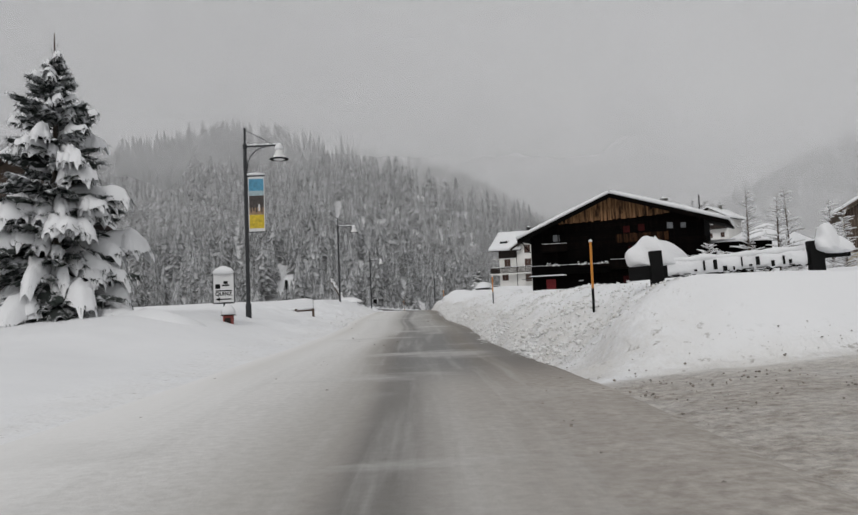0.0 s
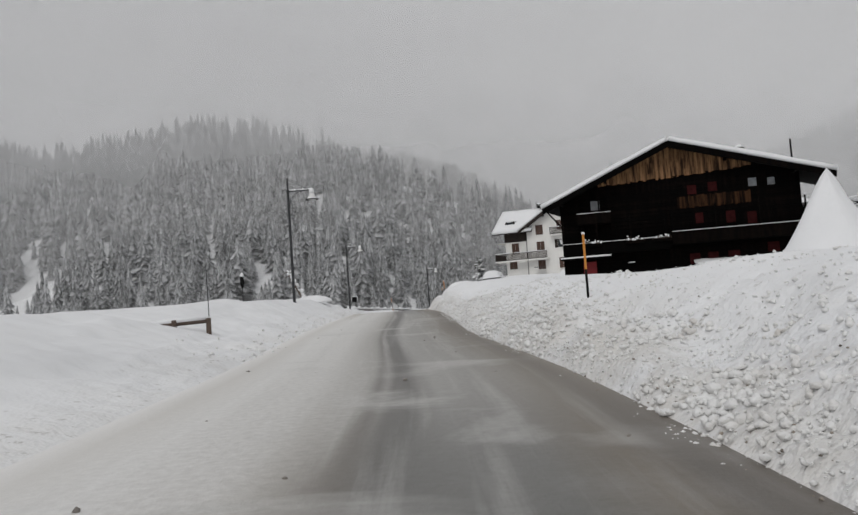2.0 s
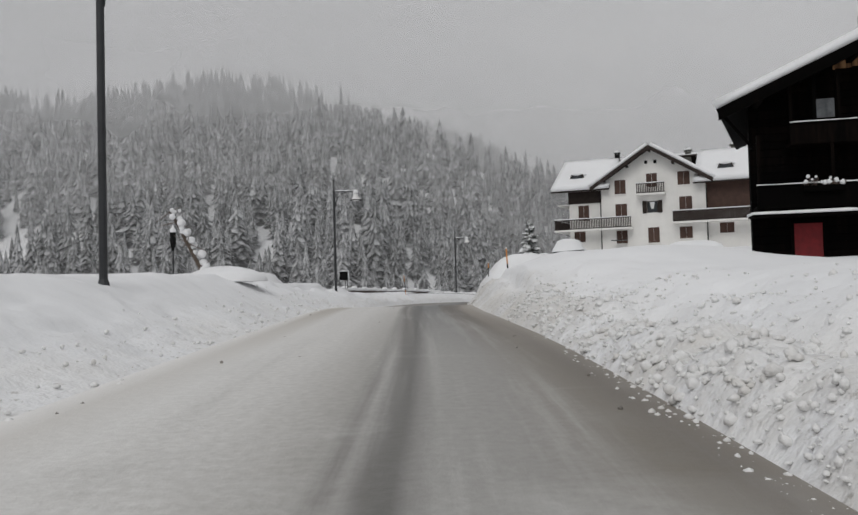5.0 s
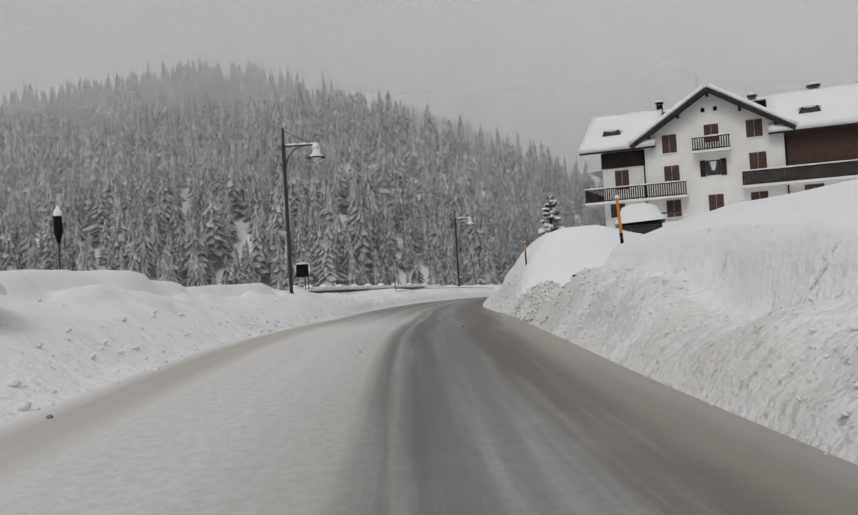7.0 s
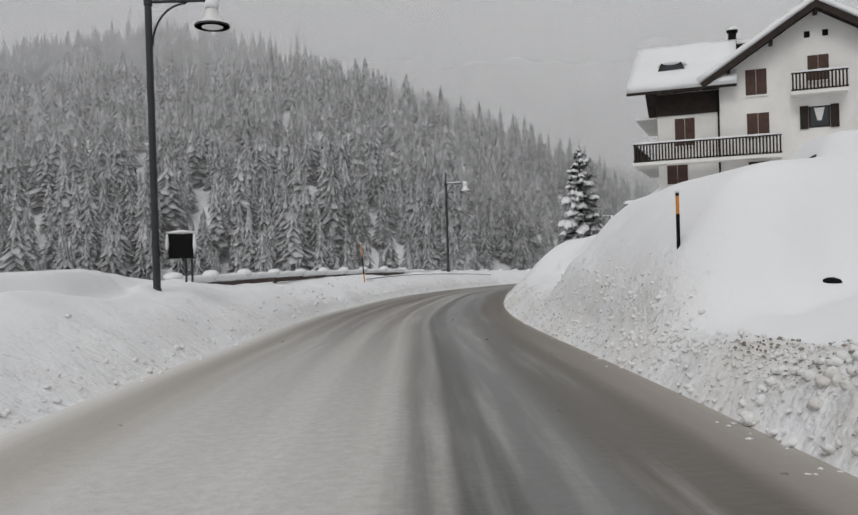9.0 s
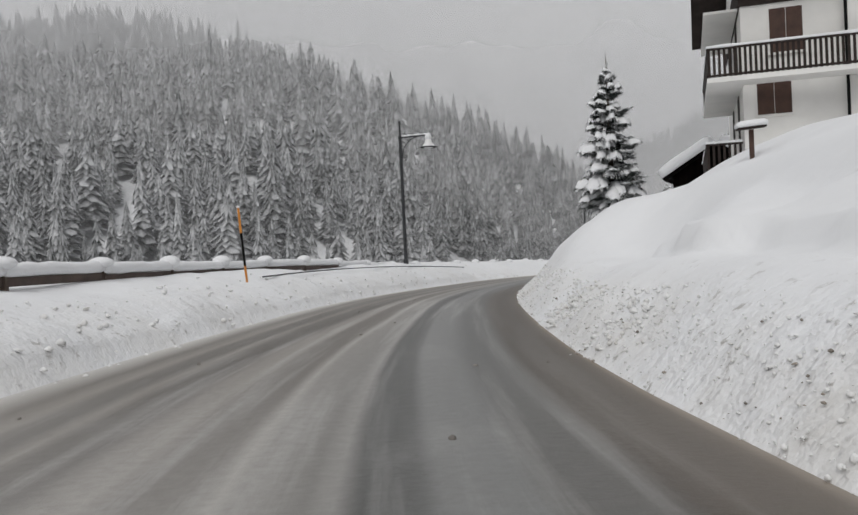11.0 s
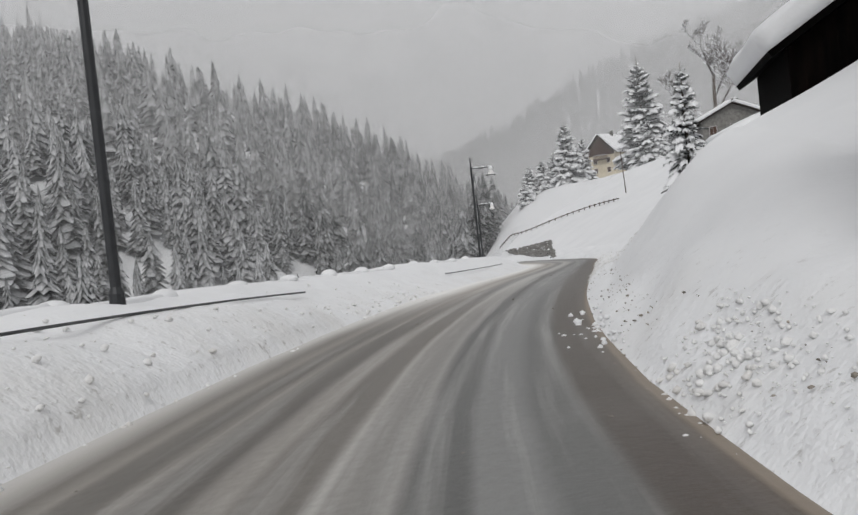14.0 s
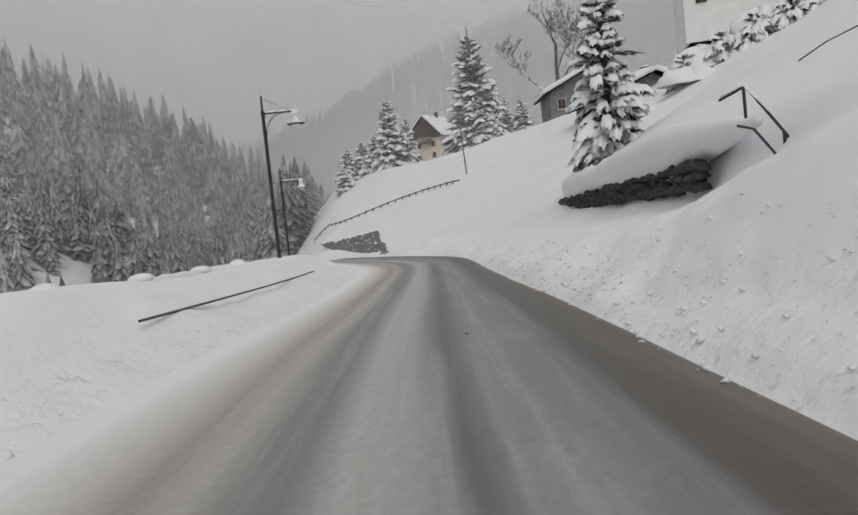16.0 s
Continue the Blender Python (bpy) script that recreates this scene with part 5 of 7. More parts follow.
CHUNKS = chunk_shapes(3)
rng = np.random.default_rng(21)
n = 28000
cy = np.concatenate([rng.uniform(14, 60, n // 2), rng.uniform(44, 138, n // 2)])
d = np.abs(rng.normal(0, 1.5, n)) + rng.uniform(-0.35, 0.25, n)
d = np.where(rng.uniform(size=n) < 0.2, rng.uniform(-0.25, 0.5, n), d)
d = np.where((cy > 95) & (d > 0.6), d * 0.55, d)
k_ = ~((cy > 95) & (d > 0.9)) & ~((cy < 106) & (d > heap_reach(cy) + rng.normal(0, 0.2, n)))
cy, d = cy[k_], d[k_]
n = len(d)
cx = edge_r(cy) + d * 1.05
clump = fbm(cy / 1.8, d / 1.1, 3, 15)
sz = (0.016 + 0.062 * rng.uniform(size=n) ** 2.6) * np.where(d < 0, 0.5, 1.0) * np.where(d > 1.4, 0.75, 1.0) * np.interp(cy, [74, 76, 98, 108], [0.85, 0.8, 0.8, 0.55]) * np.clip(1 + 1.5 * clump, 0.4, 1.5) * np.interp(cy, [74, 78, 86, 88], [1.0, 0.45, 0.45, 1.0])
scatter("snow_chunks", cx, cy, sz, SNOW_CHUNK, "lumps of ploughed snow along the verge", 0.50, 0.8)
n = 1500
cy = rng.uniform(40, 160, n)
d = np.abs(rng.normal(0, 0.9, n)) - 0.2
cx = edge_l(cy) - d
scatter("snow_chunks", cx, cy, 0.015 + 0.06 * rng.uniform(size=n) ** 3.0, SNOW_CHUNK, "lumps of ploughed snow along the verge")
n = 260
cy, u_ = rng.uniform(4, 165, n), rng.uniform(0.03, 0.97, n)
cx = edge_r(cy) * (1 - u_) + edge_l(cy) * u_
scatter("slush_crumbs", cx, cy, 0.012 + 0.03 * rng.uniform(size=n) ** 3, plain("dirty_ice", (0.22, 0.20, 0.18), 0.7, var=0.5), "crumbs of dirty ice on the road", 0.2)
n = 1100
cy = rng.uniform(151, 174, n)
d = np.abs(rng.normal(0, 0.9, n)) - 0.05
scatter("snow_chunks", edge_r(cy) + d, cy, 0.010 + 0.035 * rng.uniform(size=n) ** 3.0, SNOW_CHUNK, "lumps of ploughed snow along the verge")
# grit and brown slush lumps that the plough threw up with the snow
n = 5200
cy = np.concatenate([rng.uniform(13, 60, n // 4), rng.uniform(86, 98, n // 2), rng.uniform(100, 150, n // 4)])
d = np.abs(rng.normal(0.1, 0.8, n)) - 0.15
k_ = (fbm(cy / 1.5, d / 0.8, 3, 17) > -0.05) & (d < heap_reach(cy) + 0.1)
cy, d = cy[k_], d[k_]
scatter("plough_grit", edge_r(cy) + d, cy, 0.006 + 0.020 * rng.uniform(size=len(d)) ** 2.0, plain("grit_and_slush", (0.27, 0.24, 0.205), 0.85, var=0.6), "brown grit and slush lumps in the ploughed snow", 0.3)
# slush churned up where the side road joins
n = 1500
cx, cy = rng.uniform(1.2, 11.0, n), rng.uniform(5.5, 12.6, n)
k_ = fbm(cx / 1.8, cy / 0.9, 3, 19) + 0.10 * (cy - 11.0) > -0.12
cx, cy = cx[k_], cy[k_]
scatter("churned_slush", cx, cy, 0.006 + 0.022 * rng.uniform(size=len(cx)) ** 2.5, plain("brown_slush", (0.24, 0.21, 0.18), 0.8, var=0.7), "brown slush lumps churned up by wheels", 0.35)
# fallen lumps where the plough pile has slid onto the road
n = 90
cy = rng.normal(141.6, 1.2, n).clip(138.5, 144.2)
cx = edge_r(cy) - np.abs(rng.normal(0.0, 0.32, n)) + 0.15
scatter("fallen_snow_lumps", cx, cy, 0.012 + 0.065 * rng.uniform(size=n) ** 3.2, SNOW, "clean snow lumps fallen onto the road", 0.25, soft=True)


def snow_heap(name, x, y, rx, ry_, h, label, seed=0, z=None, sharp=1.0, lump=0.12, turn=0.0):
    """A rounded, uneven heap of snow."""
    nseg, nring = 28, 12
    v, f = [], []
    rng_ = np.random.default_rng(seed)
    off = rng_.uniform(0, 50)
    for j in range(nring + 1):
        u = j / nring
        rad = 0.82 * (1 - u) ** 0.85 + 0.18 * (1 - u) ** 4 if sharp < 1 else (1 - u ** sharp if sharp > 1 else math.cos(u * math.pi / 2))
        zz = h * (math.sin(u * math.pi / 2) if sharp == 1 else u)
        for k in range(nseg):
            a = k * math.tau / nseg
            w = 1 + lump * 2 * float(vnoise(np.array(math.cos(a) * 2 + off), np.array(math.sin(a) * 2 + u * 2 + off), seed))
            v.append((rx * rad * w * math.cos(a), ry_ * rad * w * math.sin(a), zz * w))
    for j in range(nring):
        for k in range(nseg):
            f.append((j * nseg + k, j * nseg + (k + 1) % nseg, (j + 1) * nseg + (k + 1) % nseg, (j + 1) * nseg + k))
    ob = new(name, mesh_from(name, v, f, SNOW, True))
    ob.matrix_world = Matrix.Translation((x, y, (gz(x, y) if z is None else z) - 0.12)) @ pose(0, 0, 0, 0, 0, turn)
    return tagged(ob, label, "snow")


snow_heap("snow_cone", 15.0, 52.55, 2.25, 2.0, 3.5, "tall smooth cone of snow over a buried shrub", 3, 2.1, 0.62, 0.05)
snow_heap("snow_mound", -8.8, 25.6, 2.2, 1.6, 1.3, "rounded snow mound at the foot of the spruce", 5, 0.4)
snow_heap("snow_mound", -13.0, 25.0, 3.4, 2.2, 1.0, "rounded snow mound at the foot of the spruce", 6, 0.1)

# ---------------- markers, signs and rails by the road ----------------
def snow_stake(x, y, top, bottom=None, lean=0.0, bands=((0.0, 0.45, 1), (0.45, 1.0, 0))):
    b = (gz(x, y) if bottom is None else bottom) - 0.3
    h = top - b
    st = thing("snow_stake", "orange and black snow marker stake in the snowbank", "snow stake", Matrix.Translation((x, y, b)) @ pose(0, 0, 0, 0, lean, 0), "snow stakes along the road")
    for lo, hi, dark in bands:
        part("band", tube(bmesh.new(), [(0, 0, lo * h), (0, 0, hi * h - 0.002)], 0.026 if not dark else 0.028, 8), BLACK if dark else ORANGE, st, "black band" if dark else "orange band")
    part("snow", lathe(bmesh.new(), [(0.035, h), (0.045, h + 0.03), (0.0, h + 0.06)], 8), SNOW, st)
    return st


snow_stake(3.4, 16.95, 2.53)
snow_stake(3.33, 40.8, 2.87, bands=((0.0, 0.12, 0), (0.12, 0.55, 1), (0.55, 1.0, 0)))
snow_stake(1.90, 85.75, 3.5, lean=-3)
snow_stake(2.2, 101.0, 3.37, bands=((0.0, 0.72, 1), (0.72, 0.96, 0), (0.96, 1.0, 1)))
snow_stake(-3.33, 124.6, 3.08, 1.72, -4, bands=((0.0, 0.22, 0), (0.22, 0.66, 1), (0.66, 1.0, 0)))


def place_sign():
    s = thing("direction_sign", "white sign panel with dark lettering and an arrow, capped with snow", "sign", Matrix.Translation((-7.4, 29.8, 1.3)))
    part("panel", a_box(-0.37, -0.02, 0.55, 0.37, 0.02, 1.62, 0.01), SIGN_WHITE, s)
    part("frame", a_box(-0.40, -0.015, 0.52, -0.372, 0.03, 1.6), METAL_DARK, s)
    part("frame", a_box(0.372, -0.015, 0.52, 0.40, 0.03, 1.6), METAL_DARK, s)
    part("frame", a_box(-0.37, -0.015, 0.50, 0.37, 0.03, 0.545), METAL_DARK, s)
    for x0, z0, x1, z1 in ((-0.29, 0.955, 0.29, 0.995), (-0.30, 1.05, -0.12, 1.22), (-0.05, 1.14, 0.22, 1.20), (0.0, 1.22, 0.16, 1.32), (-0.16, 0.645, 0.28, 0.685)):
        part("print_bar", a_box(x0, -0.026, z0, x1, -0.021, z1), BLACK, s)
    txt = bpy.data.curves.new("lettering", "FONT")
    txt.body, txt.size, txt.extrude, txt.offset, txt.align_x = "QUINZ", 0.19, 0.002, 0.006, "CENTER"
    txt.materials.append(BLACK)
    tx = new("lettering", txt)
    tx.parent = s
    tx.matrix_basis = pose(0, -0.024, 0.80, 90, 0, 0)
    bm = bmesh.new()
    poly_slab(bm, [(-0.30, 0.665), (-0.14, 0.74), (-0.14, 0.59)], -0.026, -0.021)
    part("arrow", bm, BLACK, s)
    part("post", tube(bmesh.new(), [(0, 0.05, -0.6), (0, 0.05, 0.6)], 0.035, 8), METAL_DARK, s)
    bm = lathe(bmesh.new(), [(0.36, 1.58), (0.40, 1.66), (0.30, 1.78), (0.10, 1.87), (0.0, 1.88)], 14)
    bmesh.ops.scale(bm, vec=(1, 0.35, 1), verts=bm.verts)
    part("snow", bm, SNOW, s, "cap of snow", True)


place_sign()


def post_box():
    s = thing("red_post_box", "small red wooden box with a peaked snow-covered roof", "post box", Matrix.Translation((-7.15, 29.4, 0.66)))
    part("body", a_box(-0.17, -0.12, 0.3, 0.17, 0.12, 0.72, 0.01), plain("dull_red_wood", (0.25, 0.05, 0.04), 0.7), s)
    part("door", a_box(-0.11, -0.135, 0.36, 0.11, -0.121, 0.62), DARK_WOOD, s, "dark little door")
    bm = poly_slab(bmesh.new(), [(-0.25, 0.70), (0.25, 0.70), (0.0, 0.92)], -0.18, 0.18)
    part("roof", bm, DARK_WOOD, s)
    bm = lathe(bmesh.new(), [(0.27, 0.74), (0.25, 0.90), (0.12, 1.08), (0.0, 1.12)], 12)
    part("snow", bm, SNOW, s, "tall cap of snow", True)
    part("post", a_box(-0.04, -0.04, -0.5, 0.04, 0.04, 0.3), DARK_WOOD, s)


post_box()


def half_buried_rail():
    s = thing("wooden_rail", "low weathered wooden rail half buried in snow with marker rod", "fence", Matrix.Translation((-6.7, 48.0, 1.42)) @ pose(0, 0, 0, 0, 0, 8))
    part("beam", tube(bmesh.new(), [(-1.9, -0.1, 0.12), (0.0, 0, 0.18)], 0.06, 8), RAIL_BROWN, s)
    part("beam", tube(bmesh.new(), [(-3.3, -0.2, 0.05), (-2.9, -0.15, 0.10)], 0.06, 8), RAIL_BROWN, s)
    for x0 in (-2.0, -1.0, 0.0):
        part("post", a_box(x0 - 0.07, -0.15, -0.5, x0 + 0.07, -0.02, 0.27, 0.01), RAIL_BROWN, s)
    part("rod", tube(bmesh.new(), [(0.02, 0, -0.4), (0.0, 0, 1.75)], 0.014, 6), METAL_DARK, s)
    bm = tube(bmesh.new(), [(-1.9, -0.1, 0.21), (-1.0, -0.05, 0.25), (0.05, 0, 0.26)], [0.05, 0.08, 0.05], 8)
    part("snow", bm, SNOW, s, "snow along the beam", True)


half_buried_rail()


def bent_sapling():
    s = thing("bent_sapling", "young tree bent over under a load of snow", "tree", Matrix.Translation((-8.55, 81.9, 2.1)))
    pts = [(0.15, 0, -0.8), (0.1, 0, 0.2), (-0.1, 0, 0.9), (-0.5, 0, 1.7), (-0.85, 0, 2.4), (-1.05, 0, 2.75)]
    part("trunk", tube(bmesh.new(), pts, [0.09, 0.08, 0.07, 0.06, 0.05, 0.02], 7), BARK, s)
    bm = bmesh.new()
    rnd = random.Random(8)
    for k in range(26):
        u = rnd.random()
        i = min(3, int(u * 4)) + 1
        p = Vector(pts[i]).lerp(Vector(pts[i + 1]), u * 4 - (i - 1)) if i < 5 else Vector(pts[5])
        r_ = rnd.uniform(0.06, 0.15)
        bmesh.ops.create_icosphere(bm, subdivisions=2, radius=r_, matrix=Matrix.Translation(p + Vector((rnd.gauss(0.06, 0.10), rnd.gauss(0, 0.08), 0.08 + rnd.random() * 0.12))))
    part("snow", bm, SNOW, s, "snow plastered along the stem", True)
    for k in range(14):
        p = Vector(pts[rnd.randint(1, 5)])
        part("twig", tube(bmesh.new(), [p, p + Vector((rnd.gauss(0, 0.3), rnd.gauss(0, 0.3), rnd.uniform(-0.5, 0.3)))], [0.02, 0.005], 4), TWIG, s)


bent_sapling()
snow_heap("snow_mound", -7.8, 82.0, 1.3, 1.0, 0.5, "rounded snow mound under the bent young tree", 9)


def lantern_post():
    s = thing("lantern_post", "distant dark lantern post standing in snow", "lamp post", Matrix.Translation((-19.26, 112.14, gz(-19.26, 112.14) - 0.3)) @ Matrix.Diagonal((1, 1, (7.2 - gz(-19.26, 112.14)) / 5.58, 1)))
    part("pole", tube(bmesh.new(), [(0, 0, 0), (0, 0, 4.6)], [0.08, 0.05], 8), METAL_DARK, s)
    part("lantern", lathe(bmesh.new(), [(0.08, 4.6), (0.22, 4.9), (0.2, 5.3), (0.05, 5.45)], 8), BLACK, s)
    part("snow", lathe(bmesh.new(), [(0.2, 5.3), (0.22, 5.4), (0.0, 5.58)], 8), SNOW, s)


lantern_post()


def board_back():
    s = thing("information_board", "dark square board on two legs with snow along its edges", "sign", Matrix.Translation((-6.8, 108.2, 2.56)) @ Matrix.Diagonal((0.76, 0.76, 0.76, 1)))
    part("panel", a_box(-0.36, -0.03, 0.12, 0.36, 0.03, 0.86, 0.015), BLACK, s)
    part("frame", a_box(-0.41, -0.05, 0.10, -0.365, 0.05, 0.88), METAL_DARK, s)
    part("frame", a_box(0.365, -0.05, 0.10, 0.41, 0.05, 0.88), METAL_DARK, s)
    for x0 in (0.12, 0.30):
        part("leg", tube(bmesh.new(), [(x0, 0, -0.6), (x0, 0, 0.12)], 0.035, 6), METAL_DARK, s)
    for x0 in (-0.40, 0.40):
        part("snow", tube(bmesh.new(), [(x0, -0.06, 0.15), (x0 * 1.03, -0.07, 0.5), (x0, -0.05, 0.86)], [0.03, 0.06, 0.03], 6), SNOW, s, "", True)
    part("snow", tube(bmesh.new(), [(-0.42, 0, 0.90), (0, 0, 0.93), (0.42, 0, 0.90)], [0.03, 0.06, 0.03], 6), SNOW, s, "ridge of snow", True)


board_back()


def snow_cap(board, m, rx, ry_, h, seed, peak=0.0):
    """An uneven cushion of snow with a flat foot; peak shifts its crown along x."""
    rnd = random.Random(seed)
    o = [rnd.uniform(0, 9) for _ in range(4)]
    bm = bmesh.new()
    bmesh.ops.create_icosphere(bm, subdivisions=4, radius=1.0)
    for v in bm.verts:
        x, y, z = v.co
        l1 = 1 + 0.16 * math.sin(3.1 * x + o[0]) * math.cos(2.3 * y + o[1]) + 0.07 * math.sin(7 * x + 5 * z + o[2])
        side = 1 - 0.45 * max(0.0, (x - peak) if x > peak else 0.7 * (peak - x)) ** 1.5
        v.co = (x * rx * l1, y * ry_ * l1, (z * h * side * l1 if z > 0 else 0.22 * h * z))
    bm.transform(board.matrix_world.inverted() @ m)
    return part("snow", bm, SNOW, board, "thick cushion of snow on the post", True)


def name_board():
    """A long carved board between two posts, its letters clogged with snow."""
    s = thing("wooden_name_board", "long wooden name board between dark posts, plastered with snow", "sign", Matrix.Translation((4.25, 15.2, 1.30)) @ pose(0, 0, 0, 0, -3, -2))
    part("post", a_box(-0.11, -0.1, -0.5, 0.12, 0.1, 0.88, 0.02), BLACK, s, "dark square post")
    part("post", a_box(2.80, -0.1, -0.5, 3.05, 0.1, 0.80, 0.02), BLACK, s, "dark square post")
    part("board", a_box(-0.50, -0.03, 0.36, 2.798, 0.03, 0.62, 0.01), BLACK, s)
    part("board", a_box(3.06, -0.03, 0.46, 3.55, 0.03, 0.58, 0.01), BLACK, s)
    part("board", a_box(0.60, -0.04, 0.06, 1.02, 0.02, 0.30, 0.01), BLACK, s)
    rnd = random.Random(4)

    def plaster(x0, x1, z0, z1, n_):
        bm = bmesh.new()
        front = [[bm.verts.new((x0 + (x1 - x0) * i / n_, -0.035 - 0.035 * rnd.random() * (0 < j < 3), z0 + (z1 - z0) * j / 3 + rnd.gauss(0, 0.012))) for j in range(4)] for i in range(n_ + 1)]
        back = [[bm.verts.new((v.co.x, 0.0, v.co.z)) for v in col] for col in front]
        for i in range(n_):
            for j in range(3):
                bm.faces.new((front[i][j], front[i + 1][j], front[i + 1][j + 1], front[i][j + 1]))
            for j in (0, 3):
                bm.faces.new((front[i][j], front[i + 1][j], back[i + 1][j], back[i][j]))
        part("snow", bm, SNOW, s, "snow plastered over the lettering", True)

    plaster(0.20, 2.75, 0.38, 0.66, 40)
    plaster(0.62, 1.0, 0.08, 0.29, 8)
    # dark corners of the letters that still show
    x = 0.26
    while x < 2.6:
        w, hgt, z0 = rnd.uniform(0.015, 0.07), rnd.uniform(0.03, 0.20), rnd.uniform(0.39, 0.46)
        if rnd.random() < 0.85:
            part("letter_edge", a_box(x, -0.085, z0, x + w, -0.05, min(0.62, z0 + hgt), 0.006), BLACK, s)
        if rnd.random() < 0.5:
            part("letter_edge", a_box(x, -0.085, 0.39, x + rnd.uniform(0.06, 0.16), -0.05, 0.405, 0.004), BLACK, s)
        x += w + rnd.uniform(0.03, 0.17)
    for k in range(3):
        part("letter_edge", a_box(0.68 + 0.12 * k, -0.085, 0.09 + 0.03 * k, 0.70 + 0.12 * k, -0.05, 0.20, 0.004), BLACK, s)
    part("snow", tube(bmesh.new(), [(0.12 + 0.26 * k, 0, 0.66 + 0.02 * rnd.random()) for k in range(11)], [rnd.uniform(0.035, 0.075) for _ in range(11)], 8), SNOW, s, "ridge of snow", True)
    return s


name_board_ob = name_board()
bpy.context.view_layer.update()
snow_cap(name_board_ob, Matrix.Translation((4.32, 15.42, 1.96)), 0.52, 0.28, 0.55, 12, -0.1)
snow_cap(name_board_ob, Matrix.Translation((7.30, 15.0, 2.12)), 0.24, 0.24, 0.42, 14)
snow_cap(name_board_ob, Matrix.Translation((7.52, 15.05, 2.06)), 0.34, 0.22, 0.26, 15)

# ---------------- guard rail on the outside of the bend ----------------
RAIL_DARK = plain("weathered_dark_rail", (0.075, 0.052, 0.042), 0.75, var=0.35, scale=3)


def guard_rail():
    rail = thing("guard_rail", "weathered brown guard rail half buried under snow lumps", "guard rail", Matrix.Identity(4))
    ys = np.arange(110, 178, 3.0)
    for a, b in zip(ys, ys[1:]):
        def pt(y, up):
            lean = math.atan((float(edge_l(y + 2)) - float(edge_l(y - 2))) / 4)
            off = 2.5
            return Vector((float(edge_l(y)) - off * math.cos(lean), y + off * math.sin(lean), float(road_z(y)) + up))
        up = float(np.interp(a, [112, 122, 133, 140, 146, 180], [1.2, 1.13, 1.10, 0.92, 0.76, 0.76])) + 0.015 * math.sin(a * 1.7)
        p, q = pt(a, up), pt(b, up)
        d = (q - p)
        m = Matrix.Translation(p) @ d.to_track_quat("X", "Z").to_matrix().to_4x4()
        bm = a_box(0.01, -0.04, -0.075, d.length - 0.01, 0.04, 0.075, 0.015)
        bm.transform(m)
        part("rail_beam", bm, RAIL_DARK, rail)
        bm = a_box(-0.07, 0.02, -0.9, 0.07, 0.16, 0.18, 0.02)
        bm.transform(Matrix.Translation(p))
        part("post", bm, RAIL_BROWN, rail)
        bm = bmesh.new()
        rnd = random.Random(int(a))
        n_ = 9
        tube(bm, [p.lerp(q, k / n_) + Vector((0, 0.04, 0.17 + 0.03 * rnd.random())) for k in range(n_ + 1)], [0.105 + 0.03 * rnd.random() for _ in range(n_ + 1)], 8)
        bmesh.ops.create_icosphere(bm, subdivisions=2, radius=0.20, matrix=Matrix.Translation(p + Vector((0, 0.06, 0.30))) @ Matrix.Diagonal((1.25, 1.25, 0.45 + 0.35 * rnd.random(), 1)))
        part("snow", bm, SNOW, rail, "snow capping the rail", True)
    # a low tube along the verge, showing through the snow
    for y0, y1, off in ((128, 150, 1.35), (163.8, 176.6, 1.08)):
        ys = np.linspace(y0, y1, 14)
        lean = np.arctan((edge_l(ys + 2) - edge_l(ys - 2)) / 4)
        xs, yy = edge_l(ys) - off * np.cos(lean), ys + off * np.sin(lean)
        g_ = ground(xs, yy)
        line = np.polyval(np.polyfit(ys, g_, 2), ys)
        line += np.max(g_ - line) + 0.01
        part("lower_tube", tube(bmesh.new(), [(float(a), float(b), float(c)) for a, b, c in zip(xs, yy, line)], 0.022, 6), METAL_DARK, rail)


guard_rail()

# ---------------- buildings ----------------
def window(parent, x, z, w, h, y, shutter=BROWN_WOOD, trim=PLASTER, axis="x"):
    """A window closed by two shutter leaves in a shallow frame. axis y: set in a wall that runs along y, at x = y argument."""
    def bx(x0, y0, z0, x1, y1, z1, bev=0.0):
        return a_box(x0, y0, z0, x1, y1, z1, bev) if axis == "x" else a_box(y0, x0, z0, y1, x1, z1, bev)
    win = part("window", bx(x - w / 2 - 0.05, y - 0.03, z - h / 2 - 0.05, x + w / 2 + 0.05, y + 0.0, z + h / 2 + 0.05), trim, parent)
    for s in (-1, 1):
        leaf = part("shutter", bx(x + (0.008 if s > 0 else -w / 2), y - 0.045, z - h / 2, x + (w / 2 if s > 0 else -0.008), y + 0.02, z + h / 2, 0.012), shutter, win)
    part("sill", bx(x - w / 2 - 0.08, y - 0.10, z - h / 2 - 0.09, x + w / 2 + 0.08, y + 0.02, z - h / 2 - 0.052), trim, win)
    return win


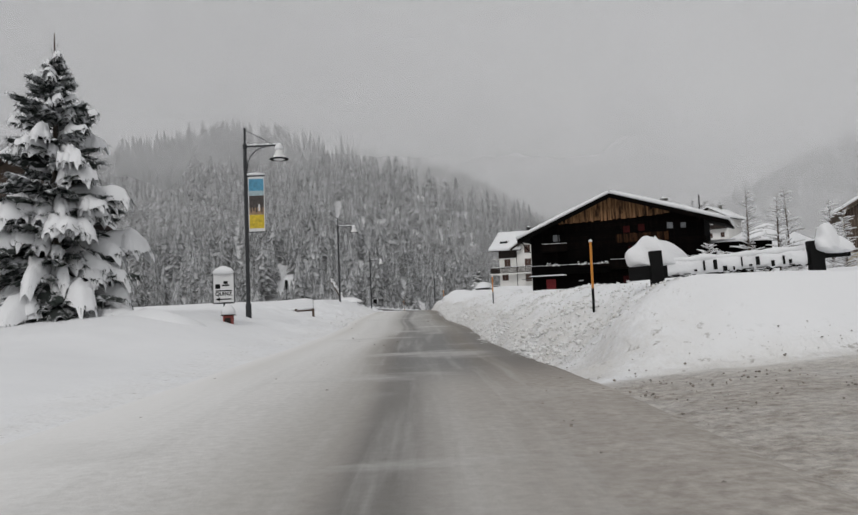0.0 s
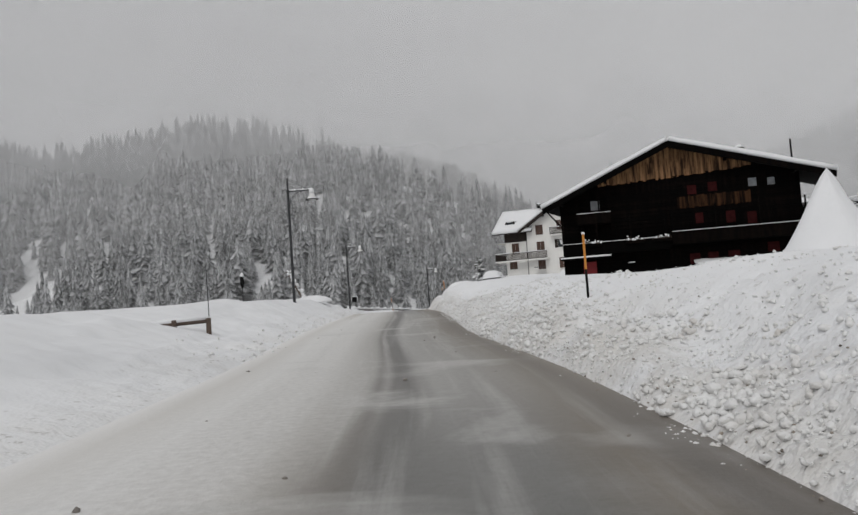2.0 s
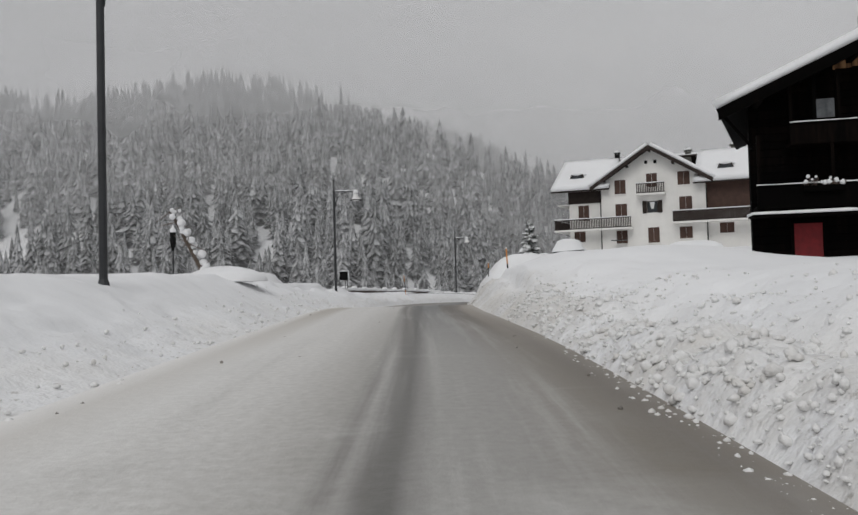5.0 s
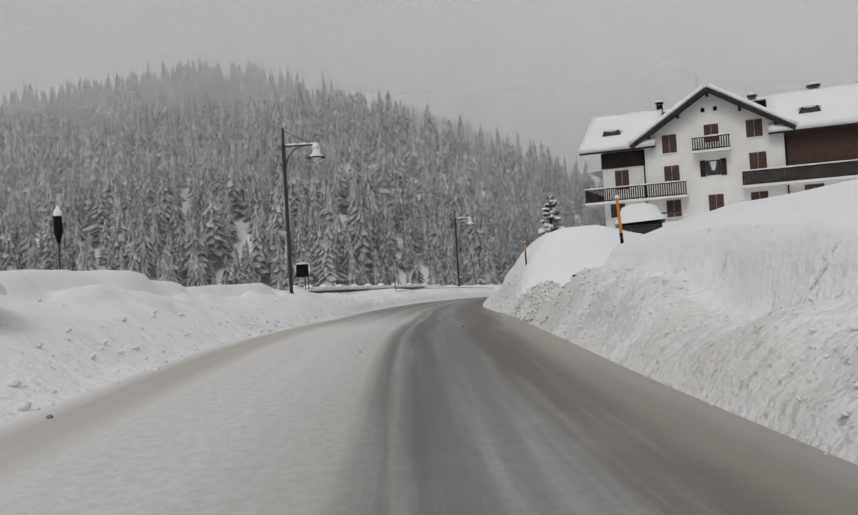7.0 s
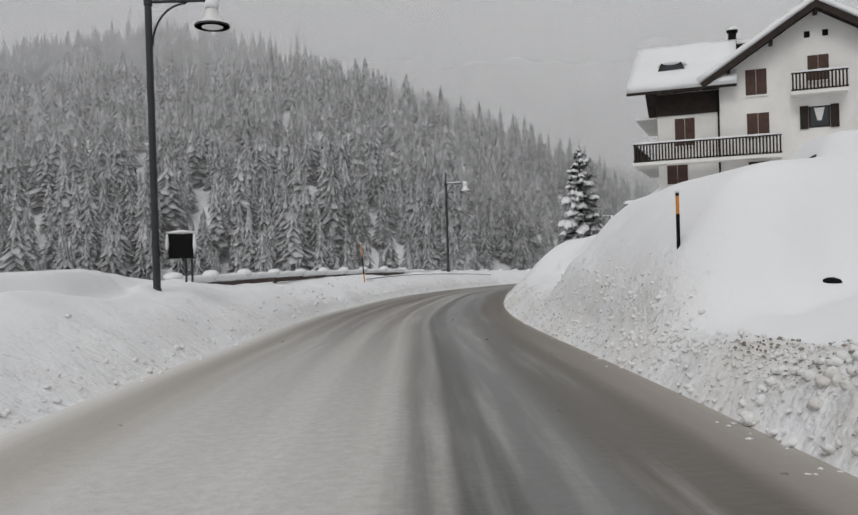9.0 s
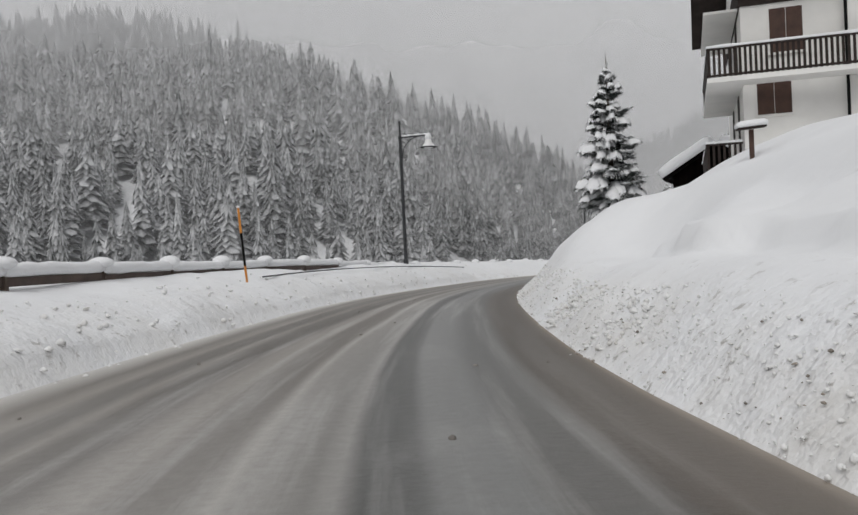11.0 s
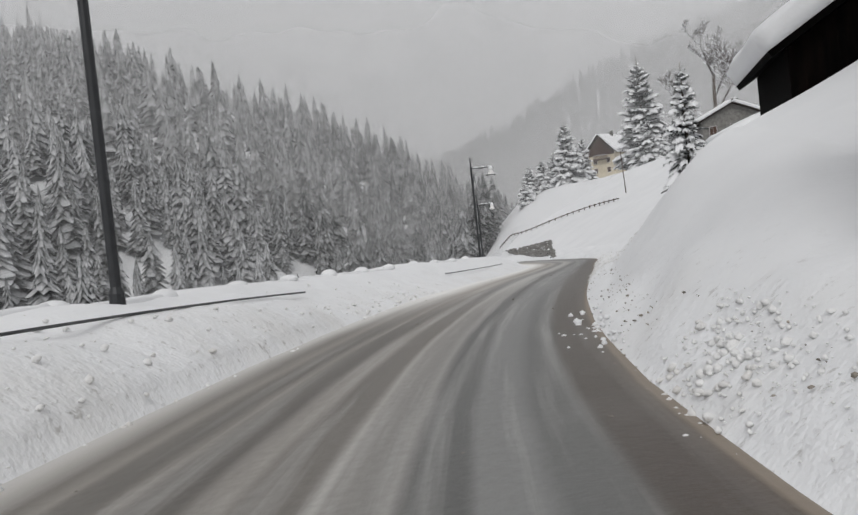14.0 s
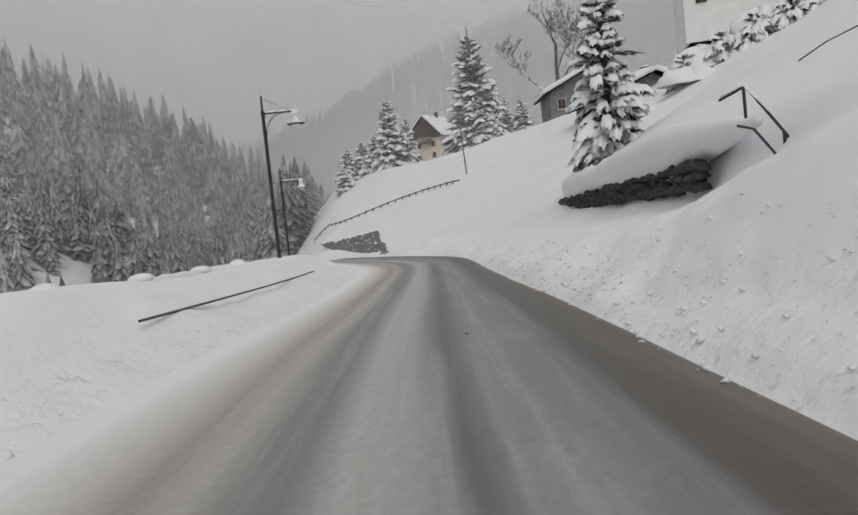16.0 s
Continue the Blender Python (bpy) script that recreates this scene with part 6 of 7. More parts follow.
def railing(parent, x0, x1, y, z0, z1, pitch, mat, axis="x", slat=0.085, snow=True, posts=True):
    """Balcony front: slats between two rails, with snow on the top rail."""
    def bx(a0, b0, c0, a1, b1, c1, bev=0.0):
        return a_box(a0, b0, c0, a1, b1, c1, bev) if axis == "x" else a_box(b0, a0, c0, b1, a1, c1, bev)
    rail = part("railing", bx(x0, y - 0.04, z1 - 0.07, x1, y + 0.04, z1, 0.01), mat, parent)
    part("bottom_rail", bx(x0, y - 0.03, z0 + 0.04, x1, y + 0.03, z0 + 0.11), mat, rail)
    n_ = max(2, int((x1 - x0) / pitch))
    first = None
    for k in range(n_):
        xx = x0 + (k + 0.5) * (x1 - x0) / n_
        if first is None:
            first = part("slat", bx(-slat / 2, y - 0.015, z0 + 0.02, slat / 2, y + 0.015, z1 - 0.072), mat, rail)
            ob = first
        else:
            ob = new("slat", first.data)
            ob.parent = rail
        ob.location = (xx, 0, 0) if axis == "x" else (0, xx, 0)
    if snow:
        pts = [((x0 + (x1 - x0) * k / 12), y, z1 + 0.035) for k in range(13)]
        if axis != "x":
            pts = [(b, a, c) for a, b, c in pts]
        rnd = random.Random(int(x0 * 10))
        part("snow", tube(bmesh.new(), pts, [0.045 + 0.03 * rnd.random() for _ in pts], 6), SNOW, rail, "", True)
    return rail


def roof_plane(parent, p, q, r_, s, thick, mat, name="roof", label="", lumpy=0.0, res=1):
    """A slab over the four corners p q r s (counter-clockwise from above), thick upwards."""
    bm = bmesh.new()
    p, q, r_, s = (Vector(v) for v in (p, q, r_, s))
    up = (q - p).cross(s - p).normalized()
    if up.z < 0:
        up = -up
    n_ = res
    lo, hi = {}, {}
    for i in range(n_ + 1):
        for j in range(n_ + 1):
            a = p.lerp(q, i / n_).lerp(s.lerp(r_, i / n_), j / n_)
            t = thick
            if lumpy:
                t += lumpy * float(vnoise(np.array(a.x * 0.7 + 9), np.array(a.y * 0.7 + a.z), 3))
                if i in (0, n_) or j in (0, n_):
                    t *= 0.72
            lo[i, j], hi[i, j] = bm.verts.new(a), bm.verts.new(a + up * t)
    for i in range(n_):
        for j in range(n_):
            bm.faces.new((hi[i, j], hi[i + 1, j], hi[i + 1, j + 1], hi[i, j + 1]))
            bm.faces.new((lo[i, j], lo[i, j + 1], lo[i + 1, j + 1], lo[i + 1, j]))
    for i in range(n_):
        bm.faces.new((lo[i, 0], lo[i + 1, 0], hi[i + 1, 0], hi[i, 0]))
        bm.faces.new((lo[i + 1, n_], lo[i, n_], hi[i, n_], hi[i + 1, n_]))
        bm.faces.new((lo[0, i + 1], lo[0, i], hi[0, i], hi[0, i + 1]))
        bm.faces.new((lo[n_, i], lo[n_, i + 1], hi[n_, i + 1], hi[n_, i]))
    return part(name, bm, mat, parent, label, smooth=bool(lumpy))


def shift(v, t):
    return [tuple(Vector(c) + Vector(t)) for c in v]


def snowy_roof(parent, corners, thick=0.16, snow=0.42, mat=DARK_WOOD):
    roof = roof_plane(parent, *corners, thick, mat)
    p, q, r_, s = (Vector(c) for c in corners)
    up = (q - p).cross(s - p).normalized()
    up = up if up.z > 0 else -up
    roof_plane(roof, *shift(corners, up * (thick + 0.003)), snow, SNOW, "snow", "thick blanket of snow", 0.12, 10)
    return roof


def chimney(parent, x, y, z0, z1, w=0.5, mat=CONCRETE):
    c = part("chimney", a_box(x - w / 2, y - w / 2, z0, x + w / 2, y + w / 2, z1, 0.02), mat, parent)
    part("cap", a_box(x - w * 0.7, y - w * 0.7, z1 + 0.12, x + w * 0.7, y + w * 0.7, z1 + 0.18), mat, c)
    for s in (-1, 1):
        part("pillar", a_box(x + s * w * 0.36 - 0.05, y - w * 0.3, z1, x + s * w * 0.36 + 0.05, y + w * 0.3, z1 + 0.12), mat, c)
    part("snow", lathe(bmesh.new(), [(w * 0.6, z1 + 0.18), (w * 0.62, z1 + 0.28), (w * 0.3, z1 + 0.4), (0.0, z1 + 0.42)], 10, x, y), SNOW, c, "", True)


def guest_house():
    B = 4.6
    H = thing("guest_house", "white plastered alpine guest house with brown shutters and wooden balconies", "house", Matrix.Translation((17.69, 129.41, 4.38)) @ pose(0, 0, 0, 0, 0, -23.5) @ Matrix.Diagonal((0.955, 0.955, 0.955, 1)))
    z = lambda v: v - B  # noqa: E731
    XL, XR, D = -6.4, 13.2, 10.8
    # walls
    bm = poly_slab(bmesh.new(), [(-3.1, -1.5), (6.6, -1.5), (6.6, z(11.7)), (1.65, z(14.75)), (-3.1, z(11.7))], 0.0, 0.3)
    part("gable_wall", bm, PLASTER, H)
    part("wall", a_box(-3.1, 0.3, -1.5, -2.8, 0.5, z(11.2)), PLASTER, H)
    part("wall", a_box(XL + 0.3, 0.4, -1.5, -3.1, 0.7, z(11.2)), PLASTER, H)
    part("wall", a_box(6.6, 0.4, -1.5, XR, 0.7, z(11.2)), PLASTER, H)
    bm = bmesh.new()
    v = [(0.4, -1.5), (D, -1.5), (D, z(11.2)), (D / 2, z(14.3)), (0.4, z(11.2))]
    for xx, sgn in ((XL, 1), (XL + 0.3, -1)):
        vs_ = [bm.verts.new((xx, y, zz)) for y, zz in v]
        bm.faces.new(vs_ if sgn > 0 else vs_[::-1])
    bm.verts.ensure_lookup_table()
    for k in range(5):
        bm.faces.new((bm.verts[k], bm.verts[(k + 1) % 5], bm.verts[5 + (k + 1) % 5], bm.verts[5 + k]))
    part("end_wall", bm, PLASTER, H)
    part("end_wall", a_box(XR, 0.4, -1.5, XR + 0.3, D, z(11.2)), PLASTER, H)
    part("back_wall", a_box(XL + 0.3, D - 0.3, -1.5, XR, D, z(11.2)), PLASTER, H)
    # dark boarding
    part("dark_boarding", a_box(XL - 0.06, 0.32, z(9.95), -3.12, 0.397, z(11.15)), DARK_WOOD, H, "dark timber boarding")
    part("dark_boarding", a_box(XL - 0.06, 0.40, z(9.95), XL - 0.003, D, z(11.15)), DARK_WOOD, H, "dark timber boarding")
    part("brown_boarding", a_box(6.62, 0.30, z(8.6), XR, 0.397, z(11.2)), BROWN_WOOD, H, "brown timber boarding")
    # roofs
    ze, zt = z(11.05), z(14.55)
    yb, ym = -0.75, D / 2
    snowy_roof(H, [(-7.9, yb, ze), (-2.2, yb, ze), (-2.2, ym, zt), (-7.9, ym, zt)])
    snowy_roof(H, [(5.6, yb, ze), (14.6, yb, ze), (14.6, ym, zt), (5.6, ym, zt)])
    snowy_roof(H, [(-7.9, D + 0.75, ze), (14.6, D + 0.75, ze), (14.6, ym, zt), (-7.9, ym, zt)])
    snowy_roof(H, [(-3.95, -1.0, z(11.2)), (-3.95, 4.9, z(11.2)), (1.65, 4.9, z(14.82)), (1.65, -1.0, z(14.82))])
    snowy_roof(H, [(7.35, -1.0, z(11.3)), (7.35, 4.9, z(11.3)), (1.65, 4.9, z(14.82)), (1.65, -1.0, z(14.82))])
    # barge boards and beam ends
    for xa, za in ((-3.95, 11.2), (7.35, 11.3)):
        bm = bmesh.new()
        o = [(xa, z(za) + 0.17), (1.65, z(14.82) + 0.17), (1.65, z(14.82) - 0.20), (xa, z(za) - 0.20)]
        poly_slab(bm, o, -1.08, -1.003)
        part("barge_board", bm, DARK_WOOD, H)
    for xa, za in ((-2.6, 11.75), (-0.5, 13.1), (3.8, 13.1), (6.1, 11.75), (1.65, 14.45)):
        part("beam_end", a_box(xa - 0.09, -0.95, z(za), xa + 0.09, -0.003, z(za) + 0.2), DARK_WOOD, H)
    # windows with closed shutters
    for x, zz, w, h, y in ((-1.2, 6.45, 1.05, 1.25, 0), (1.8, 6.5, 1.05, 1.45, 0), (4.75, 6.6, 1.15, 1.1, 0), (8.35, 6.9, 1.25, 0.95, 0.4), (-5.4, 6.75, 1.1, 1.2, 0.4), (-4.95, 9.0, 1.05, 1.5, 0.4), (-1.2, 9.05, 1.1, 1.2, 0),
                           (4.8, 9.3, 1.15, 1.4, 0), (-1.25, 11.3, 1.05, 1.35, 0), (4.68, 11.75, 1.1, 1.25, 0), (1.75, 11.75, 1.0, 1.3, 0)):
        window(H, x, z(zz), w, h, y)
    # the arched middle window with open leaves and a pale curtain
    win = part("window", a_box(1.25, -0.03, z(8.65), 2.25, 0.02, z(9.75), 0.01), DARK_WOOD, H)
    part("pane", a_box(1.33, -0.045, z(8.72), 2.17, -0.031, z(9.68)), GLASS, win)
    bm = poly_slab(bmesh.new(), [(1.50, z(9.66)), (2.0, z(9.66)), (1.85, z(9.0)), (1.65, z(9.0))], -0.052, -0.046)
    part("curtain", bm, SIGN_WHITE, win, "pale gathered curtain")
    for s in (-1, 1):
        part("shutter", a_box(1.75 + s * 0.52, -0.08, z(8.6), 1.75 + s * 0.92, -0.035, z(9.8), 0.01), DARK_WOOD, win, "open dark shutter")
    # black panels on the wall stand in for two unlit attic openings
    for x in (1.26, 2.12):
        part("attic_opening", a_box(x - 0.14, -0.012, z(13.35), x + 0.14, 0.05, z(13.68)), BLACK, H)
    # balconies
    def balcony(x0, x1, zf, zr_, depth, y0=0.0, pitch=0.16, boards=False):
        b = part("balcony", a_box(x0, y0 - depth, z(zf) - 0.16, x1, y0 - 0.003, z(zf)), PLASTER, H)
        railing(b, x0, x1, y0 - depth + 0.05, z(zf), z(zr_), 0.13 if boards else pitch, DARK_WOOD, slat=0.124 if boards else 0.085)
        return b
    b = balcony(-7.6, -0.1, 7.32, 8.32, 1.1)
    railing(b, -1.0, 7.5, -7.55, z(7.32), z(8.32), 0.13, DARK_WOOD, "y", 0.124)
    part("balcony_slab", a_box(-7.6, 0.0, z(7.16), XL - 0.003, 7.5, z(7.32)), PLASTER, b)
    balcony(0.4, 3.05, 10.45, 11.4, 1.0)
    balcony(3.7, 13.0, 7.6, 8.6, 1.1, boards=True)
    b = part("balcony", a_box(-7.7, 0.6, z(4.15), XL - 0.003, 9.0, z(4.3)), PLASTER, H)
    railing(b, 0.6, 9.0, -7.65, z(4.3), z(5.3), 0.13, DARK_WOOD, "y", 0.124)
    railing(b, -7.7, XL - 0.05, 0.62, z(4.3), z(5.3), 0.16, DARK_WOOD)
    part("balcony", a_box(-7.6, 0.5, z(9.85), XL - 0.07, 7.5, z(9.94)), PLASTER, H)
    for y, zz in ((2.6, 6.3), (6.2, 6.3), (2.6, 8.9), (6.2, 8.9)):
        window(H, y, z(zz), 1.0, 1.7, XL, DARK_WOOD, PLASTER, "y")
    # dormer windows
    for x in (-5.6, 8.4):
        yy, zz = 1.0, z(12.0)
        dm = part("dormer", poly_slab(bmesh.new(), [(x - 0.95, zz), (x + 0.95, zz), (x + 0.55, zz + 0.95), (x - 0.55, zz + 0.95)], yy - 0.35, yy + 2.0), DARK_WOOD, H, "dark trapezoid dormer")
        part("pane", poly_slab(bmesh.new(), [(x - 0.78, zz + 0.15), (x + 0.78, zz + 0.15), (x + 0.48, zz + 0.80), (x - 0.48, zz + 0.80)], yy - 0.37, yy - 0.352), GLASS, dm)
        bm = bmesh.new()
        bmesh.ops.create_icosphere(bm, subdivisions=3, radius=1.0, matrix=Matrix.Translation((x, yy + 0.8, zz + 0.95)) @ Matrix.Diagonal((0.85, 1.4, 0.22, 1)))
        part("snow", bm, SNOW, dm, "", True)
    chimney(H, -2.4, ym, z(14.3), z(15.3), 0.45, BLACK)
    chimney(H, 4.6, ym + 0.4, z(14.0), z(15.0), 0.55)
    chimney(H, 9.0, ym + 0.6, z(14.0), z(15.2), 0.7)
    for x in (-3.17, 6.68):
        part("downpipe", tube(bmesh.new(), [(x, -0.06, -1.0), (x, -0.06, z(11.0))], 0.05, 6), BLACK, H)
    part("aerial", tube(bmesh.new(), [(1.0, -0.4, z(14.6)), (1.0, -0.4, z(15.9)), (1.25, -0.4, z(16.0))], 0.02, 5), GREY_METAL, H)
    part("awning", a_box(-2.0, -1.5, z(6.05), -0.6, -0.5, z(6.12)), METAL_DARK, H)
    return H


guest_house()


def barn():
    B = 2.9
    H = thing("timber_farmhouse", "large timber farmhouse, near black from soot and shade in its colour, with weathered gable boards under a snowy roof", "house", Matrix.Translation((12.2, 86.23, B - 0.15)) @ pose(0, 0, 0, 0, 0, -13) @ Matrix.Diagonal((0.94, 0.94, 1, 1)))
    z = lambda v: v - B  # noqa: E731
    X0, X1, D = -0.85, 18.0, 7.5
    apex, za = 8.11, z(12.72)
    eL, eR = (-2.2, z(8.46)), (20.3, z(9.25))
    kl, kr = (za - eL[1]) / (apex - eL[0]), (za - eR[1]) / (eR[0] - apex)
    roof_at = lambda x: za - (apex - x) * kl if x < apex else za - (x - apex) * kr  # noqa: E731
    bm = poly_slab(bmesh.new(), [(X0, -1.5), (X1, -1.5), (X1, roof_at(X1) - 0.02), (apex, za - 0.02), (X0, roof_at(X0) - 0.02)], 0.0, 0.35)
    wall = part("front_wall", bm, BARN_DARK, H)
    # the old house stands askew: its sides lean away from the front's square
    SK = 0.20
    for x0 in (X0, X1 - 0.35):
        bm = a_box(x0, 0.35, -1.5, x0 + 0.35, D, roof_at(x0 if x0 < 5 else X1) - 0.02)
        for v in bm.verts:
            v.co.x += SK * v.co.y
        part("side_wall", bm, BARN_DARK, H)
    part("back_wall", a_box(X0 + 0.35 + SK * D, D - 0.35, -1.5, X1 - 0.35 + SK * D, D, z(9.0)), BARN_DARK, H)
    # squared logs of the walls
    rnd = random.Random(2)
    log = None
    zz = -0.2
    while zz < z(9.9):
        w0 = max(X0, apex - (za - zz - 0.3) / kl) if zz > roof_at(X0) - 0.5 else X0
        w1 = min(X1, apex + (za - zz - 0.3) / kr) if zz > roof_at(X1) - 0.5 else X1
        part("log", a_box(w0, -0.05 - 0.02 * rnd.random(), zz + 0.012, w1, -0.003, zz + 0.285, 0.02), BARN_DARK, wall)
        zz += 0.30
    # weathered boards of the gable, and a second patch below
    x = 1.6
    while x < 14.5:
        w = rnd.uniform(0.17, 0.25)
        lo = z(10.05) + (x - 1.6) * 0.045 + rnd.uniform(-0.10, 0.06)
        hi = roof_at(x + (w if x > apex else 0)) - 0.05
        if hi > lo + 0.2:
            part("board", a_box(x, -0.11 - 0.015 * rnd.random(), lo, x + w - 0.012, -0.072, hi), BARN_BOARD, wall)
        x += w
    x = 8.6
    while x < 14.2:
        w = rnd.uniform(0.17, 0.25)
        part("board", a_box(x, -0.10 - 0.015 * rnd.random(), z(7.85) + rnd.uniform(-0.06, 0.06), x + w - 0.012, -0.072, z(8.75) + rnd.uniform(-0.05, 0.05)), BARN_DIM, wall)
        x += w
    # roof
    sk = SK * (D + 2.6)
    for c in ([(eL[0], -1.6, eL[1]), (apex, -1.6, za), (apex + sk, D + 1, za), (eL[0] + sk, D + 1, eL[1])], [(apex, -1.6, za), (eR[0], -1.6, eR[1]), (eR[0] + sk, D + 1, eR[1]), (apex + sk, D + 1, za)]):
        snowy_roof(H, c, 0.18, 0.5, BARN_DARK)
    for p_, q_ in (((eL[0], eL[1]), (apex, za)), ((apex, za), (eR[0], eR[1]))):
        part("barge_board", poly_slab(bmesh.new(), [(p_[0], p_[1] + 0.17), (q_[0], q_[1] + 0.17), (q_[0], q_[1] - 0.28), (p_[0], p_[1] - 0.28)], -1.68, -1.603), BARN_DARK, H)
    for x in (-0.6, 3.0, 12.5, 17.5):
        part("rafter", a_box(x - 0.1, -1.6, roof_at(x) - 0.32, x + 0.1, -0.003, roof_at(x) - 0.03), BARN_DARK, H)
    part("bracket", tube(bmesh.new(), [(-1.9, -0.8, roof_at(-1.9) - 0.1), (-0.85, -0.8, z(7.2))], 0.07, 6), BARN_DARK, H)
    # small windows
    for x, zz, s in ((2.05, 8.66, 0.72), (14.45, 9.35, 0.62), (15.85, 9.3, 0.55)):
        wdw = part("window", a_box(x - s / 2 - 0.06, -0.10, z(zz) - s / 2 - 0.06, x + s / 2 + 0.06, -0.073, z(zz) + s / 2 + 0.06), BARN_DARK, H)
        part("pane", a_box(x - s / 2, -0.112, z(zz) - s / 2, x + s / 2, -0.101, z(zz) + s / 2), PANE_SKY, wdw)
    for x, zz in ((6.7, 11.1), (9.2, 11.25)):
        part("loft_shutter", a_box(x - 0.26, -0.16, z(zz) - 0.42, x + 0.26, -0.128, z(zz) + 0.42, 0.01), BARN_BOARD, H, "pale loft shutter")
    # red door and shutters
    door = part("door", a_box(0.72, -0.12, -0.4, 1.78, -0.073, z(4.32), 0.01), RED_PAINT, H, "red-painted plank door")
    part("door_frame", a_box(0.60, -0.13, -0.4, 0.715, -0.073, z(4.42)), BARN_DARK, door)
    part("door_frame", a_box(1.785, -0.13, -0.4, 1.90, -0.073, z(4.42)), BARN_DARK, door)
    for x, zz, w, h in ((9.6, 3.95, 0.8, 0.8), (11.0, 3.95, 0.8, 0.8), (12.6, 3.95, 0.9, 0.8), (15.6, 4.4, 0.9, 0.7), (10.2, 7.0, 0.6, 0.8), (12.6, 6.9, 0.7, 0.9), (14.2, 6.7, 0.7, 0.9), (9.8, 9.2, 0.7, 0.7), (11.4, 9.3, 0.7, 0.7)):
        part("shutter", a_box(x - w / 2, -0.115, z(zz) - h / 2, x + w / 2, -0.073, z(zz) + h / 2, 0.01), OXBLOOD, H, "dark red shutter")
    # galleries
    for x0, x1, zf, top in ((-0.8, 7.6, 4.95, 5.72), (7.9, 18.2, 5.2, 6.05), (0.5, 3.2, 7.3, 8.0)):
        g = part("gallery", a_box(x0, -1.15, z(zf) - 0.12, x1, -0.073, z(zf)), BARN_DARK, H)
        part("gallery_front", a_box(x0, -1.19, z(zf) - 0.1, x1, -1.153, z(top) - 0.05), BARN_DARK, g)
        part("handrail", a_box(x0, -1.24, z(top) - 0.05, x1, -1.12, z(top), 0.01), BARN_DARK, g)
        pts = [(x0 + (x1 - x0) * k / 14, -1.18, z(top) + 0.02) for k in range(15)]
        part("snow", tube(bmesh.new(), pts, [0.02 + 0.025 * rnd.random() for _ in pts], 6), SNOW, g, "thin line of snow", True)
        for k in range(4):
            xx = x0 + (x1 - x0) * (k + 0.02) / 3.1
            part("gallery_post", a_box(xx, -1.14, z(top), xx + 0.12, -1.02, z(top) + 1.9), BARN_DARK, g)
    # withered flower boxes under snow
    for x in (1.6, 5.0, 7.1):
        fb = part("flower_box", a_box(x - 0.7, -1.42, z(5.42), x + 0.7, -1.245, z(5.62), 0.02), BARN_DARK, H)
        bm, bm2 = bmesh.new(), bmesh.new()
        for k in range(22):
            px_, pz = x + rnd.uniform(-0.75, 0.75), z(5.66) + abs(rnd.gauss(0, 0.14))
            tube(bm, [(px_, -1.33, z(5.6)), (px_ + rnd.gauss(0, 0.12), -1.36, pz), (px_ + rnd.gauss(0, 0.2), -1.40, pz - 0.1)], [0.012, 0.01, 0.004], 4)
            if k % 2:
                bmesh.ops.create_icosphere(bm2, subdivisions=1, radius=rnd.uniform(0.05, 0.12), matrix=Matrix.Translation((px_, -1.35, pz + 0.03)))
        part("withered_stems", bm, TWIG, fb)
        tagged(part("snow", bm2, SNOW, fb, "", True), kind="stuff")
    # canopy over the door
    cn = part("canopy", a_box(-1.0, -1.35, z(4.55), 2.95, -0.073, z(4.63)), BARN_DARK, H)
    roof_plane(cn, (-1.05, -1.4, z(4.633)), (3.0, -1.4, z(4.633)), (3.0, -0.08, z(4.633)), (-1.05, -0.08, z(4.633)), 0.13, SNOW, "snow", "", 0.05, 8)
    # chimney, poles
    chimney(H, 14.2, 3.0, z(10.5), z(12.3), 0.6, CONCRETE)
    part("pole", tube(bmesh.new(), [(17.7, 0.5, z(9.5)), (17.7, 0.5, z(12.4))], 0.07, 6), BLACK, H)
    part("aerial", tube(bmesh.new(), [(3.6, 0.5, z(10.8)), (3.6, 0.5, z(12.2))], 0.03, 5), BLACK, H)
    return H


# the mirrored sky is put into the panes' grey base colour
PANE_SKY = plain("sky_grey_pane", (0.16, 0.17, 0.18), 0.12, var=0.3, scale=4, bmp=0.02)
OXBLOOD = plain("oxblood_paint", (0.030, 0.006, 0.006), 0.8, var=0.4)
OXBLOOD.node_tree.nodes["Principled BSDF"].inputs["Specular IOR Level"].default_value = 0.05
barn()


def log_pile():
    s = thing("log_pile", "stack of split firewood under a crust of snow beside the farmhouse", "firewood", Matrix.Translation((16.3, 85.6, 3.05)) @ pose(0, 0, 0, 0, 0, -9))
    rnd = random.Random(3)
    first = None
    for row in range(4):
        for k in range(19):
            if first is None:
                first = part("log", tube(bmesh.new(), [(0, -0.25, 0), (0, 0.25, 0)], 0.1, 7), RAIL_BROWN, s)
                ob = first
            else:
                ob = new("log", first.data)
                ob.parent = s
            ob.location = (0.11 + k * 0.215 + 0.1 * (row % 2), rnd.uniform(-0.05, 0.05), 0.1 + row * 0.19)
            ob.rotation_euler = (0, rnd.uniform(0, 6), 0)
    roof_plane(s, (-0.1, -0.4, 0.80), (4.4, -0.4, 0.80), (4.4, 0.4, 0.80), (-0.1, 0.4, 0.80), 0.14, SNOW, "snow", "crust of snow", 0.08, 10)


log_pile()


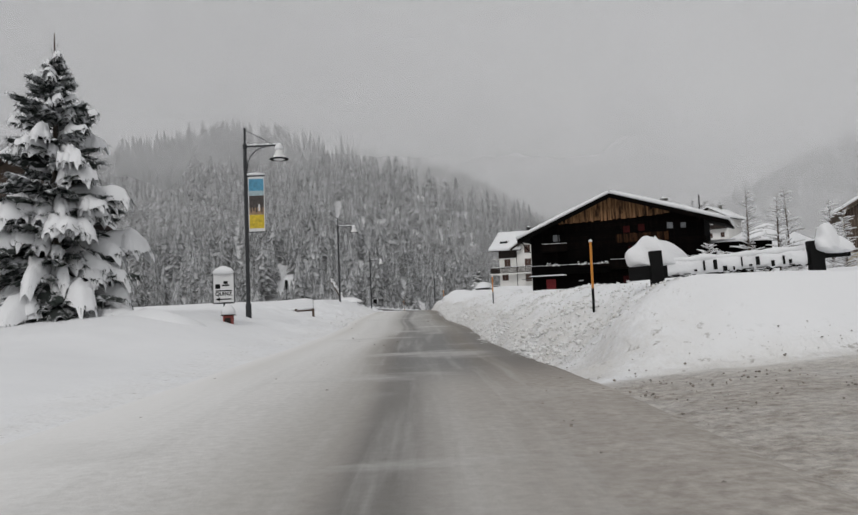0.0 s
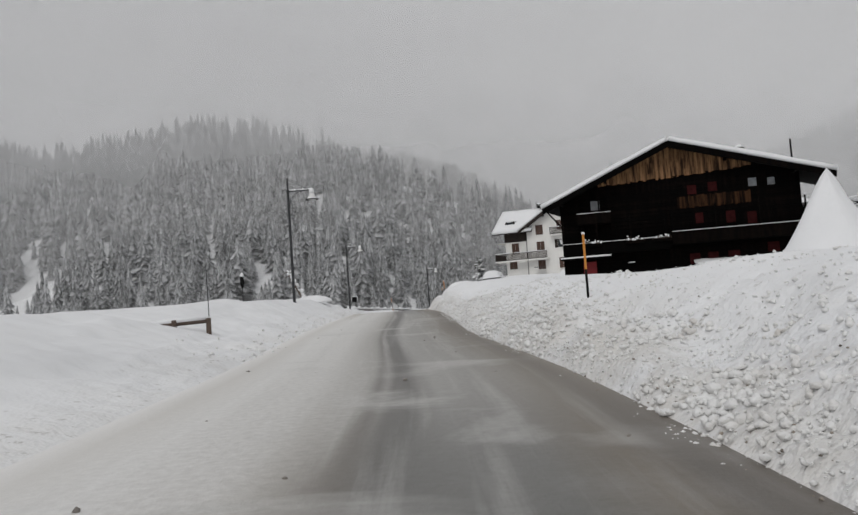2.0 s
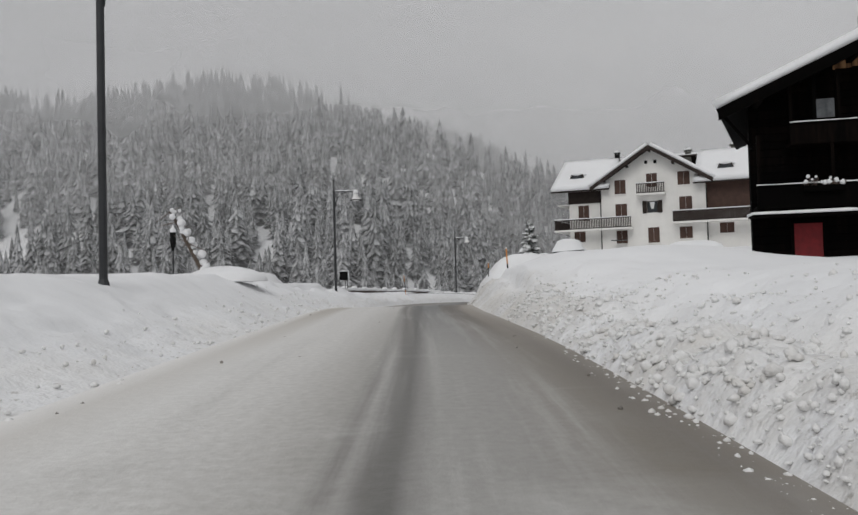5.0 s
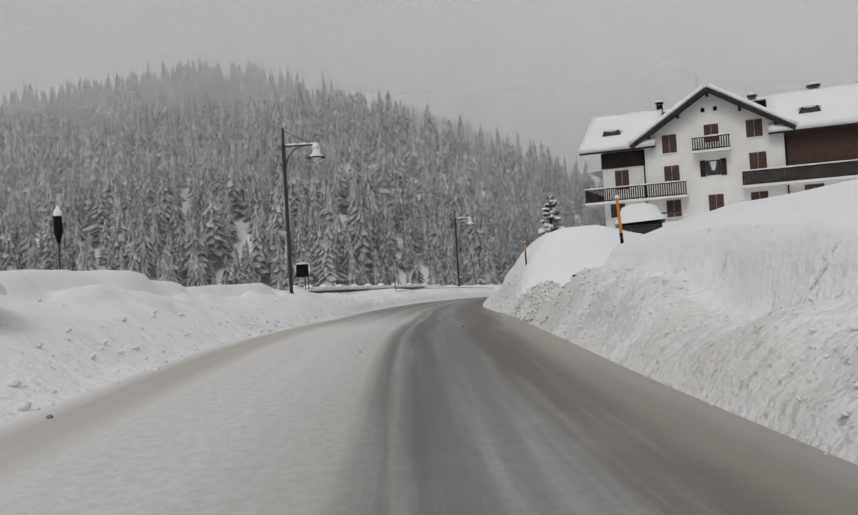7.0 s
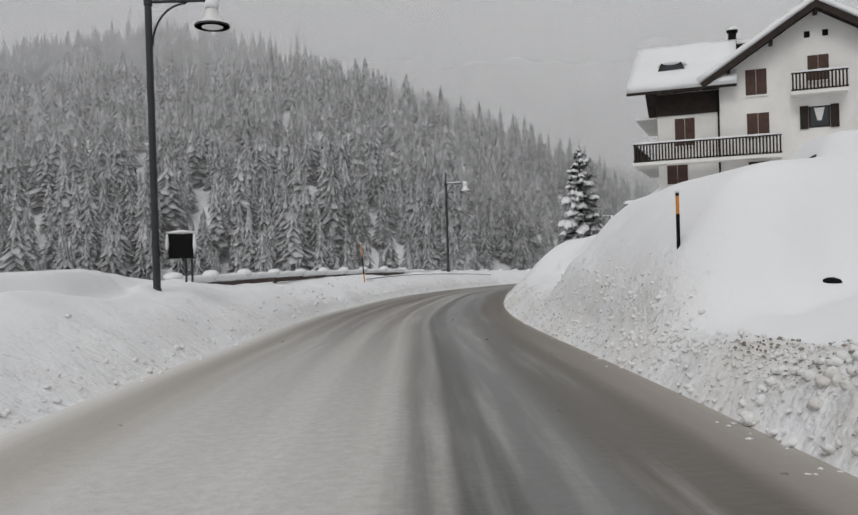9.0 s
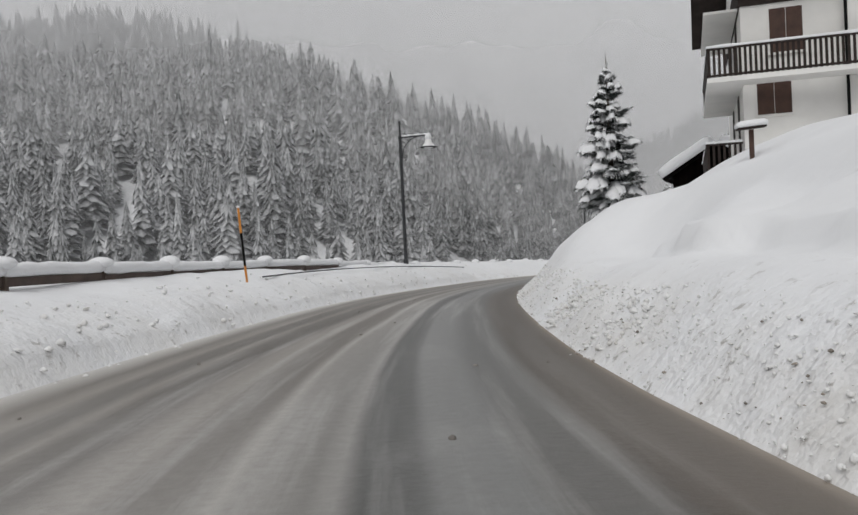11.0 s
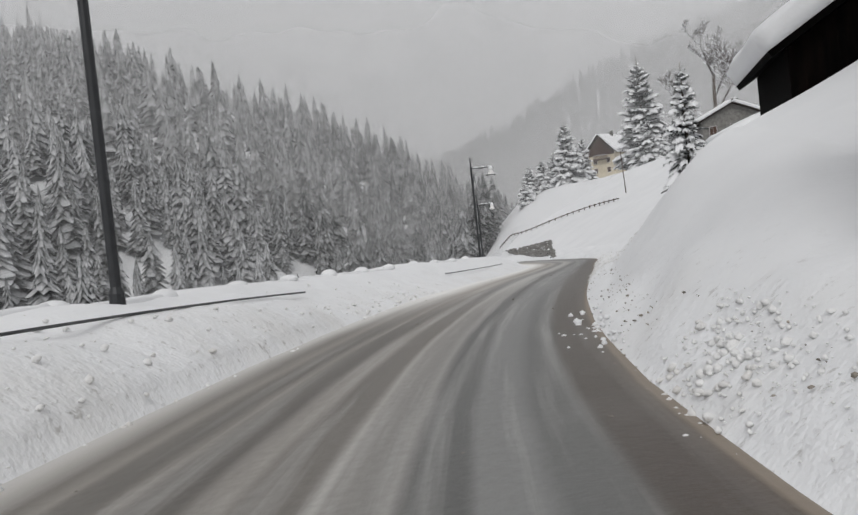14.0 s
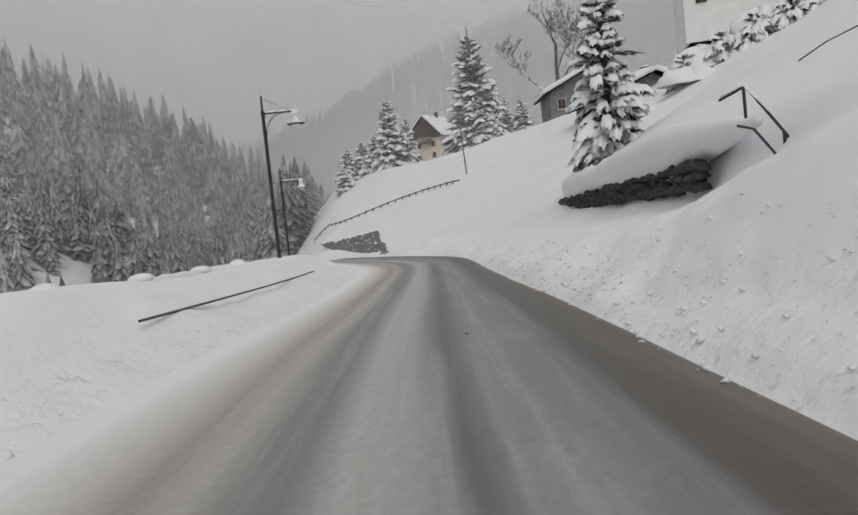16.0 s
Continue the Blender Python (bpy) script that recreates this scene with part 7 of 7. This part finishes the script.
def lean_to(x, y, w, d, h, turn, label, zbase=None):
    zb = gz(x, y) if zbase is None else zbase
    s = thing("lean_to", label, "shed", Matrix.Translation((x, y, zb - 0.4)) @ pose(0, 0, 0, 0, 0, turn))
    for sx in (0.05, w - 0.15):
        part("post", a_box(sx, 0.0, 0, sx + 0.1, 0.1, h), BARN_DARK, s)
    part("back_wall", a_box(0, d - 0.1, 0, w, d, h + 0.35), BARN_DARK, s)
    snowy_roof(s, [(-0.2, -0.2, h), (w + 0.2, -0.2, h), (w + 0.2, d + 0.1, h + 0.4), (-0.2, d + 0.1, h + 0.4)], 0.06, 0.22, BARN_DARK)
    return s


lean_to(20.9, 83.1, 6.3, 1.6, 0.85, -9, "low open lean-to with a snowy roof beside the farmhouse", 2.75)
lean_to(31.0, 86.5, 7.0, 4.0, 5.0, -9, "low dark shed with a snow-laden roof behind the farmhouse", 2.8)


def small_house(name, label, x, y, zb, turn, w, d, h, rise, wall, wood, over=0.8, rows=((0.5, 2.2),), snow=0.35, boards_from=None, chim=True):
    """A gabled house, gable to the front, with a boarded top and shuttered windows."""
    s = thing(name, label, "house", Matrix.Translation((x, y, zb)) @ pose(0, 0, 0, 0, 0, turn))
    part("front_wall", poly_slab(bmesh.new(), [(0, -2), (w, -2), (w, h), (w / 2, h + rise), (0, h)], 0, 0.3), wall, s)
    part("side_wall", a_box(0, 0.3, -2, 0.3, d, h), wall, s)
    part("side_wall", a_box(w - 0.3, 0.3, -2, w, d, h), wall, s)
    part("back_wall", poly_slab(bmesh.new(), [(0.3, -2), (w - 0.3, -2), (w - 0.3, h), (w / 2, h + rise - 0.4), (0.3, h)], d - 0.3, d), wall, s)
    k = rise / (w / 2)
    for sgn in (-1, 1):
        ex = w / 2 + sgn * (w / 2 + over)
        snowy_roof(s, [(ex, -over, h - over * k + 0.02), (w / 2, -over, h + rise + 0.02), (w / 2, d + over, h + rise + 0.02), (ex, d + over, h - over * k + 0.02)], 0.15, snow, wood)
    if boards_from is not None:
        rnd = random.Random(7)
        xx = 0.1
        while xx < w - 0.2:
            top = h + rise - abs(xx + 0.12 - w / 2) * k - 0.12
            if top > boards_from + 0.1:
                part("board", a_box(xx, -0.06, boards_from, xx + 0.235, -0.003, top), wood if wood != DARK_WOOD else BROWN_WOOD, s)
            xx += 0.25
    for zz, wh in rows:
        n_ = max(2, int(w / 2.6))
        for i in range(n_):
            window(s, (i + 0.5) * w / n_, zz + wh / 2, 0.95, 1.2, 0.0, BROWN_WOOD, SIGN_WHITE)
    if chim:
        chimney(s, w * 0.62, d * 0.5, h + rise * 0.5, h + rise + 0.9, 0.6)
    return s


# the villa on the hillside
g = 11.35
v_ = small_house("hillside_villa", "cream hillside villa with a steep snowy gable and wooden balcony", 101.0, 314.5, g + 0.6, -60, 7.4, 8.5, 6.6, 3.8, CREAM, DARK_WOOD, 1.1, ((0.9, 1.6), (3.3, 1.6)), 0.5, 5.4)
bal = part("balcony", a_box(2.0, -1.1, 4.3, 6.0, -0.01, 4.45), BROWN_WOOD, v_, "brown wooden balcony")
railing(bal, 2.0, 6.0, -1.05, 4.45, 5.4, 0.3, BROWN_WOOD, slat=0.16)
# houses above the bend
v_ = small_house("upper_house", "white house with a broad dark eave and balcony above the bend", 68.2, 203.4, 15.6, -42, 9.0, 9.0, 6.3, 2.4, PLASTER, DARK_WOOD, 1.4, ((1.2, 1.4), (4.0, 1.4)), 0.5)
bal = part("balcony", a_box(3.0, -1.3, 3.4, 8.8, -0.01, 3.55), DARK_WOOD, v_, "dark wooden balcony")
railing(bal, 3.0, 8.8, -1.25, 3.55, 4.5, 0.13, DARK_WOOD, slat=0.124)
small_house("low_house", "low stone house half buried under a snowy roof", 74.5, 231.0, 11.2, -30, 8.5, 8.0, 2.8, 2.0, STONE, DARK_WOOD, 0.8, ((0.6, 1.4),), 0.6)
# a house behind the spruce at the side road, and a chalet beyond the farmhouse
small_house("side_road_house", "house with a wide snowy eave beyond the spruce", -33.6, 55.7, 1.3, 25, 9.7, 11.0, 8.0, 4.2, RAIL_BROWN, DARK_WOOD, 1.6, ((1.0, 1.6), (4.0, 1.6)), 0.5)
v_ = small_house("wooden_chalet", "pale wooden chalet with stacked balconies and a snowy roof", 37.7, 72.2, 1.6, -27, 11.0, 8.0, 7.2, 3.2, CREAM, RAIL_BROWN, 1.0, ((0.8, 1.6),), 0.35, 3.6)
bal = part("balcony", a_box(-0.4, -1.3, 3.5, 11.0, -0.01, 3.65), RAIL_BROWN, v_, "long wooden balcony")
railing(bal, -0.4, 11.0, -1.25, 3.65, 4.7, 0.2, RAIL_BROWN, slat=0.15)
# the cottage roof behind the slope
small_house("stone_cottage", "dark low cottage sunk to its eaves in snow on the slope", 59.0, 204.5, 6.9, -20, 9.0, 7.0, 2.2, 1.8, STONE, BARN_DARK, 0.7, (), 0.6)
# dark hut above the bend
small_house("dark_hut", "black-stained wooden hut under a thick overhanging roof of snow", 15.65, 146.55, 3.72, -30, 4.4, 4.0, 1.32, 1.35, BARN_DARK, BARN_DARK, 0.4, (), 0.6, None, False)

# ---------------- snowed-in cars ----------------
def buried_car(x, y, z, turn, label):
    s = thing("snowed_in_car", label, "car", Matrix.Translation((x, y, z)) @ pose(0, 0, 0, 0, 0, turn))
    bm = bmesh.new()
    o = [(-2.1, 0.35), (2.1, 0.35), (2.15, 0.75), (1.9, 0.92), (0.95, 1.0), (0.35, 1.42), (-1.3, 1.45), (-1.95, 1.05), (-2.1, 0.9)]
    poly_slab(bm, o, -0.85, 0.85)
    bmesh.ops.bevel(bm, geom=bm.edges[:], offset=0.06, segments=2, affect="EDGES")
    body = part("body", bm, CAR_PAINT, s)
    for sgn in (-1, 1):
        part("side_window", poly_slab(bmesh.new(), [(0.75, 1.0), (0.30, 1.36), (-1.2, 1.38), (-1.55, 1.02)], sgn * 0.852, sgn * 0.862), GLASS, body)
        for wx in (-1.35, 1.35):
            bm = lathe(bmesh.new(), [(0.05, -0.1), (0.31, -0.1), (0.33, -0.06), (0.33, 0.06), (0.31, 0.1), (0.05, 0.1)], 16)
            bm.transform(Matrix.Translation((wx, sgn * 0.8, 0.32)) @ pose(0, 0, 0, 90, 0, 0))
            part("wheel", bm, BLACK, s)
    bm = bmesh.new()
    n_ = 12
    vv = {}
    for i in range(n_ + 1):
        for j in range(7):
            a, b = i / n_ * 2 - 1, j / 6 * 2 - 1
            e = (1 - abs(a) ** 3.6) * (1 - abs(b) ** 3)
            vv[i, j] = bm.verts.new((a * 2.05 - 0.1, b * 1.0, 1.08 + 0.80 * e ** 0.5 * (1 - 0.18 * a) + 0.05 * math.sin(3 * a + b)))
    for i in range(n_):
        for j in range(6):
            bm.faces.new((vv[i, j], vv[i + 1, j], vv[i + 1, j + 1], vv[i, j + 1]))
    part("snow", bm, SNOW, s, "deep rounded cap of snow", True)
    return s


tagged(buried_car(7.8, 106.6, 2.98, 76, "dark car buried to its windows under a deep cap of snow"), group="cars snowed in beside the guest house")
tagged(buried_car(14.0, 115.5, 2.3, -28, "dark car buried to its windows under a deep cap of snow"), group="cars snowed in beside the guest house")
tagged(buried_car(18.0, 113.0, 3.0, -28, "dark car buried to its windows under a deep cap of snow"), group="cars snowed in beside the guest house")


def buried_shelter():
    s = thing("concrete_shelter", "low mossy concrete niche showing black under a deep snowbank", "shelter", Matrix.Translation((7.5, 98.8, 1.62)) @ pose(0, 0, 0, 0, 0, -8))
    part("lintel", a_box(-0.35, -0.1, 0.84, 4.0, 1.2, 1.0, 0.02), CONCRETE, s)
    # left jamb takes a darker stone colour to stand for shade
    part("jamb", a_box(-0.15, 0.15, -0.6, 0.15, 1.2, 0.838, 0.02), WALL_STONE, s)
    part("jamb", a_box(3.5, 0.0, -0.6, 3.9, 1.2, 0.838, 0.02), CONCRETE, s)
    # black colour stands in for the unlit depth of the niche
    part("back", a_box(0.15, 1.0, -0.6, 3.5, 1.2, 0.838), BLACK, s, "inside wall coloured black for the shade in the niche")
    roof_plane(s, (-0.42, -0.16, 1.003), (4.2, -0.16, 1.003), (4.2, 2.2, 1.25), (-0.42, 2.2, 1.25), 0.85, SNOW, "snow", "thick quilt of snow", 0.15, 12)


buried_shelter()


def buried_tyre():
    bm = lathe(bmesh.new(), [(0.10, -0.07), (0.18, -0.07), (0.20, -0.04), (0.20, 0.04), (0.18, 0.07), (0.10, 0.07)], 18)
    solo("car_tyre", bm, BLACK, "black car tyre showing in a hollow of the snowbank", "tyre", Matrix.Translation((3.66, 99.60, 1.95)) @ pose(0, 0, 0, 90, 0, -15))


buried_tyre()

# ---------------- stairs, walls and fences above the bend ----------------
SNOWY_STONE = foliage("snow_crusted_stone", (0.11, 0.105, 0.10), 0.52, 7.0, 0.10)


def stairs(x, y, z0, turn, n_, w, rise, run, label):
    s = thing("outdoor_stairs", label, "stairs", Matrix.Translation((x, y, z0)) @ pose(0, 0, 0, 0, 0, turn))
    for k in range(n_):
        st = part("step", a_box(-w / 2, k * run, -0.8, w / 2, (k + 1) * run, (k + 1) * rise, 0.015), SNOWY_STONE, s)
        roof_plane(st, (-w / 2 + 0.05, k * run + 0.06, (k + 1) * rise + 0.003), (w / 2 - 0.02, k * run + 0.05, (k + 1) * rise + 0.003), (w / 2 - 0.02, (k + 1) * run - 0.01, (k + 1) * rise + 0.003), (-w / 2 + 0.05, (k + 1) * run - 0.01, (k + 1) * rise + 0.003), 0.035, SNOW, "snow", "", 0.16, 11)
    return s


stair = stairs(6.68, 131.4, 0.95, -25.5, 9, 1.0, 0.11, 0.33, "snowy concrete outdoor stairs with a dark tube handrail")


def stair_rail():
    """The tube rail round the landing, with snow lying on its upper bars."""
    s = thing("stair_rail", "dark tubular steel rail round the stair landing, dusted with snow", "handrail", Matrix.Translation((7.77, 135.0, 1.5)))
    foot, low, top = (-1.61, -3.4, -0.75), (-1.60, -3.4, -0.03), (-0.32, -0.81, 0.93)
    c, r = (0.0, 0.0, 0.93), (1.03, 0.0, 0.93)
    part("rail", tube(bmesh.new(), [foot, low, top, (-0.22, -0.6, 0.95)], 0.034, 8), METAL_DARK, s)
    part("lower_rail", tube(bmesh.new(), [(-1.55, -3.3, -0.33), (-0.32, -0.81, 0.45)], 0.018, 8), METAL_DARK, s)
    part("top_bar", tube(bmesh.new(), [(0.0, 0.0, -0.25), c, r, (1.03, 0.0, 0.0)], 0.032, 8), METAL_DARK, s)
    part("side_bar", tube(bmesh.new(), [c, top], 0.03, 8), METAL_DARK, s)
    part("post", tube(bmesh.new(), [(-0.32, -0.81, -0.2), (-0.32, -0.81, 0.93)], 0.03, 8), METAL_DARK, s)
    part("middle_bar", tube(bmesh.new(), [(0.0, 0.0, 0.45), (1.03, 0.0, 0.45)], 0.022, 8), METAL_DARK, s)
    part("upper_rail", tube(bmesh.new(), [(1.0, 0.1, 0.98), (1.33, 0.2, 1.12), (2.3, 0.45, 1.42), (3.4, 0.8, 1.68)], 0.028, 8), METAL_DARK, s)
    part("upper_post", tube(bmesh.new(), [(1.38, 0.2, 0.3), (1.33, 0.2, 1.12)], 0.028, 8), METAL_DARK, s)
    part("snow", tube(bmesh.new(), [(-0.30, -0.78, 0.99), (0.0, -0.02, 0.985), (0.35, 0, 1.0), (0.7, 0, 0.985), (1.02, 0, 0.99)], [0.03, 0.045, 0.055, 0.045, 0.03], 6), SNOW, s, "snow lying on the bar", True)
    part("snow", tube(bmesh.new(), [(-1.55, -3.28, 0.06), (-1.0, -2.2, 0.46), (-0.4, -0.95, 0.93)], [0.015, 0.025, 0.025], 6), SNOW, s, "snow lying on the sloping rail", True)


stair_rail()


def hand_rail():
    s = thing("handrail", "dark metal handrail rising from deep snow on the slope", "handrail", Matrix.Translation((22.0, 161.1, 1.3)))
    part("rail", tube(bmesh.new(), [(-0.22, 0.32, 1.24), (0.0, 0.0, 1.40), (0.03, -0.04, 1.38), (0.52, -0.72, 0.08)], 0.024, 8), METAL_DARK, s)
    part("post", tube(bmesh.new(), [(0.0, 0.0, 0.9), (0.0, 0.0, 1.38)], 0.026, 8), METAL_DARK, s)
    part("post", tube(bmesh.new(), [(0.32, -0.44, 0.0), (0.32, -0.44, 0.62)], 0.028, 8), METAL_DARK, s)
    part("lower_rail", tube(bmesh.new(), [(-0.08, 0.12, 0.80), (0.06, -0.08, 0.72), (0.30, -0.42, 0.10)], 0.022, 8), METAL_DARK, s)
    part("snow", tube(bmesh.new(), [(-0.2, 0.3, 1.29), (0.0, 0.0, 1.44), (0.2, -0.28, 0.96)], [0.025, 0.035, 0.02], 6), SNOW, s, "", True)
    u = thing("slope_rail", "thin dark rail running up the snowy slope", "handrail", Matrix.Translation((29.1, 165.1, 3.9)))
    part("rail", tube(bmesh.new(), [(0, 0, 0.05), (0.6, -0.4, 0.45), (2.6, -1.7, 1.35)], 0.02, 6), METAL_DARK, u)
    part("lower_rail", tube(bmesh.new(), [(0.3, -0.2, 0.08), (2.6, -1.7, 1.15)], 0.014, 6), METAL_DARK, u)


hand_rail()


def stone_wall():
    """Retaining wall of rough stones under a lip of snow, along the foot of the slope."""
    s = thing("retaining_wall", "rough grey stone retaining wall under an overhanging lip of snow", "wall", Matrix.Identity(4))
    rnd = random.Random(12)
    p0, p1 = Vector((23.2, 163.1, 0.0)), Vector((36.4, 183.7, 0.0))
    zt0, zt1 = 1.72, 1.1
    L = (p1 - p0).length
    d = (p1 - p0).normalized()
    shapes_ = []
    for (v, f) in CHUNKS[:4]:
        shapes_.append(mesh_from("stone", [tuple(c) for c in v * 0.5], [tuple(int(i) for i in t) for t in f], WALL_STONE))
    u = 0.0
    while u < L:
        w = rnd.uniform(0.22, 0.55)
        zt = zt0 + (zt1 - zt0) * u / L
        for row in range(3):
            if rnd.random() < 0.15:
                continue
            ob = new("stone", shapes_[rnd.randint(0, 3)])
            ob.parent = s
            c = p0 + d * (u + w / 2 + rnd.uniform(-0.1, 0.1))
            ob.matrix_basis = Matrix.Translation((c.x, c.y, zt - 0.12 - row * 0.21 + rnd.uniform(-0.06, 0.06))) @ pose(0, 0, 0, 0, 0, math.degrees(math.atan2(d.y, d.x))) @ Matrix.Diagonal((w * 1.2, 0.5, rnd.uniform(0.20, 0.36), 1))
        u += w
    bm = bmesh.new()
    pts = [p0 + d * (L * (k - 2) / 22) for k in range(25)]
    tube(bm, [(p.x + 0.25, p.y - 0.15, zt0 + (zt1 - zt0) * k / 24 + 0.42) for k, p in enumerate(pts)], [(0.46 + 0.16 * rnd.random()) * min(1.0, 0.15 + k / 4, 0.3 + (24 - k) / 4) for k in range(25)], 12)
    part("snow", bm, SNOW, s, "overhanging lip of snow", True)


stone_wall()


def slope_fence():
    s = thing("slope_fence", "low wooden fence line climbing the snowy slope", "fence", Matrix.Identity(4))
    pts = []
    for k in range(27):
        y = 268 - (268 - 226.1) * k / 26
        x = float(smooth_interp(y, ([215, 226, 236, 245, 254, 268, 280], [56.5, 57.1, 58.3, 57.4, 55.0, 56.5, 58])))
        pts.append(Vector((x, y, gz(x, y) + 0.3)))
    for a, b in zip(pts, pts[1:]):
        part("rail", tube(bmesh.new(), [a, b], 0.07, 5), RAIL_BROWN, s)
        part("post", tube(bmesh.new(), [a - Vector((0, 0, 0.8)), a + Vector((0, 0, 0.15))], 0.07, 5), RAIL_BROWN, s)


slope_fence()
bm = tube(bmesh.new(), [(0, 0, -1), (-0.3, 0, 5.7)], [0.08, 0.04], 6)
solo("wooden_pole", bm, RAIL_BROWN, "thin bare wooden pole on the snowy slope", "pole", Matrix.Translation((59.75, 228.4, gz(59.75, 228.4))))
# a patch of stones showing through the snow at the foot of the slope
n = 900
u_, v_s = np.sqrt(rng.uniform(0, 1, n)), rng.uniform(0, 1, n)
sx_ = 39.0 * (1 - u_) + u_ * (48.8 * (1 - v_s) + 49.8 * v_s)
sy_ = 208.5 * (1 - u_) + u_ * (230.0 * (1 - v_s) + 249.0 * v_s)
scatter("stone_bank", sx_, sy_, rng.uniform(0.10, 0.24, n), STONE, "bank of bare grey stones showing through the snow")
# bushes bowed down with snow below the upper house
for k, (x, y) in enumerate([(55.5, 192.3), (57.3, 190.5), (58.8, 188.9), (60.5, 187.3), (62.5, 186.0)]):
    tagged(spruce("snowy_bush", x, y, 2.3, 1.9, 80 + k, 8, "low evergreen bush bowed down under heavy snow", 0.9, leader=False, shed=0.02, fine=0.25, puff=1.3), category="bush", group="bushes on the slope")
for k, (x, y, rx, hh) in enumerate([(51.5, 193.5, 2.2, 1.0), (54.0, 190.5, 2.1, 0.9), (60.0, 189.5, 2.4, 1.7), (57.0, 192.3, 2.3, 1.8), (62.0, 188.0, 2.3, 1.7)]):
    snow_heap("snow_mound", x, y, rx, rx * 0.8, hh, "bulging snow mound over a buried bush on the slope", 30 + k, None, 1.0, 0.35)


def bird_table(x, y, z):
    s = thing("bird_table", "small wooden bird table with a flat cap of snow", "bird table", Matrix.Translation((x, y, z)) @ pose(0, 0, 0, 0, 0, -20) @ Matrix.Diagonal((0.75, 0.75, 0.9, 1)))
    part("post", a_box(-0.07, -0.07, -1.4, 0.07, 0.07, -0.12, 0.01), BROWN_WOOD, s)
    roof = roof_plane(s, (-0.42, -0.35, -0.14), (0.42, -0.35, -0.10), (0.42, 0.35, -0.06), (-0.42, 0.35, -0.10), 0.05, DARK_WOOD)
    roof_plane(roof, (-0.46, -0.39, -0.085), (0.46, -0.39, -0.045), (0.46, 0.39, -0.005), (-0.46, 0.39, -0.045), 0.15, SNOW, "snow", "flat cap of snow", 0.08, 8)


bird_table(8.6, 124.8, 4.55)
